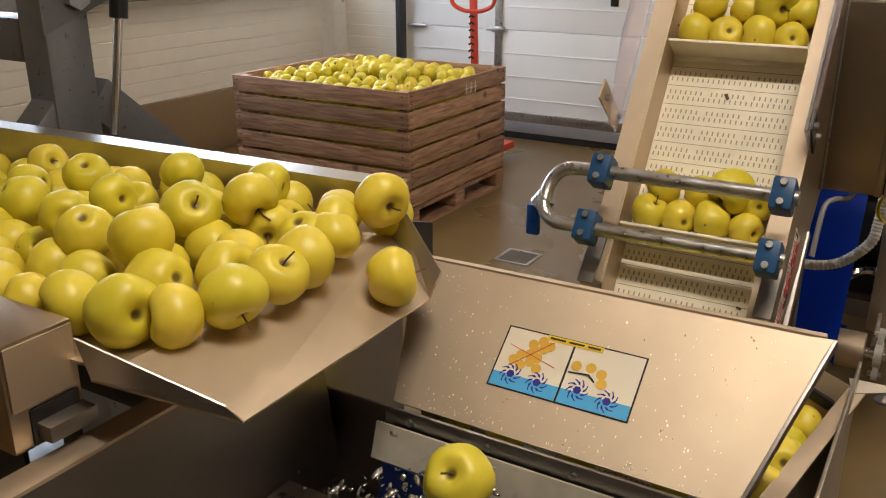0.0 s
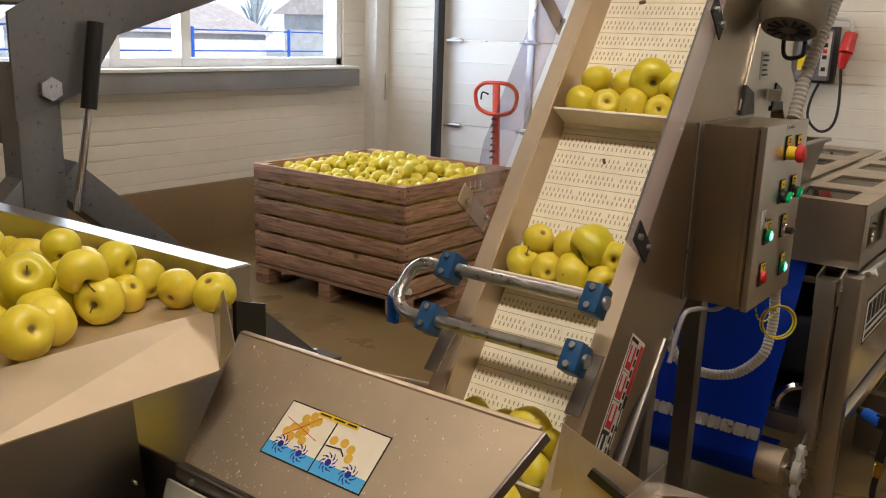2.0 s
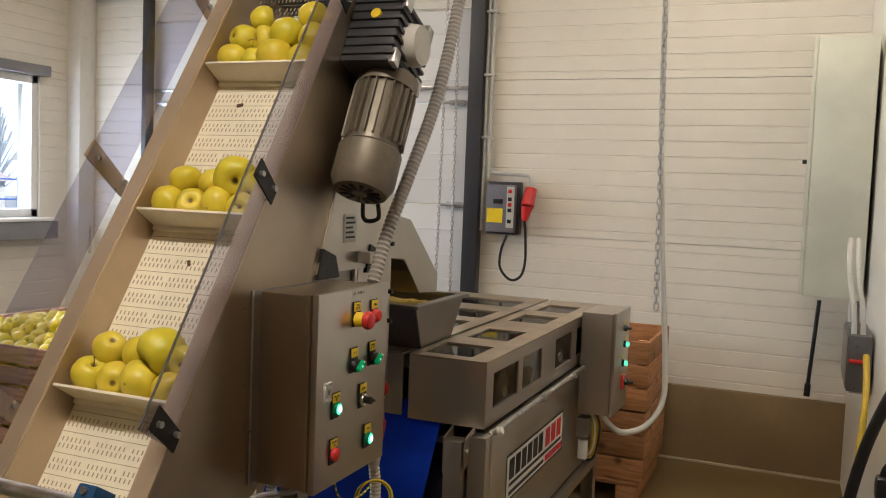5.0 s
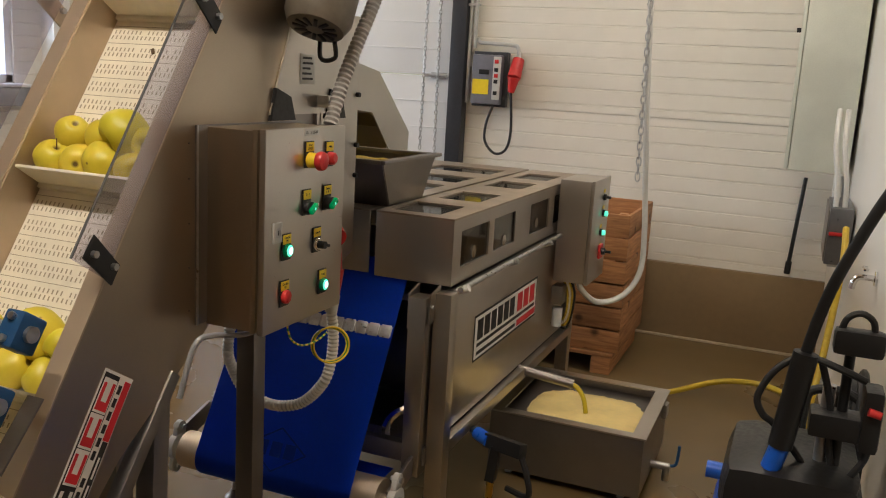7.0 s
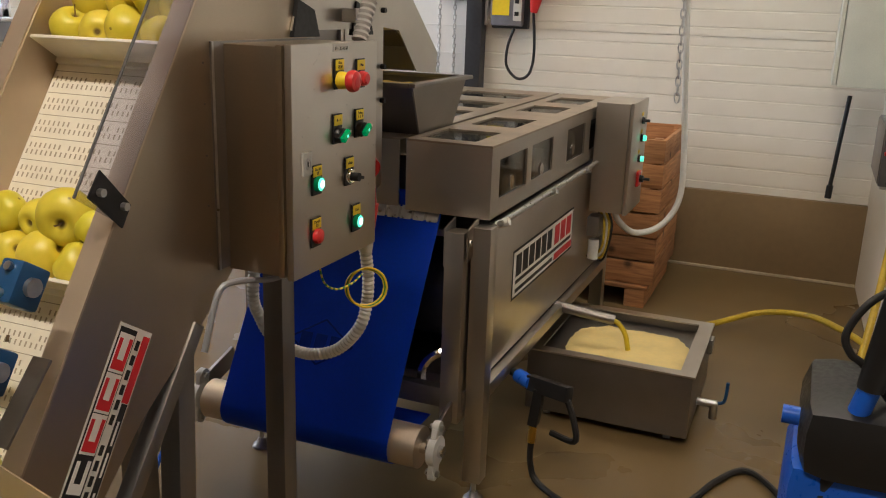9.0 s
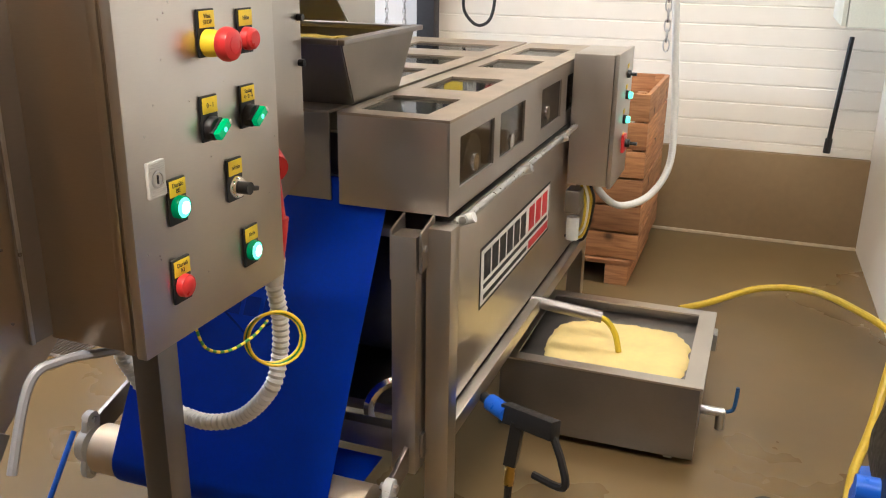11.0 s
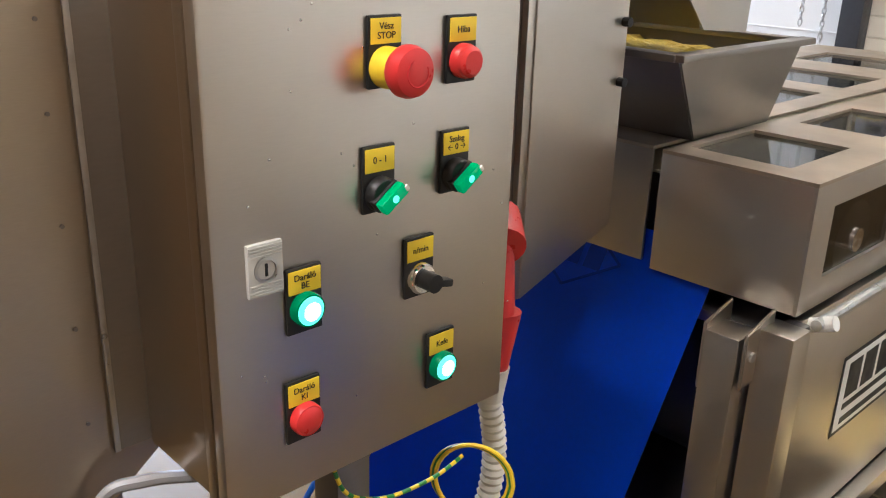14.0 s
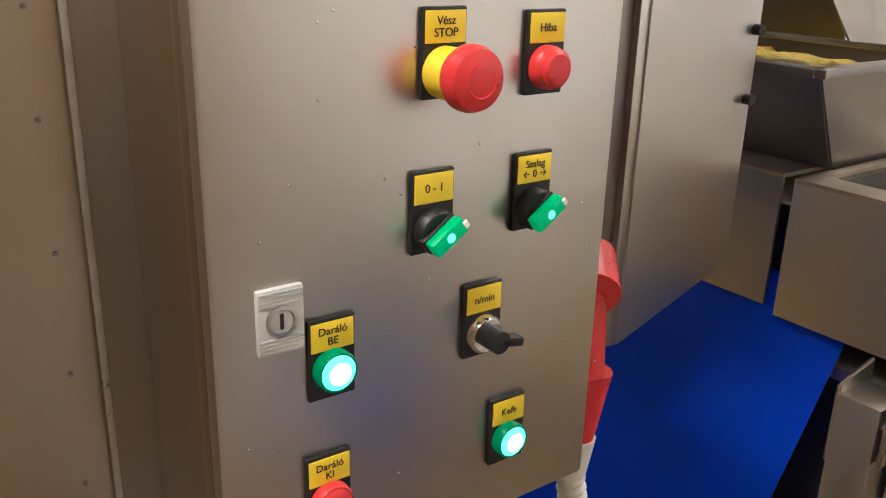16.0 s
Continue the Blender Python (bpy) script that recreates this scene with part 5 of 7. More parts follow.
# rollers and belts within
for y, z in ((3.86, 0.93), (4.16, 0.92), (4.55, 0.93), (4.9, 0.92), (5.15, 0.93)):
    rl = part("inner_roller", rod((-0.68, y, z), (0.035, y, z), 0.065, 20), STEEL_DULL_SHADED, press)
    part("shaft", rod((-0.70, y, z), (0.045, y, z), 0.02, 12), CHROME, rl)
part("inner_belt", box(-0.64, -0.10, 3.74, 5.28, 0.995, 1.001, 0.001), material("press_cloth", (0.5, 0.46, 0.34), 0.6), press)
part("tray_floor", box(-0.70, 0.045, 3.70, 5.3, 0.78, 0.80, 0.002), STEEL_DULL_SHADED, press)
sp = part("side_panel", box(0.031, 0.046, 3.69, 5.05, 0.38, 0.835, 0.004), STEEL, press)
part("edge_strip", box(0.03, 0.064, 3.665, 3.69, 0.37, 0.84, 0.004), STEEL_DULL_SHADED, press)
part("side_panel", box(-0.73, -0.71, 3.69, 5.30, 0.38, 0.84, 0.004), STEEL_DULL_SHADED, press)
part("end_panel", box(-0.72, 0.045, 5.28, 5.30, 0.3, 0.84, 0.003), STEEL_DULL_SHADED, press)
part("cross_shaft", rod((0.075, 3.68, 0.845), (0.075, 5.0, 0.845), 0.009, 10), GALV, press)
for y in (3.70, 4.18, 4.62):
    c = part("hinge", rod((0.06, y, 0.835), (0.095, y, 0.85), 0.012, 12), WHITE_HOSE if y < 3.8 else GALV, press)
# frame
for x0, x1, y, lean in ((-0.045, 0.012, 3.605, 0), (-0.66, -0.60, 3.605, 0)):
    part("post", box(x0, x1, y - 0.03, y + 0.03, 0.27, 0.83, 0.004), STEEL, press)
for x in (0.045, -0.70):
    for y in (3.645, 5.15):
        lg = part("leg", box(x - 0.028, x + 0.028, y - 0.028, y + 0.028, 0.07, 0.84 if y < 4 else 0.5, 0.004), STEEL, press)
        part("adjusting_screw", rod((x, y, 0.02), (x, y, 0.08), 0.008, 10), GALV, lg)
        part("foot", lathe([(0.0, 0.032), (0.012, 0.03), (0.018, 0.018), (0.030, 0.008), (0.032, 0.0), (0.0, 0.0)], 20, Matrix.Translation((x, y, 0))), STEEL_DULL_SHADED, lg)
ear = part("ear", slab([(0.016, 3.58, 0.84), (0.016, 3.66, 0.86), (0.016, 3.66, 0.76), (0.016, 3.58, 0.75)], 0.006, bevel=0.002), STEEL, press)
part("bolt", rod((0.008, 3.60, 0.80), (0.026, 3.60, 0.80), 0.008, 8), GALV, ear)
part("ear", slab([(-0.048, 3.575, 0.84), (-0.048, 3.65, 0.86), (-0.048, 3.65, 0.74), (-0.048, 3.575, 0.73)], 0.006, bevel=0.002), STEEL, press)
part("lower_rail", box(0.045, 0.075, 3.665, 5.15, 0.335, 0.375, 0.003), STEEL, press)
part("lower_rail", box(-0.70, -0.66, 3.665, 5.15, 0.335, 0.375, 0.003), STEEL, press)
part("cross_member", box(-0.68, 0.02, 3.60, 3.635, 0.30, 0.36, 0.003), STEEL_DULL_SHADED, press)
part("drip_pan", box(-0.66, 0.04, 3.75, 5.2, 0.30, 0.33, 0.004), STEEL_DULL_SHADED, press)
# big drums seen under the lid
for y, z, r in ((3.98, 0.55, 0.17), (4.5, 0.58, 0.18)):
    d = part("press_drum", rod((-0.66, y, z), (0.03, y, z), r, 32), DARK_PAINT, press)
part("hand_wheel", lathe([(0.075, 0), (0.085, 0.008), (0.075, 0.016), (0.06, 0.008), (0.075, 0)], 28, Matrix.Translation((-0.08, 3.70, 0.36)) @ pose(0, 0, 0, 90, 0, 30)), CHROME, press)
stk = thing("maker_sticker", (0.06, 4.26, 0.62), "white sticker with black and red lettering blocks", "sticker", "maker stickers")


def patch2(y0, y1, z0, z1, lift):
    return box(0.0465 + lift, 0.0471 + lift, y0, y1, z0, z1, 0)


part("backing", patch2(3.905, 4.62, 0.545, 0.705, 0), INK, stk)
part("white_field", patch2(3.913, 4.612, 0.553, 0.697, 0.0006), WHITE, stk)
for k in range(6):
    part("letter_block", patch2(3.935 + k * 0.068, 3.935 + k * 0.068 + 0.055, 0.615, 0.685, 0.0012), INK, stk)
for k in range(3):
    part("letter_block", patch2(4.365 + k * 0.078, 4.365 + k * 0.078 + 0.062, 0.615, 0.685, 0.0012), RED_PRINT, stk)
part("text_bar", patch2(3.935, 4.59, 0.592, 0.604, 0.0012), INK, stk)
part("text_bar", patch2(3.935, 4.35, 0.563, 0.576, 0.0012), INK, stk)
part("red_strip", patch2(4.37, 4.605, 0.558, 0.582, 0.0012), RED_PRINT, stk)

# blue press belt with its lower roller
bb = thing("press_belt", (-0.37, 3.4, 0.25), "bright blue press belt running down to a steel roller", "belt")
rc, rr = Vector((0, 3.425, 0.262)), 0.062
cv_pts = [(3.72, 0.90)]
for k in range(13):
    a = radians(158 + k * 15)
    cv_pts.append((rc.y + rr * math.cos(a) * 1.0, rc.z + rr * math.sin(a)))
cv_pts.append((3.66, 0.24))
b = bmesh.new()
rows = [[b.verts.new((x, y, z)) for x in (-0.645, -0.105)] for y, z in cv_pts]
for a, c in zip(rows, rows[1:]):
    b.faces.new((a[0], a[1], c[1], c[0]))
bmesh.ops.solidify(b, geom=b.faces[:], thickness=0.004)
part("belt", b, BLUE_BELT, bb)
def belt_pt(x, f, lift=0.002):
    y = 3.72 + (3.3675 - 3.72) * f
    z = 0.90 + (0.2852 - 0.90) * f
    n = Vector((0, -0.868, 0.497))
    return Vector((x, y, z)) + n * lift
BELT_RIDERS = []
spl = new("belt_joint")
tagged(spl, "grey laced joint across the blue belt", "belt joint")
ORG[spl.name] = Vector((0, 0, 0))
part("strip", box(-0.265, 0.265, -0.016, 0.016, 0.0, 0.002, 0.0005), GREY_HOSE, spl)
for k in range(13):
    part("lace", box(-0.262 + k * 0.041, -0.229 + k * 0.041, -0.02, 0.02, 0.002, 0.0035, 0.0005), GALV, spl)
BELT_RIDERS.append((spl, 1.12))
for f in (1.70,):
    pr = new("belt_print")
    tagged(pr, "dark printed mark on the blue belt", "printed mark", "belt prints")
    ORG[pr.name] = Vector((0, 0, 0))
    for k in range(3):
        part("bar", box(-0.068 + 0.048 * k, -0.032 + 0.048 * k, -0.022, 0.022, 0.0, 0.0008, 0), BLUE_PRINT, pr)
    for ax, ay, bx_, by in ((-0.10, 0, 0, 0.065), (0, 0.065, 0.10, 0), (0.10, 0, 0, -0.065), (0, -0.065, -0.10, 0)):
        part("outline", beam((ax, ay, 0.0004), (bx_, by, 0.0004), 0.005, 0.0006, (ay - by, bx_ - ax, 0), 0), BLUE_PRINT, pr)
    BELT_RIDERS.append((pr, f))


def belt_pose(f):
    """The place on the blue belt's outer face; f runs from the top (0) to the roller (1) and on along the lower run."""
    x, L = -0.375, 0.7088
    if f < 0.04:
        m = pose(x, 3.72 - (f - 0.04) * L - 0.014, 0.875, 0, 0, 0)
    elif f <= 1:
        m = pose(0, 0, 0, 60.2, 0, 0)
        m.translation = belt_pt(x, f, 0.0005)
    else:
        a = radians(150.2) + min((f - 1) * L / 0.066, radians(119))
        over = max((f - 1) * L - 0.066 * radians(119), 0)
        m = pose(0, 0, 0, math.degrees(a) - 90, 0, 0)
        m.translation = (x, rc.y + 0.0665 * math.cos(a) + over, rc.z + 0.0665 * math.sin(a))
    return m


rol = thing("belt_roller", (-0.36, 3.425, 0.262), "steel roller in white flange bearings", "roller")
part("drum", rod((-0.72, rc.y, rc.z), (-0.03, rc.y, rc.z), 0.058, 28), STEEL_WET, rol)
part("shaft", rod((-0.79, rc.y, rc.z), (0.035, rc.y, rc.z), 0.016, 14), CHROME, rol)
for x in (-0.76, 0.01):
    hm = Matrix.Translation((x, rc.y, rc.z))
    br = bmesh.new()
    rod((x - 0.011, rc.y, rc.z), (x + 0.011, rc.y, rc.z), 0.042, 24, br)
    for s in (1, -1):
        c = Vector((x, rc.y + 0.012 * s, rc.z + 0.062 * s))
        rod(c - Vector((0.009, 0, 0)), c + Vector((0.009, 0, 0)), 0.02, 16, br)
        beam(Vector((x, rc.y, rc.z)), c, 0.016, 0.045, (1, 0, 0), 0.002, br)
    bl = part("bearing", br, GREYPLASTIC, rol, "pale cast flange bearing")
    for s in (1, -1):
        c = Vector((x, rc.y + 0.012 * s, rc.z + 0.062 * s))
        part("bolt", rod(c - Vector((0.02, 0, 0)), c + Vector((0.018, 0, 0)), 0.009, 8), GALV, bl)
    part("arm", beam((x - 0.02, rc.y, rc.z), (x - 0.02, 3.62, 0.32), 0.012, 0.06, (1, 0, 0)), STEEL_DULL_SHADED, rol)

# control box of the press
pc = thing("press_control_box", (0.15, 5.0, 0.62), "stainless control box with switches on the press", "control cabinet")
PB = (0.057, 0.204, 4.815, 5.115, 0.645, 1.083)
part("body", box(PB[0], PB[1] - 0.016, PB[2] + 0.004, PB[3] - 0.004, PB[4] + 0.004, PB[5] - 0.004, 0.004), STEEL, pc)
dr = part("door", box(PB[1] - 0.014, PB[1], *PB[2:], 0.003), STEEL, pc)


def pbtn(y, z, prof, mat, name, label=""):
    m = FACE.copy()
    m.translation = (PB[1], y, z)
    return part(name, lathe(prof, 20, m), mat, dr, label)


for y, z, kind in ((5.005, 1.0, "k"), (5.005, 0.93, "g"), (4.985, 0.85, "g"), (5.005, 0.765, "m")):
    if kind == "k":
        pbtn(y, z, [(0.014, 0), (0.013, 0.01), (0.006, 0.012), (0.006, 0.03), (0, 0.03)], BLACK, "knob")
    elif kind == "g":
        pbtn(y, z, [(0.015, 0), (0.015, 0.01), (0, 0.01)], BLACK, "bezel")
        pbtn(y, z, [(0.012, 0.01), (0.011, 0.022), (0, 0.024)], GREEN_LIT, "lens", "lit green button")
    else:
        part("switch_plate", box(PB[1], PB[1] + 0.01, y - 0.03, y + 0.03, z - 0.03, z + 0.03, 0.002), RED, dr, "red main switch")
        pbtn(y, z, [(0.015, 0.01), (0.014, 0.025), (0.006, 0.026), (0.006, 0.05), (0, 0.05)], BLACK, "main_switch_knob")
    part("tag", box(PB[1], PB[1] + 0.0015, y - 0.016, y + 0.016, z + 0.02, z + 0.034, 0), YELLOW, dr)
part("bracket", box(0.058, 0.085, 4.98, 5.08, 0.70, 0.85, 0.002), STEEL_DULL_SHADED, pc)
plan(1.0, (-0.04, -0.02, 0.02))
wh = thing("corrugated_hose", (0.3, 5.1, 0.6), "pale hose hanging from the ceiling to the control box", "hose")
part("tube", tube([(0.16, 5.05, 0.625), (0.17, 5.06, 0.56), (0.24, 5.10, 0.50), (0.33, 5.20, 0.52), (0.385, 5.28, 0.62), (0.385, 5.3, 0.80), (0.36, 5.3, 1.1), (0.33, 5.3, 1.5), (0.30, 5.3, 2.2), (0.29, 5.3, 3.7)], 0.014, 10, ribs=0.0016), WHITE_HOSE, wh)


def chain_thing(p0, p1, pitch, w, r, label):
    t = thing("chain", p0, label, "chain")
    p0, p1 = Vector(p0), Vector(p1)
    n = int((p1 - p0).length / pitch)
    d = (p1 - p0).normalized()
    b = bmesh.new()
    for i in range(n):
        c = p0 + d * (i + 0.5) * pitch
        s = Vector((1, 0, 0)) if i % 2 else Vector((0, 1, 0))
        pts = [c + s * w * math.cos(a) + d * pitch * 0.68 * math.sin(a) for a in [2 * math.pi * k / 8 for k in range(9)]]
        tube(pts, r, 5, b, smooth=0)
    part("strand", b, GALV, t)
    return t


chain_thing((0.27, 5.27, 3.69), (0.335, 5.27, 1.02), 0.034, 0.011, 0.0032, "thin steel chain hanging from the ceiling")
plan(1.0, (-0.075, 0, 0))
chain_thing((-1.16, 6.47, 3.69), (-1.14, 6.47, 0.75), 0.028, 0.009, 0.003, "steel gate chain beside the track")
chain_thing((-1.22, 6.46, 3.69), (-1.24, 6.46, 1.0), 0.028, 0.009, 0.003, "steel gate chain beside the track")
plan(1.0, (-0.018, -0.055, 0.03))
# valves and lines below the box
vv = thing("pneumatic_unit", (0.12, 4.95, 0.5), "small grey valve block with thin yellow and clear lines", "valve")
part("block", box(0.075, 0.125, 4.86, 4.94, 0.52, 0.60, 0.006), STEEL_DULL_SHADED, vv)
part("bowl", rod((0.10, 4.90, 0.42), (0.10, 4.90, 0.50), 0.022, 16), GREYPLASTIC, vv)
for k, mt_ in enumerate((HOSE_YELLOW, WHITE_HOSE, HOSE_YELLOW, BLACK)):
    part("line", tube([(0.11 + 0.01 * k, 4.92, 0.625), (0.13 + 0.01 * k, 4.94, 0.55), (0.12, 4.95 + 0.02 * k, 0.45 - 0.02 * k), (0.07, 4.96, 0.41), (0.03, 4.90, 0.42)], 0.005, 7), mt_, vv)

plan(1.0, (-0.022, 0.075, -0.01))
# juice tank
tank = thing("juice_tank", (0.31, 4.45, 0), "low stainless juice tank on castors under the press", "tank")
T = (0.03, 0.60, 4.185, 4.745, 0.042, 0.272)
# tank walls: the dark reflected floor is put into the steel colour
for nm, bx in (("wall", (T[0], T[1], T[2], T[2] + 0.004)), ("wall", (T[0], T[1], T[3] - 0.004, T[3]))):
    part(nm, box(bx[0], bx[1], bx[2], bx[3], T[4], T[5] - 0.004, 0.001), STEEL_DULL_SHADED, tank)
for x in (T[0], T[1] - 0.004):
    part("wall", box(x, x + 0.004, T[2] + 0.004, T[3] - 0.004, T[4], T[5] - 0.004, 0.001), STEEL_DULL_SHADED, tank)
part("base", box(T[0] + 0.004, T[1] - 0.004, T[2] + 0.004, T[3] - 0.004, T[4], T[4] + 0.004, 0), STEEL_DULL_SHADED, tank)
part("rim", frame_plate(T[0] - 0.008, T[1] + 0.008, T[2] - 0.008, T[3] + 0.008, [(T[0] + 0.045, T[1] - 0.045, T[2] + 0.035, T[3] - 0.035)], 0.006, lambda u, v, w: (u, v, T[5] + w)), STEEL, tank)
part("strainer", box(T[0] + 0.02, T[1] - 0.02, T[2] + 0.02, T[3] - 0.02, T[5] - 0.045, T[5] - 0.04, 0), STEEL_DULL_SHADED, tank)
for x in (T[0] + 0.07, T[1] - 0.07):
    for y in (T[2] + 0.06, T[3] - 0.06):
        cs = part("castor", box(x - 0.02, x + 0.02, y - 0.02, y + 0.02, 0.032, 0.041, 0.002), GALV, tank)
        part("wheel", rod((x - 0.012, y, 0.018), (x + 0.012, y, 0.018), 0.018, 18), GREYPLASTIC, cs)
vlv = part("drain_valve", rod((T[1], 4.42, 0.085), (T[1] + 0.07, 4.42, 0.085), 0.014, 14), GALV, tank)
part("elbow", rod((T[1] + 0.06, 4.42, 0.09), (T[1] + 0.06, 4.42, 0.03), 0.014, 14), GALV, vlv)
part("lever", tube([(T[1] + 0.075, 4.42, 0.09), (T[1] + 0.095, 4.42, 0.105), (T[1] + 0.10, 4.42, 0.175)], 0.006, 8), BLUE, vlv)
part("latch", box(T[1], T[1] + 0.02, 4.60, 4.66, 0.20, 0.255, 0.004), GALV, tank)
# juice foam with a lobed edge
fb = bmesh.new()
rgf = random.Random(9)
cen = fb.verts.new((0.33, 4.43, T[5] - 0.030))
rings = []
for rr_ in (0.35, 0.7, 0.93, 1.0):
    ring = []
    for k in range(72):
        a = 2 * math.pi * k / 72
        p = Vector((math.cos(a), math.sin(a), 0))
        e = ((abs(p.x) / 0.215) ** 4 + (abs(p.y) / 0.195) ** 4) ** 0.25
        rad = rr_ / e * (1 + 0.10 * noise.noise(p * 3.1) + 0.05 * noise.noise(p * 11))
        ring.append(fb.verts.new((0.335 + rad * p.x, 4.425 + rad * p.y, T[5] - (0.029 if rr_ < 0.99 else 0.039) + 0.002 * noise.noise(p * 8 * rr_))))
    rings.append(ring)
for k in range(72):
    fb.faces.new((cen, rings[0][k], rings[0][(k + 1) % 72]))
for a, c in zip(rings, rings[1:]):
    for k in range(72):
        fb.faces.new((a[k], c[k], c[(k + 1) % 72], a[(k + 1) % 72]))
solo("juice_foam", fb, JUICE_FOAM, (0.33, 4.43, T[5] - 0.04), "pale yellow foamy apple juice in the tank", "juice", kind="stuff", smooth=80)
spo = thing("juice_spout", (0.15, 4.39, 0.37), "steel spout pouring yellow juice into the tank", "pipe")
part("pipe", rod((-0.02, 4.37, 0.385), (0.285, 4.40, 0.345), 0.019, 18), STEEL_DULL_SHADED, spo)
part("juice_stream", tube([(0.27, 4.398, 0.345), (0.30, 4.40, 0.335), (0.33, 4.39, 0.30), (0.345, 4.385, 0.245)], 0.009, 8), JUICE, spo, "thin stream of yellow juice")

plan()
# spray gun and hose on the floor in front of the tank
plan(1.0, (0.02, 0, 0.022))
gun = thing("spray_gun", (0.10, 3.95, 0.3), "black and blue washing gun hung on the press", "spray gun")
part("nozzle", rod((0.085, 3.84, 0.315), (0.14, 3.80, 0.315), 0.022, 14), BLUE_BRIGHT, gun)
part("tip", rod((0.06, 3.86, 0.315), (0.09, 3.84, 0.315), 0.014, 12), BLACK, gun)
part("body", beam((0.13, 3.81, 0.315), (0.27, 3.74, 0.33), 0.035, 0.045), BLACK, gun)
part("grip", beam((0.17, 3.79, 0.31), (0.155, 3.79, 0.19), 0.03, 0.04), BLACK, gun)
part("guard", tube([(0.26, 3.745, 0.32), (0.29, 3.73, 0.26), (0.30, 3.72, 0.20), (0.22, 3.76, 0.19)], 0.010, 8), BLACK, gun)
part("coupling", rod((0.155, 3.79, 0.19), (0.152, 3.79, 0.13), 0.013, 12), material("brass", (0.6, 0.38, 0.08), 0.3, 1.0), gun)
plan()
ho = thing("rubber_hose", (0.3, 3.6, 0), "black rubber hose lying on the floor", "hose")
part("tube", tube([(0.172, 3.79, 0.155), (0.168, 3.81, 0.07), (0.20, 3.80, 0.013), (0.327, 3.72, 0.012), (0.47, 3.70, 0.012), (0.623, 3.87, 0.012), (0.70, 4.06, 0.012), (0.78, 4.17, 0.012), (0.88, 4.05, 0.02), (0.96, 3.80, 0.03)], 0.010, 8), RUBBER, ho)

# wooden crates behind the press
def crate(x0, x1, y0, y1, z0, z1, label):
    t = thing("wooden_crate", ((x0 + x1) / 2, (y0 + y1) / 2, z0), label, "wooden crate", "stacked crates")
    n = 3
    hb = (z1 - z0) / n
    for i in range(n):
        a, b_ = z0 + i * hb + 0.004, z0 + (i + 1) * hb - 0.004
        for p in (box(x0, x1, y0, y0 + 0.018, a, b_, 0.003), box(x0, x1, y1 - 0.018, y1, a, b_, 0.003),
                  box(x0, x0 + 0.018, y0 + 0.019, y1 - 0.019, a, b_, 0.003), box(x1 - 0.018, x1, y0 + 0.019, y1 - 0.019, a, b_, 0.003)):
            part("board", p, WOOD_WARM, t)
    for xx in (x0 + 0.04, x1 - 0.04):
        for yy in (y0 + 0.04, y1 - 0.04):
            part("corner_post", box(xx - 0.02, xx + 0.02, yy - 0.02, yy + 0.02, z0, z1, 0.003), WOOD_WARM, t)
    part("base_board", box(x0 + 0.019, x1 - 0.019, y0 + 0.019, y1 - 0.019, z0 + 0.01, z0 + 0.03, 0.002), WOOD_WARM, t)
    return t


pal = thing("pallet", (-0.3, 6.0, 0), "wooden pallet under the crates", "pallet")
for x in (-0.72, -0.3, 0.13):
    part("runner", box(x - 0.05, x + 0.05, 5.64, 6.36, 0, 0.09, 0.004), WOOD_WARM, pal)
for k in range(6):
    part("board", box(-0.78, 0.19, 5.64 + k * 0.122, 5.74 + k * 0.122, 0.092, 0.112, 0.003), WOOD_WARM, pal)
crate(-0.78, 0.21, 5.66, 6.34, 0.113, 0.475, "reddish wooden crate with knotty boards")
crate(-0.78, 0.21, 5.66, 6.34, 0.477, 0.84, "reddish wooden crate stacked on another")

# wall cabinet, drive box and small wall things
plan(1.0, (-0.06, 0, 0.04))
eb = thing("switch_cabinet", (1.09, 5.9, 1.08), "tall pale steel switch cabinet on the wall", "switch cabinet")
part("body", box(0.965, 1.228, 5.76, 6.32, 1.085, 2.32, 0.006), ELEC, eb)
part("door", box(0.945, 0.963, 5.76, 6.32, 1.09, 2.315, 0.004), ELEC, eb)
part("lock", box(0.925, 0.946, 5.79, 5.81, 1.72, 1.74, 0.003), BLACK, eb)
plan(1.0, (-0.04, 0, 0.02))
cb_ = thing("cable_bundle", (1.2, 5.85, 0.7), "pale cables below the switch cabinet", "cable")
for k in range(4):
    part("cable", tube([(1.16 + 0.012 * k, 5.82 + 0.03 * k, 1.085), (1.165 + 0.012 * k, 5.8 + 0.03 * k, 0.98), (1.19 + 0.006 * k, 5.76, 0.90), (1.205, 5.66 + 0.02 * k, 0.86)], 0.009, 8), GREY_HOSE if k % 2 else WHITE_HOSE, cb_)
jb = thing("junction_box", (1.19, 5.55, 0.75), "grey junction box on the wall", "junction box")
part("body", box(1.16, 1.229, 5.45, 5.64, 0.72, 0.92, 0.006), GREYPLASTIC, jb)
part("tie", box(1.156, 1.16, 5.47, 5.60, 0.81, 0.815, 0), RED, jb)
plan(1.0, (-0.07, 0, 0.05))
rodt = thing("black_rod", (1.05, 6.5, 0.43), "thin black rod hanging on the wall", "rod")
part("bar", rod((1.065, 6.55, 0.98), (1.035, 6.55, 0.50), 0.011, 10), BLACK, rodt)
part("end", rod((1.035, 6.55, 0.50), (1.032, 6.55, 0.43), 0.017, 10), RUBBER, rodt)

plan(1.0, (-0.088, 0, 0.013))
vf = thing("gate_drive_box", (-0.79, 6.5, 1.45), "grey gate drive box with a display and yellow label", "control box")
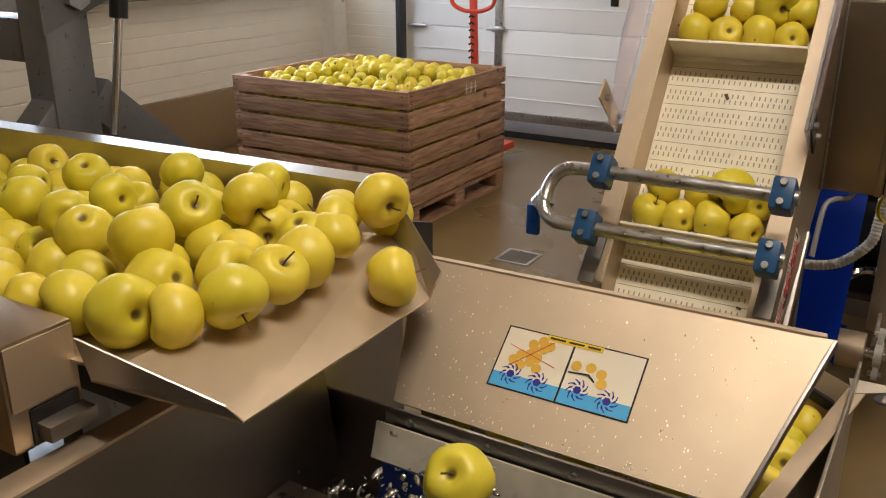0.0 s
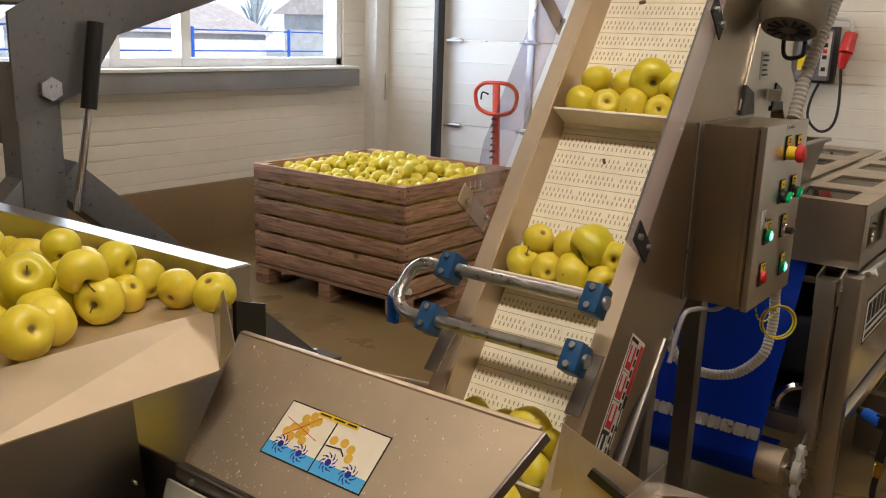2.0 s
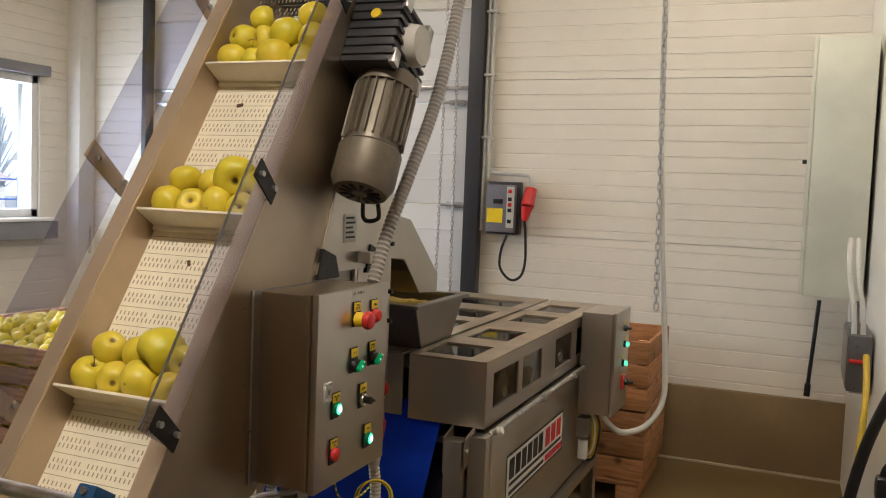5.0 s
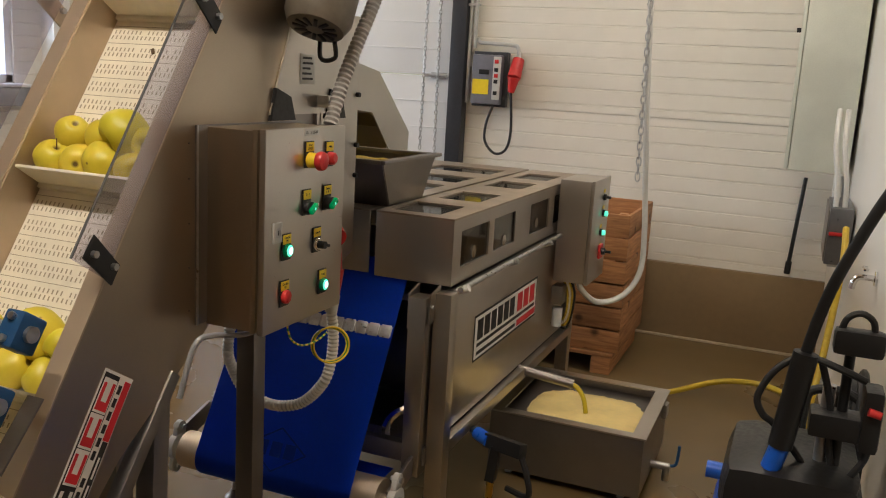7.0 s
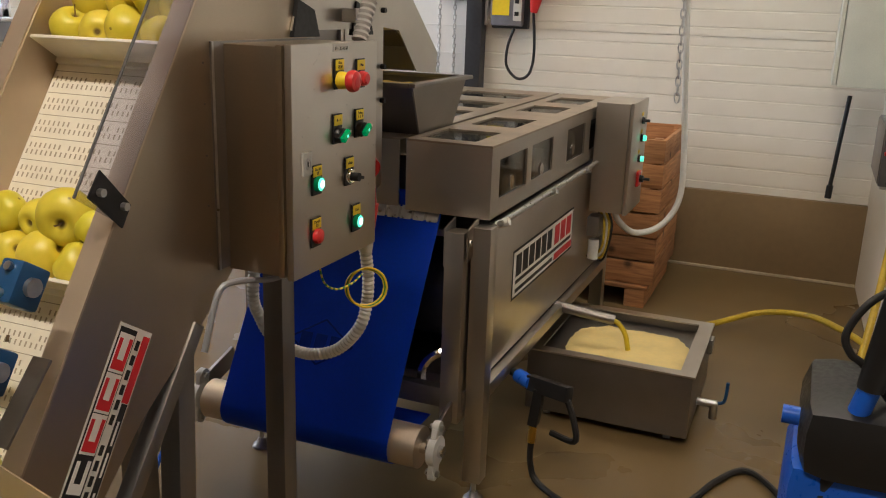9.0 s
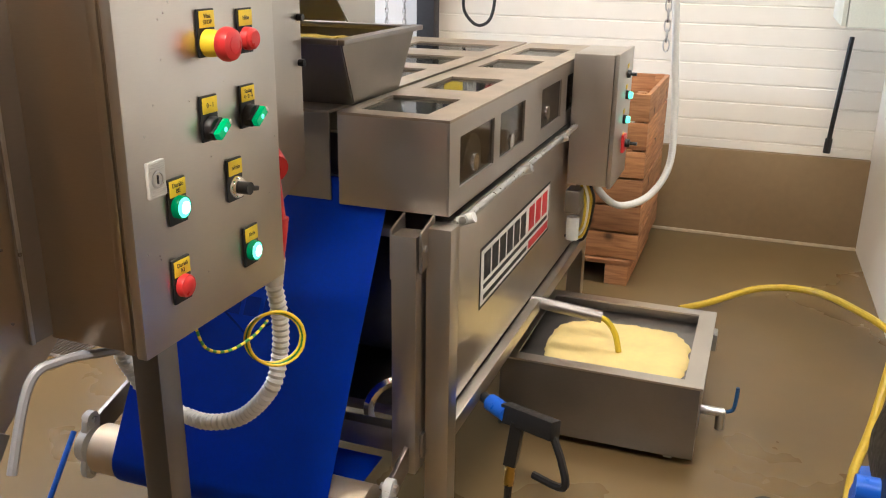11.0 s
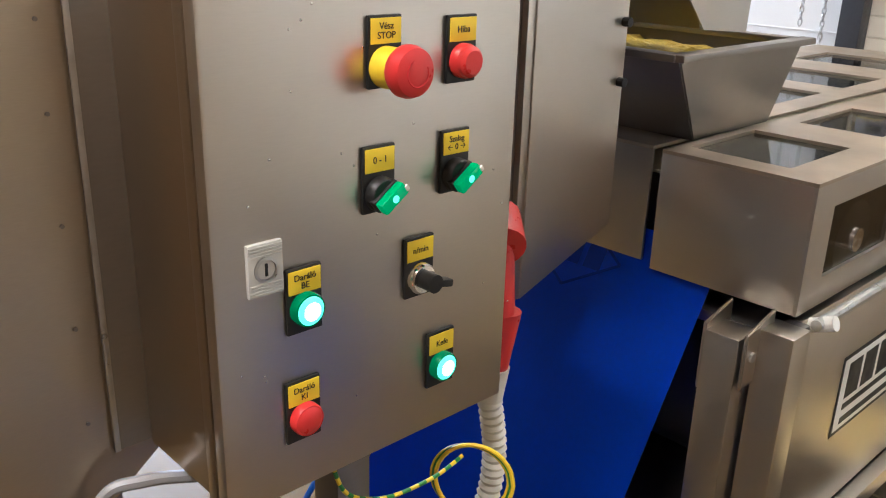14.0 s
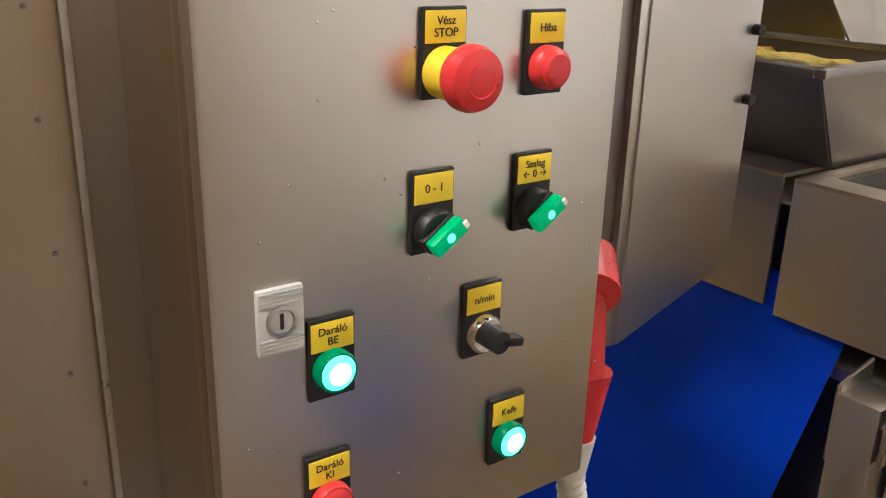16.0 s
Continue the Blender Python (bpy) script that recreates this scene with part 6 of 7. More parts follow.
part("backplate", box(-0.915, -0.69, 6.52, 6.568, 1.285, 1.62, 0.008), DARK_PAINT, vf)
vb_ = part("cover", box(-0.905, -0.715, 6.47, 6.53, 1.30, 1.60, 0.012), material("drive_grey", (0.16, 0.16, 0.19), 0.45), vf)
part("key_strip", box(-0.765, -0.715, 6.464, 6.474, 1.33, 1.59, 0.004), GREYPLASTIC, vb_)
part("display", box(-0.855, -0.79, 6.464, 6.472, 1.48, 1.51, 0.003), BLACK, vb_)
part("label", box(-0.895, -0.79, 6.467, 6.471, 1.36, 1.45, 0), YELLOW, vb_)
for z, m_ in ((1.56, RED), (1.51, BLACK), (1.475, RED), (1.44, BLACK), (1.37, BLACK)):
    part("key", box(-0.755, -0.73, 6.458, 6.466, z - 0.012, z + 0.012, 0.003), m_, vb_)
rp = thing("red_plug", (-0.635, 6.5, 1.45), "red industrial plug in a wall socket", "plug")
part("socket", rod((-0.625, 6.53, 1.58), (-0.632, 6.48, 1.47), 0.036, 16, r2=0.042), RED, rp)
part("plug_body", rod((-0.632, 6.48, 1.47), (-0.645, 6.48, 1.38), 0.038, 16, r2=0.02), RED, rp)
cd = thing("grey_conduit", (-0.93, 6.55, 1.6), "grey plastic conduit running up the wall", "conduit")
part("pipe", rod((-0.925, 6.55, 1.64), (-0.925, 6.55, 3.6), 0.013, 12), GREYPLASTIC, cd)
part("pipe", tube([(-0.905, 6.55, 1.70), (-0.89, 6.55, 1.675), (-0.80, 6.55, 1.67), (-0.68, 6.55, 1.665), (-0.64, 6.55, 1.65), (-0.63, 6.55, 1.58)], 0.012, 10), GREYPLASTIC, cd)
part("pipe", rod((-0.96, 6.55, 1.3), (-0.96, 6.55, 3.6), 0.010, 12), GREYPLASTIC, cd)
for z in (1.9, 2.3, 2.7):
    part("clip", box(-0.985, -0.905, 6.53, 6.57, z - 0.008, z + 0.008, 0.002), GREYPLASTIC, cd)
bc = thing("black_cable", (-0.7, 6.5, 1.1), "black cable looping from the drive box to the plug", "cable")
part("tube", tube([(-0.765, 6.5, 1.285), (-0.80, 6.5, 1.18), (-0.80, 6.5, 1.07), (-0.73, 6.5, 1.0), (-0.66, 6.5, 1.03), (-0.635, 6.5, 1.15), (-0.645, 6.48, 1.38)], 0.0085, 8), BLACK, bc)
plan(1.0, (-0.18, 0, 0))
cor = thing("pull_cord", (-4.2, 6.5, 1.2), "thin grey cable on the corner of the wall", "cable")
part("tube", tube([(-4.22, 6.56, 1.32), (-4.19, 6.56, 1.1), (-4.22, 6.56, 0.8), (-4.24, 6.56, 0.5)], 0.006, 6), TRIM, cor)
part("switch", box(-4.21, -4.18, 6.545, 6.57, 0.95, 1.06, 0.004), GREYPLASTIC, cor)
plan(1.0, (-0.25, 0, 0.32))
ex = thing("exit_sign", (-3.95, 6.5, 2.72), "green and white emergency exit sign", "sign")
part("case", box(-4.06, -3.72, 6.50, 6.568, 2.62, 2.84, 0.006), PVC, ex)
part("face", box(-4.045, -3.735, 6.496, 6.50, 2.635, 2.825, 0), material("sign_green", (0.01, 0.36, 0.17), 0.4, emit=0.3), ex, "lit green face")
part("arrow_bar", box(-3.99, -3.79, 6.493, 6.496, 2.69, 2.73, 0), WHITE, ex)

plan(1.0, (-0.02, 0, 0))
# yellow hose on the floor to the east wall tap
yh = thing("yellow_hose", (0.9, 5.4, 0), "yellow water hose lying on the floor", "hose")
part("tube", tube([(0.45, 5.42, 0.02), (0.55, 5.50, 0.03), (0.75, 5.62, 0.08), (0.95, 5.55, 0.12), (1.10, 5.30, 0.15), (1.19, 5.10, 0.16)], 0.014, 10), HOSE_YELLOW, yh)
part("tube", tube([(1.185, 5.2, 0.95), (1.18, 5.0, 0.80), (1.14, 4.75, 0.45), (1.08, 4.55, 0.12), (1.02, 4.35, 0.02), (1.0, 4.1, 0.015), (1.05, 3.8, 0.015)], 0.013, 10), HOSE_YELLOW, yh)
part("coupling", rod((1.18, 5.12, 0.16), (1.229, 5.06, 0.165), 0.016, 10), GALV, yh)

plan(1.0, (0.0, 0, 0.012))
# pressure washer
pwz = thing("pressure_washer", (1.02, 3.45, 0), "blue and black pressure washer with lance and hoses", "pressure washer")
part("body", box(0.868, 1.17, 3.22, 3.55, 0.06, 0.53, 0.05), BLUE_BRIGHT, pwz)
part("hood", box(0.885, 1.18, 3.20, 3.56, 0.50, 0.665, 0.06), BLACK, pwz)
for x in (0.90, 1.18):
    part("wheel", rod((x - 0.02, 3.45, 0.12), (x + 0.02, 3.45, 0.12), 0.12, 24), RUBBER, pwz)
part("handle", tube([(1.05, 3.57, 0.45), (1.05, 3.64, 0.66), (1.07, 3.66, 0.72), (1.16, 3.66, 0.72), (1.18, 3.64, 0.66), (1.18, 3.57, 0.45)], 0.012, 10), BLACK, pwz)
part("knob", rod((0.85, 3.34, 0.585), (0.89, 3.34, 0.585), 0.02, 14), BLUE_BRIGHT, pwz)
part("lance", rod((0.935, 3.235, 0.44), (0.968, 3.25, 0.582), 0.019, 14), BLACK, pwz)
part("lance_sleeve", rod((0.968, 3.25, 0.582), (1.0, 3.25, 0.709), 0.0215, 14), BLUE_BRIGHT, pwz, "blue sleeve on the lance")
part("lance_grip", rod((1.0, 3.25, 0.709), (1.026, 3.25, 0.925), 0.026, 16), BLACK, pwz)
part("lance_tube", tube([(1.022, 3.262, 0.90), (1.04, 3.258, 1.0), (1.063, 3.25, 1.09), (1.10, 3.25, 1.19), (1.134, 3.25, 1.27), (1.175, 3.25, 1.35)], 0.0125, 12), BLACK, pwz)
part("hose", tube([(1.15, 3.28, 0.875), (1.10, 3.27, 0.895), (1.03, 3.285, 0.906), (0.976, 3.26, 0.881), (0.942, 3.25, 0.815), (0.956, 3.25, 0.774), (0.984, 3.26, 0.75), (1.05, 3.30, 0.66), (1.09, 3.36, 0.57)], 0.0078, 10), RUBBER, pwz)
part("hose", tube([(1.17, 3.29, 0.76), (1.172, 3.29, 0.71), (1.15, 3.29, 0.66), (1.11, 3.30, 0.60), (1.08, 3.34, 0.56)], 0.0078, 10), RUBBER, pwz)
part("hose", tube([(1.06, 3.30, 0.90), (1.09, 3.31, 0.80), (1.10, 3.31, 0.70), (1.13, 3.32, 0.60), (1.17, 3.33, 0.52)], 0.0078, 10), RUBBER, pwz)
part("hose_hook", box(1.075, 1.175, 3.25, 3.30, 0.93, 0.985, 0.012), BLACK, pwz)
part("hook_loop", tube([(1.085, 3.275, 0.94), (1.093, 3.275, 1.0), (1.12, 3.275, 1.02), (1.146, 3.275, 1.005), (1.152, 3.275, 0.97)], 0.007, 10), BLACK, pwz)
part("upright", rod((1.085, 3.33, 0.84), (1.085, 3.33, 0.56), 0.014, 14), GALV, pwz, "bare steel upright")
part("upright", rod((1.115, 3.32, 0.95), (1.115, 3.32, 0.56), 0.011, 12), BLACK, pwz)
part("clamp_block", box(1.05, 1.19, 3.27, 3.345, 0.735, 0.79, 0.01), BLACK, pwz)
part("holder", box(1.150, 1.19, 3.26, 3.34, 0.72, 0.86, 0.012), BLACK, pwz)
part("red_cap", rod((1.160, 3.25, 0.82), (1.185, 3.25, 0.815), 0.009, 12), RED, pwz)
for k in range(5):
    w = 0.16 + 0.015 * k
    loop = [(1.14 + 0.012 * k, 3.74 + w * math.cos(a) * 0.8, 0.56 + w * math.sin(a) * 0.9) for a in [2 * math.pi * j / 14 for j in range(15)]]
    part("hose_coil", tube(loop, 0.009, 7, smooth=3), RUBBER, pwz)

plan()
# tap and isolator box on the east wall
tp = thing("water_tap", (1.225, 4.31, 0.92), "chrome water tap on the white wall", "tap")
part("flange", rod((1.229, 4.31, 0.92), (1.222, 4.31, 0.92), 0.024, 18), CHROME, tp)
part("spout", tube([(1.222, 4.31, 0.92), (1.18, 4.31, 0.92), (1.165, 4.31, 0.905), (1.16, 4.31, 0.88)], 0.010, 10), CHROME, tp)
part("lever", box(1.185, 1.20, 4.28, 4.34, 0.945, 0.953, 0.003), CHROME, tp)
plan(1.0, (-0.035, 0, 0.02))
ib = thing("isolator_box", (1.18, 5.5, 0.76), "grey isolator box with a red lever on the wall", "switch box")
part("case", box(1.135, 1.228, 5.28, 5.75, 0.76, 1.0, 0.006), GREY_PAINT, ib)
part("lid_rim", box(1.130, 1.136, 5.29, 5.74, 0.77, 0.99, 0.002), STEEL_DULL_SHADED, ib)
part("lever", box(1.14, 1.20, 5.262, 5.279, 0.885, 0.90, 0.003), RED, ib, "red lever")
for k, x in enumerate((1.155, 1.19)):
    part("conduit", tube([(x, 5.34, 1.0), (x - 0.005, 5.35, 1.10), (x - 0.03, 5.40, 1.25), (x - 0.03, 5.55, 1.40)], 0.011, 10), WHITE_HOSE, ib)

# ---- washing tub, splash lid and feed tray ----
plan(*WASH_LINE)
tub = thing("washing_tub", (-0.2, 1.6, 0), "stainless apple washing tub", "tub")
part("west_wall", box(-0.665, -0.66, 0.2, 1.98, 0.25, 0.934, 0.001), STEEL, tub)
part("west_rim", box(-0.675, -0.635, 0.2, 1.98, 0.930, 0.940, 0.004), STEEL_WET, tub)
# inside of the tub: its shadow is put into the darker steel
part("sloped_wall", slab([(-0.637, 0.2, 0.935), (-0.637, 1.72, 0.935), (-0.605, 1.72, 0.70), (-0.605, 0.2, 0.70)], 0.003), STEEL_DULL_SHADED, tub)
part("north_wall", box(-0.66, 0.03, 1.735, 1.74, 0.25, 0.83, 0.001), STEEL_DULL_SHADED, tub)
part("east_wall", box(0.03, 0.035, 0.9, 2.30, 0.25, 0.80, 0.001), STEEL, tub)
part("floor_plate", box(-0.66, 0.03, 0.2, 2.45, 0.25, 0.255, 0), STEEL_DULL_SHADED, tub)
for x in (-0.62, -0.02):
    for y in (0.9, 2.2):
        part("leg", box(x - 0.03, x + 0.03, y - 0.03, y + 0.03, 0.129, 0.25, 0.004), STEEL_DULL_SHADED, tub)
# perforated grating
gr = frame_plate(-0.607, -0.215, 0.97, 1.61, [(-0.607 + 0.010 + i * 0.0165, -0.607 + 0.010 + i * 0.0165 + 0.0095, 0.98 + j * 0.0165, 0.98 + j * 0.0165 + 0.0095) for i in range(23) for j in range(37)], 0.003, lambda u, v, w: (u, v, 0.752 + w))
part("grating", gr, STEEL_DULL_SHADED, tub, "perforated steel grating")
part("white_strip", slab([(-0.52, 1.706, 0.824), (-0.06, 1.706, 0.824), (-0.06, 1.690, 0.775), (-0.52, 1.690, 0.775)], 0.006), material("milky_plastic", (0.45, 0.43, 0.37), 0.35, 0.0, 0.06, 40, 0.0, stain=0.2, stain_scale=9), tub, "milky plastic wiper strip")
part("blue_strip", slab([(-0.50, 1.688, 0.775), (-0.04, 1.688, 0.775), (-0.04, 1.66, 0.66), (-0.50, 1.66, 0.66)], 0.006), material("navy_rubber", (0.004, 0.012, 0.07), 0.45), tub, "navy rubber flap")
wb = bmesh.new()
bmesh.ops.create_grid(wb, x_segments=60, y_segments=60, size=0.5)
for v in wb.verts:
    q = v.co.copy()
    v.co = Vector((-0.25 + q.x * 0.5, 1.35 + q.y * 0.62, 0.675 + 0.02 * noise.noise(q * 9) + 0.018 * noise.noise(q * 23)))
solo("water", wb, WATER, (-0.2, 1.4, 0.67), "churning wash water", "water", kind="stuff", smooth=80)
sb = bmesh.new()
rgw = random.Random(6)
for k in range(480):
    c = Vector((rgw.gauss(-0.38, 0.06), rgw.gauss(1.61, 0.025), 0.735 + abs(rgw.gauss(0, 0.038))))
    m = Matrix.LocRotScale(c, Euler((rgw.uniform(0, 6), rgw.uniform(0, 6), 0)), (1, rgw.uniform(0.3, 0.8), rgw.uniform(0.4, 2.4)))
    b = bmesh.new()
    bmesh.ops.create_icosphere(b, subdivisions=1, radius=rgw.uniform(0.0015, 0.007), matrix=m)
    for v in b.verts:
        v.co += 0.003 * noise.noise_vector(v.co * 90)
    join(sb, b)
SPLASH = solo("splash", sb, FOAM_WATER, (-0.38, 1.61, 0.73), "splashing wash water drops", "water", kind="stuff", smooth=80)

lidt = thing("splash_lid", (-0.28, 1.8, 0.92), "sloping wet steel lid with a warning sticker", "lid")
# sloping sheet: rises towards the elevator
LO, LN = Vector((-0.185, 1.767, 0.891)), Vector((0, -0.649, 0.761))
LU = Vector((0, 0.761, 0.649))


def lp(x, v, lift=0.0):
    return Vector((x, LO.y, LO.z)) + LU * v + LN * lift


part("sheet", slab([lp(-0.505, -0.06), lp(-0.070, -0.062), lp(-0.012, 0.17), lp(-0.575, 0.165)], 0.003), STEEL_WET, lidt)
part("east_flange", slab([lp(-0.070, -0.062), lp(-0.037, -0.055, 0.001), lp(0.020, 0.172, 0.001), lp(-0.012, 0.17)], 0.003), STEEL_WET, lidt)
part("east_edge", beam(lp(-0.035, -0.058, -0.008), lp(0.022, 0.172, -0.008), 0.005, 0.02, (1, 0, 0), 0.001), STEEL_DULL_SHADED, lidt)
part("north_edge", beam(lp(-0.575, 0.168, -0.006), lp(0.012, 0.174, -0.006), 0.012, 0.012, (0, 1, 0), 0.003), STEEL_WET, lidt)
part("south_edge", box(-0.512, -0.05, 1.710, 1.716, 0.822, 0.848, 0.002), STEEL_DULL_SHADED, lidt)
for k in range(4):
    c = Vector((-0.47 + 0.12 * k, 1.711, 0.834))
    part("bolt", rod(c, c + Vector((0, -0.006, 0)), 0.005, 8), GALV, lidt)
rg = random.Random(21)
for k in range(300):
    u, v = rg.uniform(0, 1), rg.uniform(0, 1) ** (2.2 if k % 3 else 1.0)
    x0_, x1_ = -0.505 - 0.07 * v, -0.072 + 0.058 * v
    c = lp(x0_ + (x1_ - x0_) * u, -0.055 + 0.215 * v)
    r = rg.uniform(0.0005, 0.0015)
    m = Matrix.Translation(c) @ LN.to_track_quat("Z", "Y").to_matrix().to_4x4()
    if k == 0:
        drops = bmesh.new()
    lathe([(r, 0.0), (r * 0.8, r * 0.28), (0, r * 0.4)], 8, m @ Matrix.Diagonal((rg.uniform(0.6, 1.0), rg.uniform(1.0, 1.9), 1, 1)), drops)
dob = solo("water_drops", drops, DROPLET, lp(-0.28, 0.05), "water drops on the lid", "water", kind="stuff", smooth=80)
# the warning sticker: 0.20 x 0.09 m
st = thing("warning_sticker", lp(-0.285, 0.045), "printed warning sticker with apples, wheels and water", "sticker")
SX0, SX1, SV0, SV1 = -0.384, -0.185, 0.0, 0.092


def sp_(u, v, lift):
    return lp(SX0 + (SX1 - SX0) * u, SV0 + (SV1 - SV0) * v, lift)


def sbox(u0, u1, v0, v1, lift, mat, name, parent=None):
    return part(name, slab([sp_(u0, v0, lift), sp_(u1, v0, lift), sp_(u1, v1, lift), sp_(u0, v1, lift)], 0.0004), mat, parent or st)


sbox(0, 1, 0, 1, 0.0006, INK, "border")
sbox(0.012, 0.492, 0.025, 0.975, 0.001, CARD, "card")
sbox(0.508, 0.988, 0.025, 0.975, 0.001, CARD, "card")
sbox(0.012, 0.492, 0.025, 0.24, 0.0014, CYAN_PRINT, "printed_water")
sbox(0.508, 0.988, 0.025, 0.24, 0.0014, CYAN_PRINT, "printed_water")
sbox(0.30, 0.70, 0.90, 0.985, 0.0018, YELLOW, "heading_strip")
for u0, u1 in ((0.32, 0.43), (0.455, 0.565), (0.59, 0.68)):
    sbox(u0, u1, 0.928, 0.958, 0.0022, INK, "text_bar")


def disc(u, v, r, lift, mat, name, seg=18, r_in=0.0):
    c = sp_(u, v, lift)
    pts = [c + Vector((1, 0, 0)) * r * math.cos(a) + LU * r * math.sin(a) for a in [2 * math.pi * k / seg for k in range(seg)]]
    return part(name, slab(pts, 0.0003), mat, st)


for u, v in ((0.14, 0.25), (0.34, 0.22), (0.62, 0.27), (0.83, 0.22)):
    c = sp_(u, v, 0.0018)
    wb_ = bmesh.new()
    for k in range(9):
        a = 2 * math.pi * k / 9
        pts = []
        for r_, da, w_ in ((0.0078, 0.0, 0.16), (0.0115, 0.25, 0.15), (0.0155, 0.65, 0.07)):
            pts.append((r_, a + da, w_))
        out = [c + (Vector((1, 0, 0)) * math.cos(t + w) + LU * math.sin(t + w)) * r_ for r_, t, w in pts] + [c + (Vector((1, 0, 0)) * math.cos(t - w) + LU * math.sin(t - w)) * r_ for r_, t, w in pts[::-1]]
        wb_.faces.new([wb_.verts.new(p) for p in out])
    part("printed_wheel", wb_, NAVY_PRINT, st, smooth=0)
    disc(u, v, 0.0058, 0.0018, NAVY_PRINT, "printed_hub", 6)
for u, v in ((0.12, 0.48), (0.18, 0.42), (0.24, 0.5), (0.30, 0.42), (0.16, 0.58), (0.22, 0.62), (0.28, 0.58), (0.24, 0.70), (0.30, 0.74), (0.22, 0.78), (0.28, 0.86), (0.34, 0.80), (0.56, 0.62), (0.66, 0.64), (0.74, 0.58), (0.76, 0.44)):
    disc(u, v, 0.0072, 0.0016, OCHRE_PRINT, "printed_apple", 14)
part("cross", beam(sp_(0.10, 0.36, 0.002), sp_(0.36, 0.88, 0.002), 0.0008, 0.0004, LU, 0), RED_PRINT, st)
part("cross", beam(sp_(0.06, 0.70, 0.002), sp_(0.42, 0.50, 0.002), 0.0008, 0.0004, LU, 0), RED_PRINT, st)
part("ledge", beam(sp_(0.52, 0.50, 0.002), sp_(0.66, 0.53, 0.002), 0.0022, 0.0004, LU, 0), INK, st)
part("ledge", beam(sp_(0.66, 0.53, 0.002), sp_(0.71, 0.44, 0.002), 0.0022, 0.0004, LU, 0), INK, st)

# feed basin at the elevator's foot
bas = thing("elevator_basin", (-0.2, 2.1, 0.3), "stainless basin at the foot of the elevator full of apples", "basin")
part("north_wall", slab([(-0.138, 2.245, 0.845), (0.036, 2.276, 0.758), (0.0, 2.20, 0.50), (-0.138, 2.17, 0.50)], 0.003), STEEL_WET, bas)
part("east_wall", slab([(-0.03, 1.86, 0.745), (0.036, 2.274, 0.758), (0.0, 2.20, 0.50), (-0.03, 1.86, 0.50)], 0.003), STEEL_WET, bas)
part("east_rim", beam((-0.03, 1.88, 0.748), (0.038, 2.28, 0.76), 0.028, 0.006, (1, 0, 0), 0.002), STEEL_WET, bas)
part("corner_flap", slab([(0.03, 2.25, 0.764), (0.12, 2.31, 0.762), (0.02, 2.30, 0.766)], 0.003), STEEL, bas)
part("west_wall", slab([(-0.60, 1.90, 0.96), (-0.60, 2.34, 0.76), (-0.55, 2.34, 0.5), (-0.55, 1.9, 0.5)], 0.003), STEEL, bas)
part("west_rim", beam((-0.60, 1.90, 0.965), (-0.47, 2.33, 0.79), 0.012, 0.012, (1, 0, 0), 0.003), STEEL_WET, bas)
part("bottom", slab([(-0.56, 1.80, 0.56), (0.01, 1.80, 0.56), (0.01, 2.42, 0.50), (-0.56, 2.42, 0.50)], 0.003), STEEL_DULL_SHADED, bas)
part("slot_cover", beam((-0.075, 2.238, 0.775), (0.005, 2.245, 0.735), 0.012, 0.018, (0, 1, 0)), BLACK, bas)
for x in (-0.5, -0.03):
    part("leg", box(x - 0.025, x + 0.025, 2.2, 2.25, 0.129, 0.51, 0.003), STEEL_DULL_SHADED, bas)
rg = random.Random(31)
for iy in range(4):
    for ix in range(8):
        x, y = -0.53 + ix * 0.070 + rg.uniform(-0.010, 0.010), 1.98 + iy * 0.075 + rg.uniform(-0.01, 0.01)
        z = 0.70 + rg.uniform(-0.02, 0.035) - 0.02 * (iy == 3)
        if x > -0.46 and x < -0.12 and iy > 2:
            continue
        apple((x, y, z), rg.uniform(0.92, 1.12), rg, "wet yellow apple in the basin below the elevator", "apples in the basin")

# feed tray with apples
tray = thing("feed_tray", (-1.2, 1.65, 0.9), "stainless feed tray carrying yellow apples", "feed tray")
part("floor_sheet", slab([(-0.60, 1.36, 1.035), (-0.60, 1.924, 1.035), (-3.0, 1.924, 0.855), (-3.0, 1.36, 0.855)], 0.004), STEEL_WET, tray)
far_rail = bmesh.new()
slab([(-0.645, 1.925, 1.092), (-0.645, 1.975, 1.092), (-3.0, 1.975, 1.055), (-3.0, 1.925, 1.055)], 0.004, far_rail)
slab([(-0.645, 1.927, 1.09), (-3.0, 1.927, 1.053), (-3.0, 1.927, 0.83), (-0.645, 1.927, 0.96)], 0.004, far_rail)
slab([(-0.645, 1.927, 1.09), (-0.645, 1.975, 1.09), (-0.645, 1.975, 0.96), (-0.645, 1.927, 0.96)], 0.004, far_rail)
part("far_rail", far_rail, STEEL, tray)
near = bmesh.new()
box(-1.6, -0.685, 1.283, 1.372, 0.945, 1.073, 0.005, near)
# near rail is toned down with the darkened steel copy
part("near_rail", near, STEEL_SHADED, tray)
part("bearing_slot", box(-0.69, -0.682, 1.305, 1.366, 0.948, 0.992, 0.003), BLACK, tray)
part("end_plate", box(-0.6848, -0.682, 1.287, 1.368, 0.996, 1.069, 0.001), STEEL_WET, tray)
# added dark sheet: blocks the bright gap and stands in for the shade there
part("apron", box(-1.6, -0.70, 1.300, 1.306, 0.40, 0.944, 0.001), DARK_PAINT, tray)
part("seal", box(-0.78, -0.66, 1.31, 1.37, 0.955, 0.975, 0.003), STEEL_DULL_SHADED, tray)
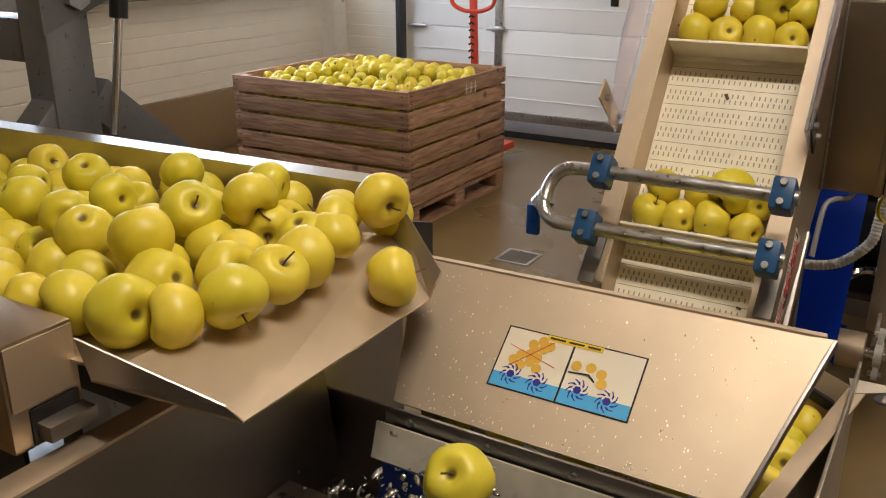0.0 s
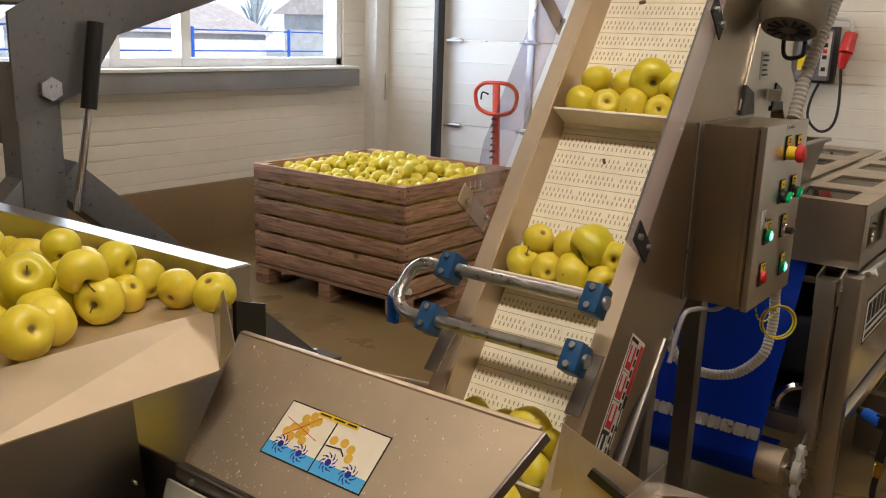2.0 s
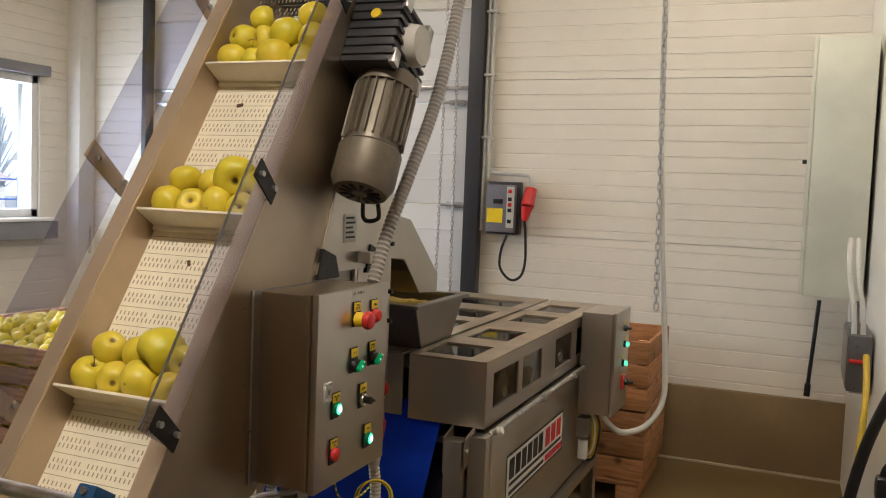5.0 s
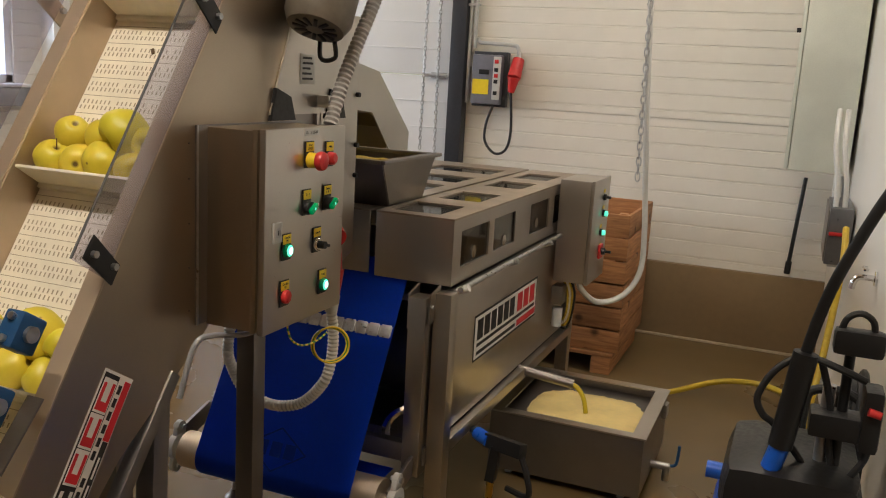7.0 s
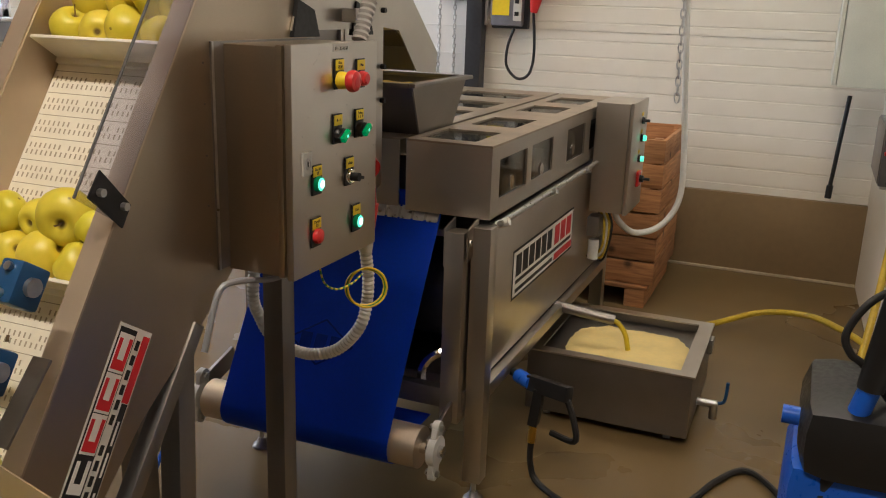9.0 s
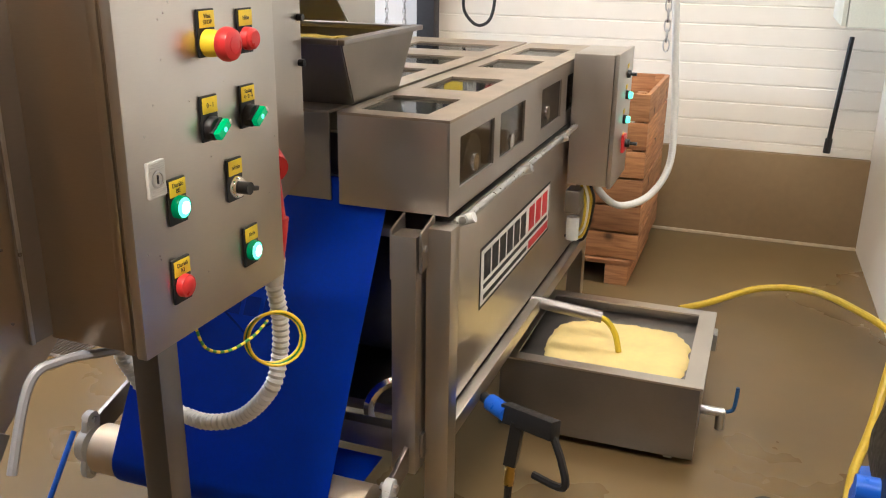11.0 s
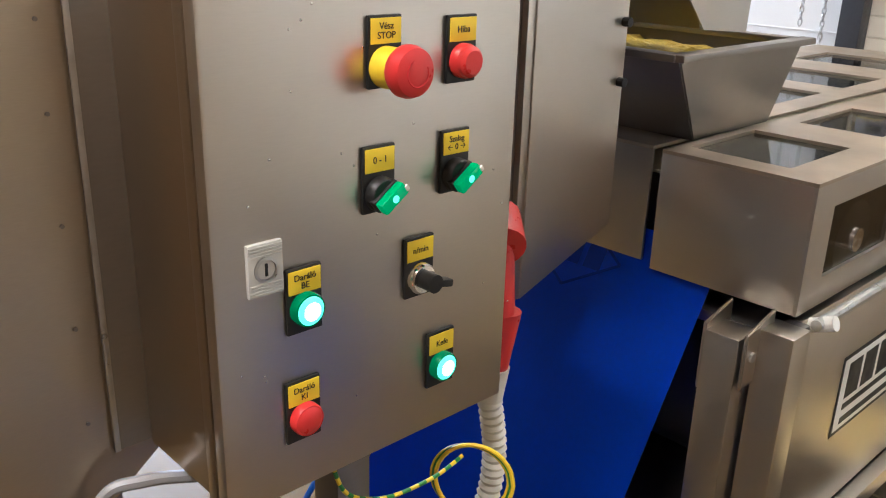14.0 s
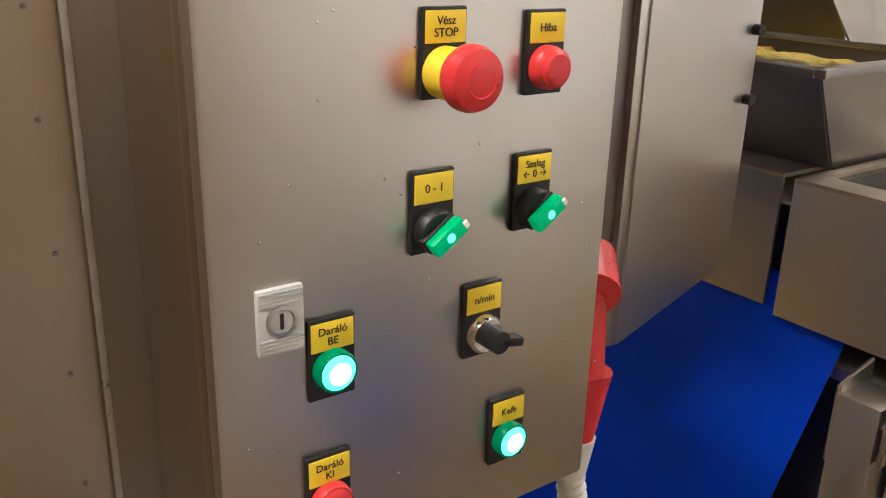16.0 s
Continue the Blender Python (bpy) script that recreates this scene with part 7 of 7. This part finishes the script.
part("end_bracket", slab([(-0.60, 1.90, 1.05), (-0.60, 1.965, 1.03), (-0.60, 1.965, 0.95), (-0.60, 1.90, 0.95)], 0.01), BLACK, tray)
for x in (-2.7, -1.1):
    part("leg", box(x - 0.03, x + 0.03, 1.62, 1.68, 0.129, 0.84, 0.004), STEEL_DULL_SHADED, tray)
part("under_beam", box(-2.9, -0.70, 1.60, 1.70, 0.78, 0.845, 0.004), STEEL_DULL_SHADED, tray)
ch = thing("apple_chute", (-0.53, 1.55, 1.02), "bent steel chute lip at the end of the tray", "chute")
A, B, C, D = Vector((-0.455, 1.385, 1.008)), Vector((-0.475, 1.772, 0.995)), Vector((-0.60, 1.86, 1.043)), Vector((-0.60, 1.325, 1.043))
part("sheet", slab([A, B, C, D], 0.003), STEEL_WET, ch)
part("west_cheek", slab([D, A, A + Vector((0.0, -0.022, 0.028)), D + Vector((0, -0.012, 0.05))], 0.002), STEEL, ch)
part("east_cheek", slab([B, C, C + Vector((0, 0.02, 0.05)), B + Vector((0.0, 0.03, 0.03))], 0.002), STEEL, ch)
# apples that roll off the chute: rows of time and place; the last place lies under the water
ROLLERS = [
    [(0.0, (-0.328, 1.600, 0.859)), (0.15, (-0.31, 1.58, 0.66)), (0.3, (-0.30, 1.57, 0.57))],
    [(0.0, (-0.493, 1.706, 1.045)), (0.2, (-0.381, 1.762, 0.933)), (0.4, (-0.278, 1.640, 0.859)), (0.55, (-0.26, 1.60, 0.64)), (0.7, (-0.25, 1.55, 0.57))],
    [(0.0, (-0.589, 1.707, 1.085)), (0.2, (-0.446, 1.660, 1.052)), (0.4, (-0.374, 1.660, 0.914)), (0.55, (-0.35, 1.62, 0.66)), (0.7, (-0.35, 1.60, 0.57))],
    [(0.0, (-0.567, 1.495, 1.080)), (0.2, (-0.554, 1.521, 1.078)), (0.4, (-0.526, 1.518, 1.075)), (0.5, (-0.490, 1.519, 1.062)), (0.7, (-0.382, 1.550, 1.000)), (0.8, (-0.328, 1.550, 0.919)), (1.0, (-0.30, 1.55, 0.57))],
    [(0.0, (-0.590, 1.825, 1.105)), (0.5, (-0.559, 1.809, 1.100)), (0.7, (-0.462, 1.800, 1.070)), (0.8, (-0.430, 1.780, 1.052)), (1.0, (-0.367, 1.620, 0.889)), (1.2, (-0.35, 1.57, 0.57))],
    [(0.0, (-0.575, 1.629, 1.080)), (0.5, (-0.566, 1.632, 1.078)), (0.8, (-0.521, 1.629, 1.065)), (1.0, (-0.470, 1.660, 0.994)), (1.2, (-0.40, 1.62, 0.70)), (1.35, (-0.38, 1.60, 0.57))],
    [(0.0, (-0.620, 1.690, 1.080)), (0.7, (-0.600, 1.690, 1.078)), (1.0, (-0.545, 1.695, 1.068)), (1.2, (-0.470, 1.721, 1.040)), (1.5, (-0.338, 1.600, 0.891)), (1.7, (-0.30, 1.57, 0.57))],
    [(0.0, (-0.565, 1.570, 1.080)), (1.0, (-0.555, 1.580, 1.069)), (1.5, (-0.500, 1.600, 1.051)), (1.75, (-0.450, 1.640, 1.038)), (2.0, (-0.40, 1.60, 0.80)), (2.2, (-0.38, 1.58, 0.57))],
    [(0.0, (-0.630, 1.765, 1.080)), (1.0, (-0.590, 1.760, 1.078)), (1.5, (-0.500, 1.736, 1.049)), (1.7, (-0.357, 1.680, 1.005)), (2.0, (-0.30, 1.60, 0.57))],
]
rg = random.Random(23)
ROLLING = []
for rows in ROLLERS:
    ob = apple(rows[0][1], rg.uniform(1.02, 1.14), rg, "yellow apple rolling off the chute into the wash", "apples rolling off", True)
    ROLLING.append((ob, rows))
# the apples that stay on the tray, packed close and partly in a second layer
starts = [r[0][1] for r in ROLLERS[2:]]
spots = [(s[0], s[1], 1.05) for s in starts]
fixed = [(-0.597, 1.438, 1.0), (-0.655, 1.415, 1.16), (-0.690, 1.500, 1.14), (-0.640, 1.560, 1.08), (-0.610, 1.870, 1.0), (-0.67, 1.62, 1.05)]
spots += fixed
rg = random.Random(17)
for k in range(30000):
    if len(spots) >= 150:
        break
    x, y = rg.uniform(-1.95, -0.64), rg.uniform(1.40, 1.885)
    sz = rg.uniform(0.92, 1.14)
    if all((x - a) ** 2 + (y - c) ** 2 > (0.0335 * (sz + s)) ** 2 for a, c, s in spots):
        spots.append((x, y, sz))
for x, y, sz in spots[len(starts):]:
    zf = 1.035 + min(x + 0.60, 0) * 0.075
    apple((x, y, zf + 0.035 * sz), sz, rg, "yellow apple lying on the feed tray", "apples on the feed tray")
second = []
for k in range(4000):
    if len(second) >= 22:
        break
    x, y = rg.uniform(-1.9, -0.70), rg.uniform(1.50, 1.84)
    if all((x - a) ** 2 + (y - c) ** 2 > 0.078 ** 2 for a, c in second):
        second.append((x, y))
        near3 = sorted((math.hypot(x - a, y - c), s) for a, c, s in spots)[:3]
        d = near3[0][0]
        h2 = math.sqrt(max(0.0745 ** 2 - max(d, 0.02) ** 2, 0.03 ** 2))
        apple((x, y, 1.035 + (x + 0.60) * 0.075 + 0.037 + h2 * 0.72), rg.uniform(0.95, 1.12), rg, "yellow apple piled on others on the feed tray", "apples on the feed tray")

# ---- bin tipper ----
plan(1.045, (-0.01, -0.185, -0.05))
tip = thing("bin_tipper", (-1.935, 2.6, 0), "grey steel bin tipper frame with a raised cradle", "bin tipper")
TX = -1.935
part("post", beam((TX, 2.29, 0.05), (TX, 2.29, 1.385), 0.10, 0.13, (1, 0, 0)), GREY_PAINT, tip)
part("diagonal", beam((TX, 2.36, 1.05), (TX - 0.05, 3.42, 0.13), 0.09, 0.11, (1, 0, 0)), GREY_PAINT, tip)
part("diagonal", beam((TX, 2.30, 1.05), (TX, 1.30, 0.12), 0.09, 0.11, (1, 0, 0)), GREY_PAINT, tip)
part("crossbeam", beam((TX, 2.29, 1.20), (TX - 1.5, 2.29, 1.20), 0.11, 0.11, (0, 1, 0)), GREY_PAINT, tip)
part("post", beam((TX - 1.5, 2.29, 0.05), (TX - 1.5, 2.29, 1.385), 0.10, 0.12, (1, 0, 0)), GREY_PAINT, tip)
part("diagonal", beam((TX - 1.5, 2.34, 1.05), (TX - 1.5, 3.50, 0.13), 0.09, 0.11, (1, 0, 0)), GREY_PAINT, tip)
part("base_rail", beam((TX - 1.5, 1.2, 0.06), (TX - 1.5, 3.5, 0.06), 0.09, 0.10, (1, 0, 0)), GREY_PAINT, tip)
part("base_rail", beam((TX, 1.2, 0.06), (TX, 2.6, 0.06), 0.09, 0.10, (1, 0, 0)), GREY_PAINT, tip)
part("foot_plate", beam((TX - 0.05, 3.32, 0.135), (TX - 0.05, 3.58, 0.115), 0.14, 0.02, (1, 0, 0)), GREY_PAINT, tip)
ft = part("foot", lathe([(0.0, 0.035), (0.015, 0.033), (0.03, 0.02), (0.045, 0.008), (0.048, 0.0), (0.0, 0.0)], 20, Matrix.Translation((TX - 0.06, 3.50, 0))), CHROME, tip)
part("spindle", rod((TX - 0.06, 3.50, 0.03), (TX - 0.06, 3.50, 0.16), 0.012, 10), GALV, ft)
bt = part("pivot_bolt", rod((TX + 0.05, 2.32, 1.31), (TX + 0.075, 2.32, 1.31), 0.035, 6), GALV, tip)
part("gusset", slab([(TX + 0.052, 2.22, 1.22), (TX + 0.052, 2.44, 1.30), (TX + 0.052, 2.62, 1.56), (TX + 0.052, 2.45, 1.66), (TX + 0.052, 2.22, 1.52)], 0.012), GREY_PAINT, tip)
cy = part("cylinder", rod((TX + 0.09, 2.46, 1.50), (TX + 0.09, 2.42, 1.25), 0.024, 16), BLACK, tip, "black gas strut")
part("piston_rod", rod((TX + 0.09, 2.42, 1.25), (TX + 0.09, 2.36, 0.95), 0.012, 12), CHROME, cy)
part("cradle_beam", beam((TX, 2.30, 1.44), (TX, 3.31, 1.76), 0.10, 0.11, (1, 0, 0)), GREY_PAINT, tip)
part("cradle_end", beam((TX, 3.31, 1.735), (TX, 3.19, 2.3), 0.10, 0.09, (1, 0, 0)), GREY_PAINT, tip)
part("cradle_sheet", slab([(TX, 2.30, 1.55), (TX, 3.29, 1.815), (TX - 1.4, 3.29, 1.815), (TX - 1.4, 2.30, 1.55)], 0.01), GREY_PAINT, tip)
rb = thing("raised_bin", (TX - 0.6, 2.8, 1.7), "wooden bin lying in the raised tipper cradle", "wooden bin")
for k in range(6):
    f = k / 6
    p0, p1 = Vector((TX - 0.06, 2.36 + f * 0.92, 1.585 + f * 0.245)), Vector((TX - 0.06, 2.36 + (f + 0.15) * 0.92, 1.585 + (f + 0.15) * 0.245))
    up = Vector((0, -0.23, 0.97)) * 0.62
    part("board", slab([p0, p1, p1 + up, p0 + up], 0.02), WOOD_WARM, rb)
part("bottom_board", slab([Vector((TX - 0.08, 2.36, 1.585)), Vector((TX - 0.08, 3.28, 1.83)), Vector((TX - 1.2, 3.28, 1.83)), Vector((TX - 1.2, 2.36, 1.585))], 0.02), WOOD_WARM, rb)

# floor drain
plan(1.0, (-0.03, -0.14, 0))
dn = thing("floor_drain", (-1.59, 4.40, 0), "square grey floor drain cover", "drain")
part("frame", frame_plate(-1.68, -1.50, 4.31, 4.49, [(-1.665, -1.515, 4.325, 4.475)], 0.004, lambda u, v, w: (u, v, 0.005 + w)), GALV, dn)
for k in range(10):
    part("slat", box(-1.664 + k * 0.015, -1.656 + k * 0.015, 4.326, 4.474, 0.001, 0.004, 0), STEEL_DULL_SHADED, dn)
plan()
bh = thing("blue_hose", (-0.6, 3.3, 0), "thin blue air hose on the floor", "hose")
part("tube", tube([(-0.84, 3.46, 0.26), (-0.82, 3.3, 0.10), (-0.74, 3.1, 0.02), (-0.66, 2.9, 0.012), (-0.5, 2.6, 0.012), (0.2, 2.5, 0.012), (0.6, 2.6, 0.012)], 0.007, 8), BLUE_BRIGHT, bh)


# ---- what moves ----
def motions():
    plan(*WASH_LINE)
    walk(SPLASH, [(0.4 * k, pose(*in_room((-0.38 + 0.012 * math.sin(2.1 * k), 1.61 + 0.006 * math.sin(3.3 * k), 0.73 + 0.016 * math.sin(2.7 * k))), 6 * math.sin(1.7 * k), 0, 14 * math.sin(1.3 * k))) for k in range(41)])
    for ob, s0, n, rot in RIDERS:
        rows = []
        base = rot if rot is not None else ob.matrix_basis.to_quaternion().to_matrix().to_4x4()
        x = -0.29 if rot is not None else (ob.location.x - PLAN[1].x) / PLAN[0]
        for t in (0.0, 4.0, 8.0, 12.0, 16.0):
            m = base.copy()
            m.translation = in_room(cv(x, s0 + SPEED * t, n))
            rows.append((t, m))
        walk(ob, rows)
    for ob, rows in ROLLING:
        turn = ob.matrix_basis.to_3x3().normalized().to_4x4()
        keys = []
        for t, at in rows:
            spin = 0.0 if t < rows[0][0] else radians(230) * max(0.0, t - rows[-3][0]) + 6.0 * (at[0] - rows[0][1][0])
            keys.append((t, Matrix.Translation(in_room(at)) @ Matrix.Rotation(spin, 4, "Y") @ turn))
        keys.append((16.0, keys[-1][1]))
        walk(ob, keys)
    for ob, f0 in BELT_RIDERS:
        walk(ob, [(t / 2, belt_pose(f0 - 0.1137 * t / 2)) for t in range(33)])


motions()
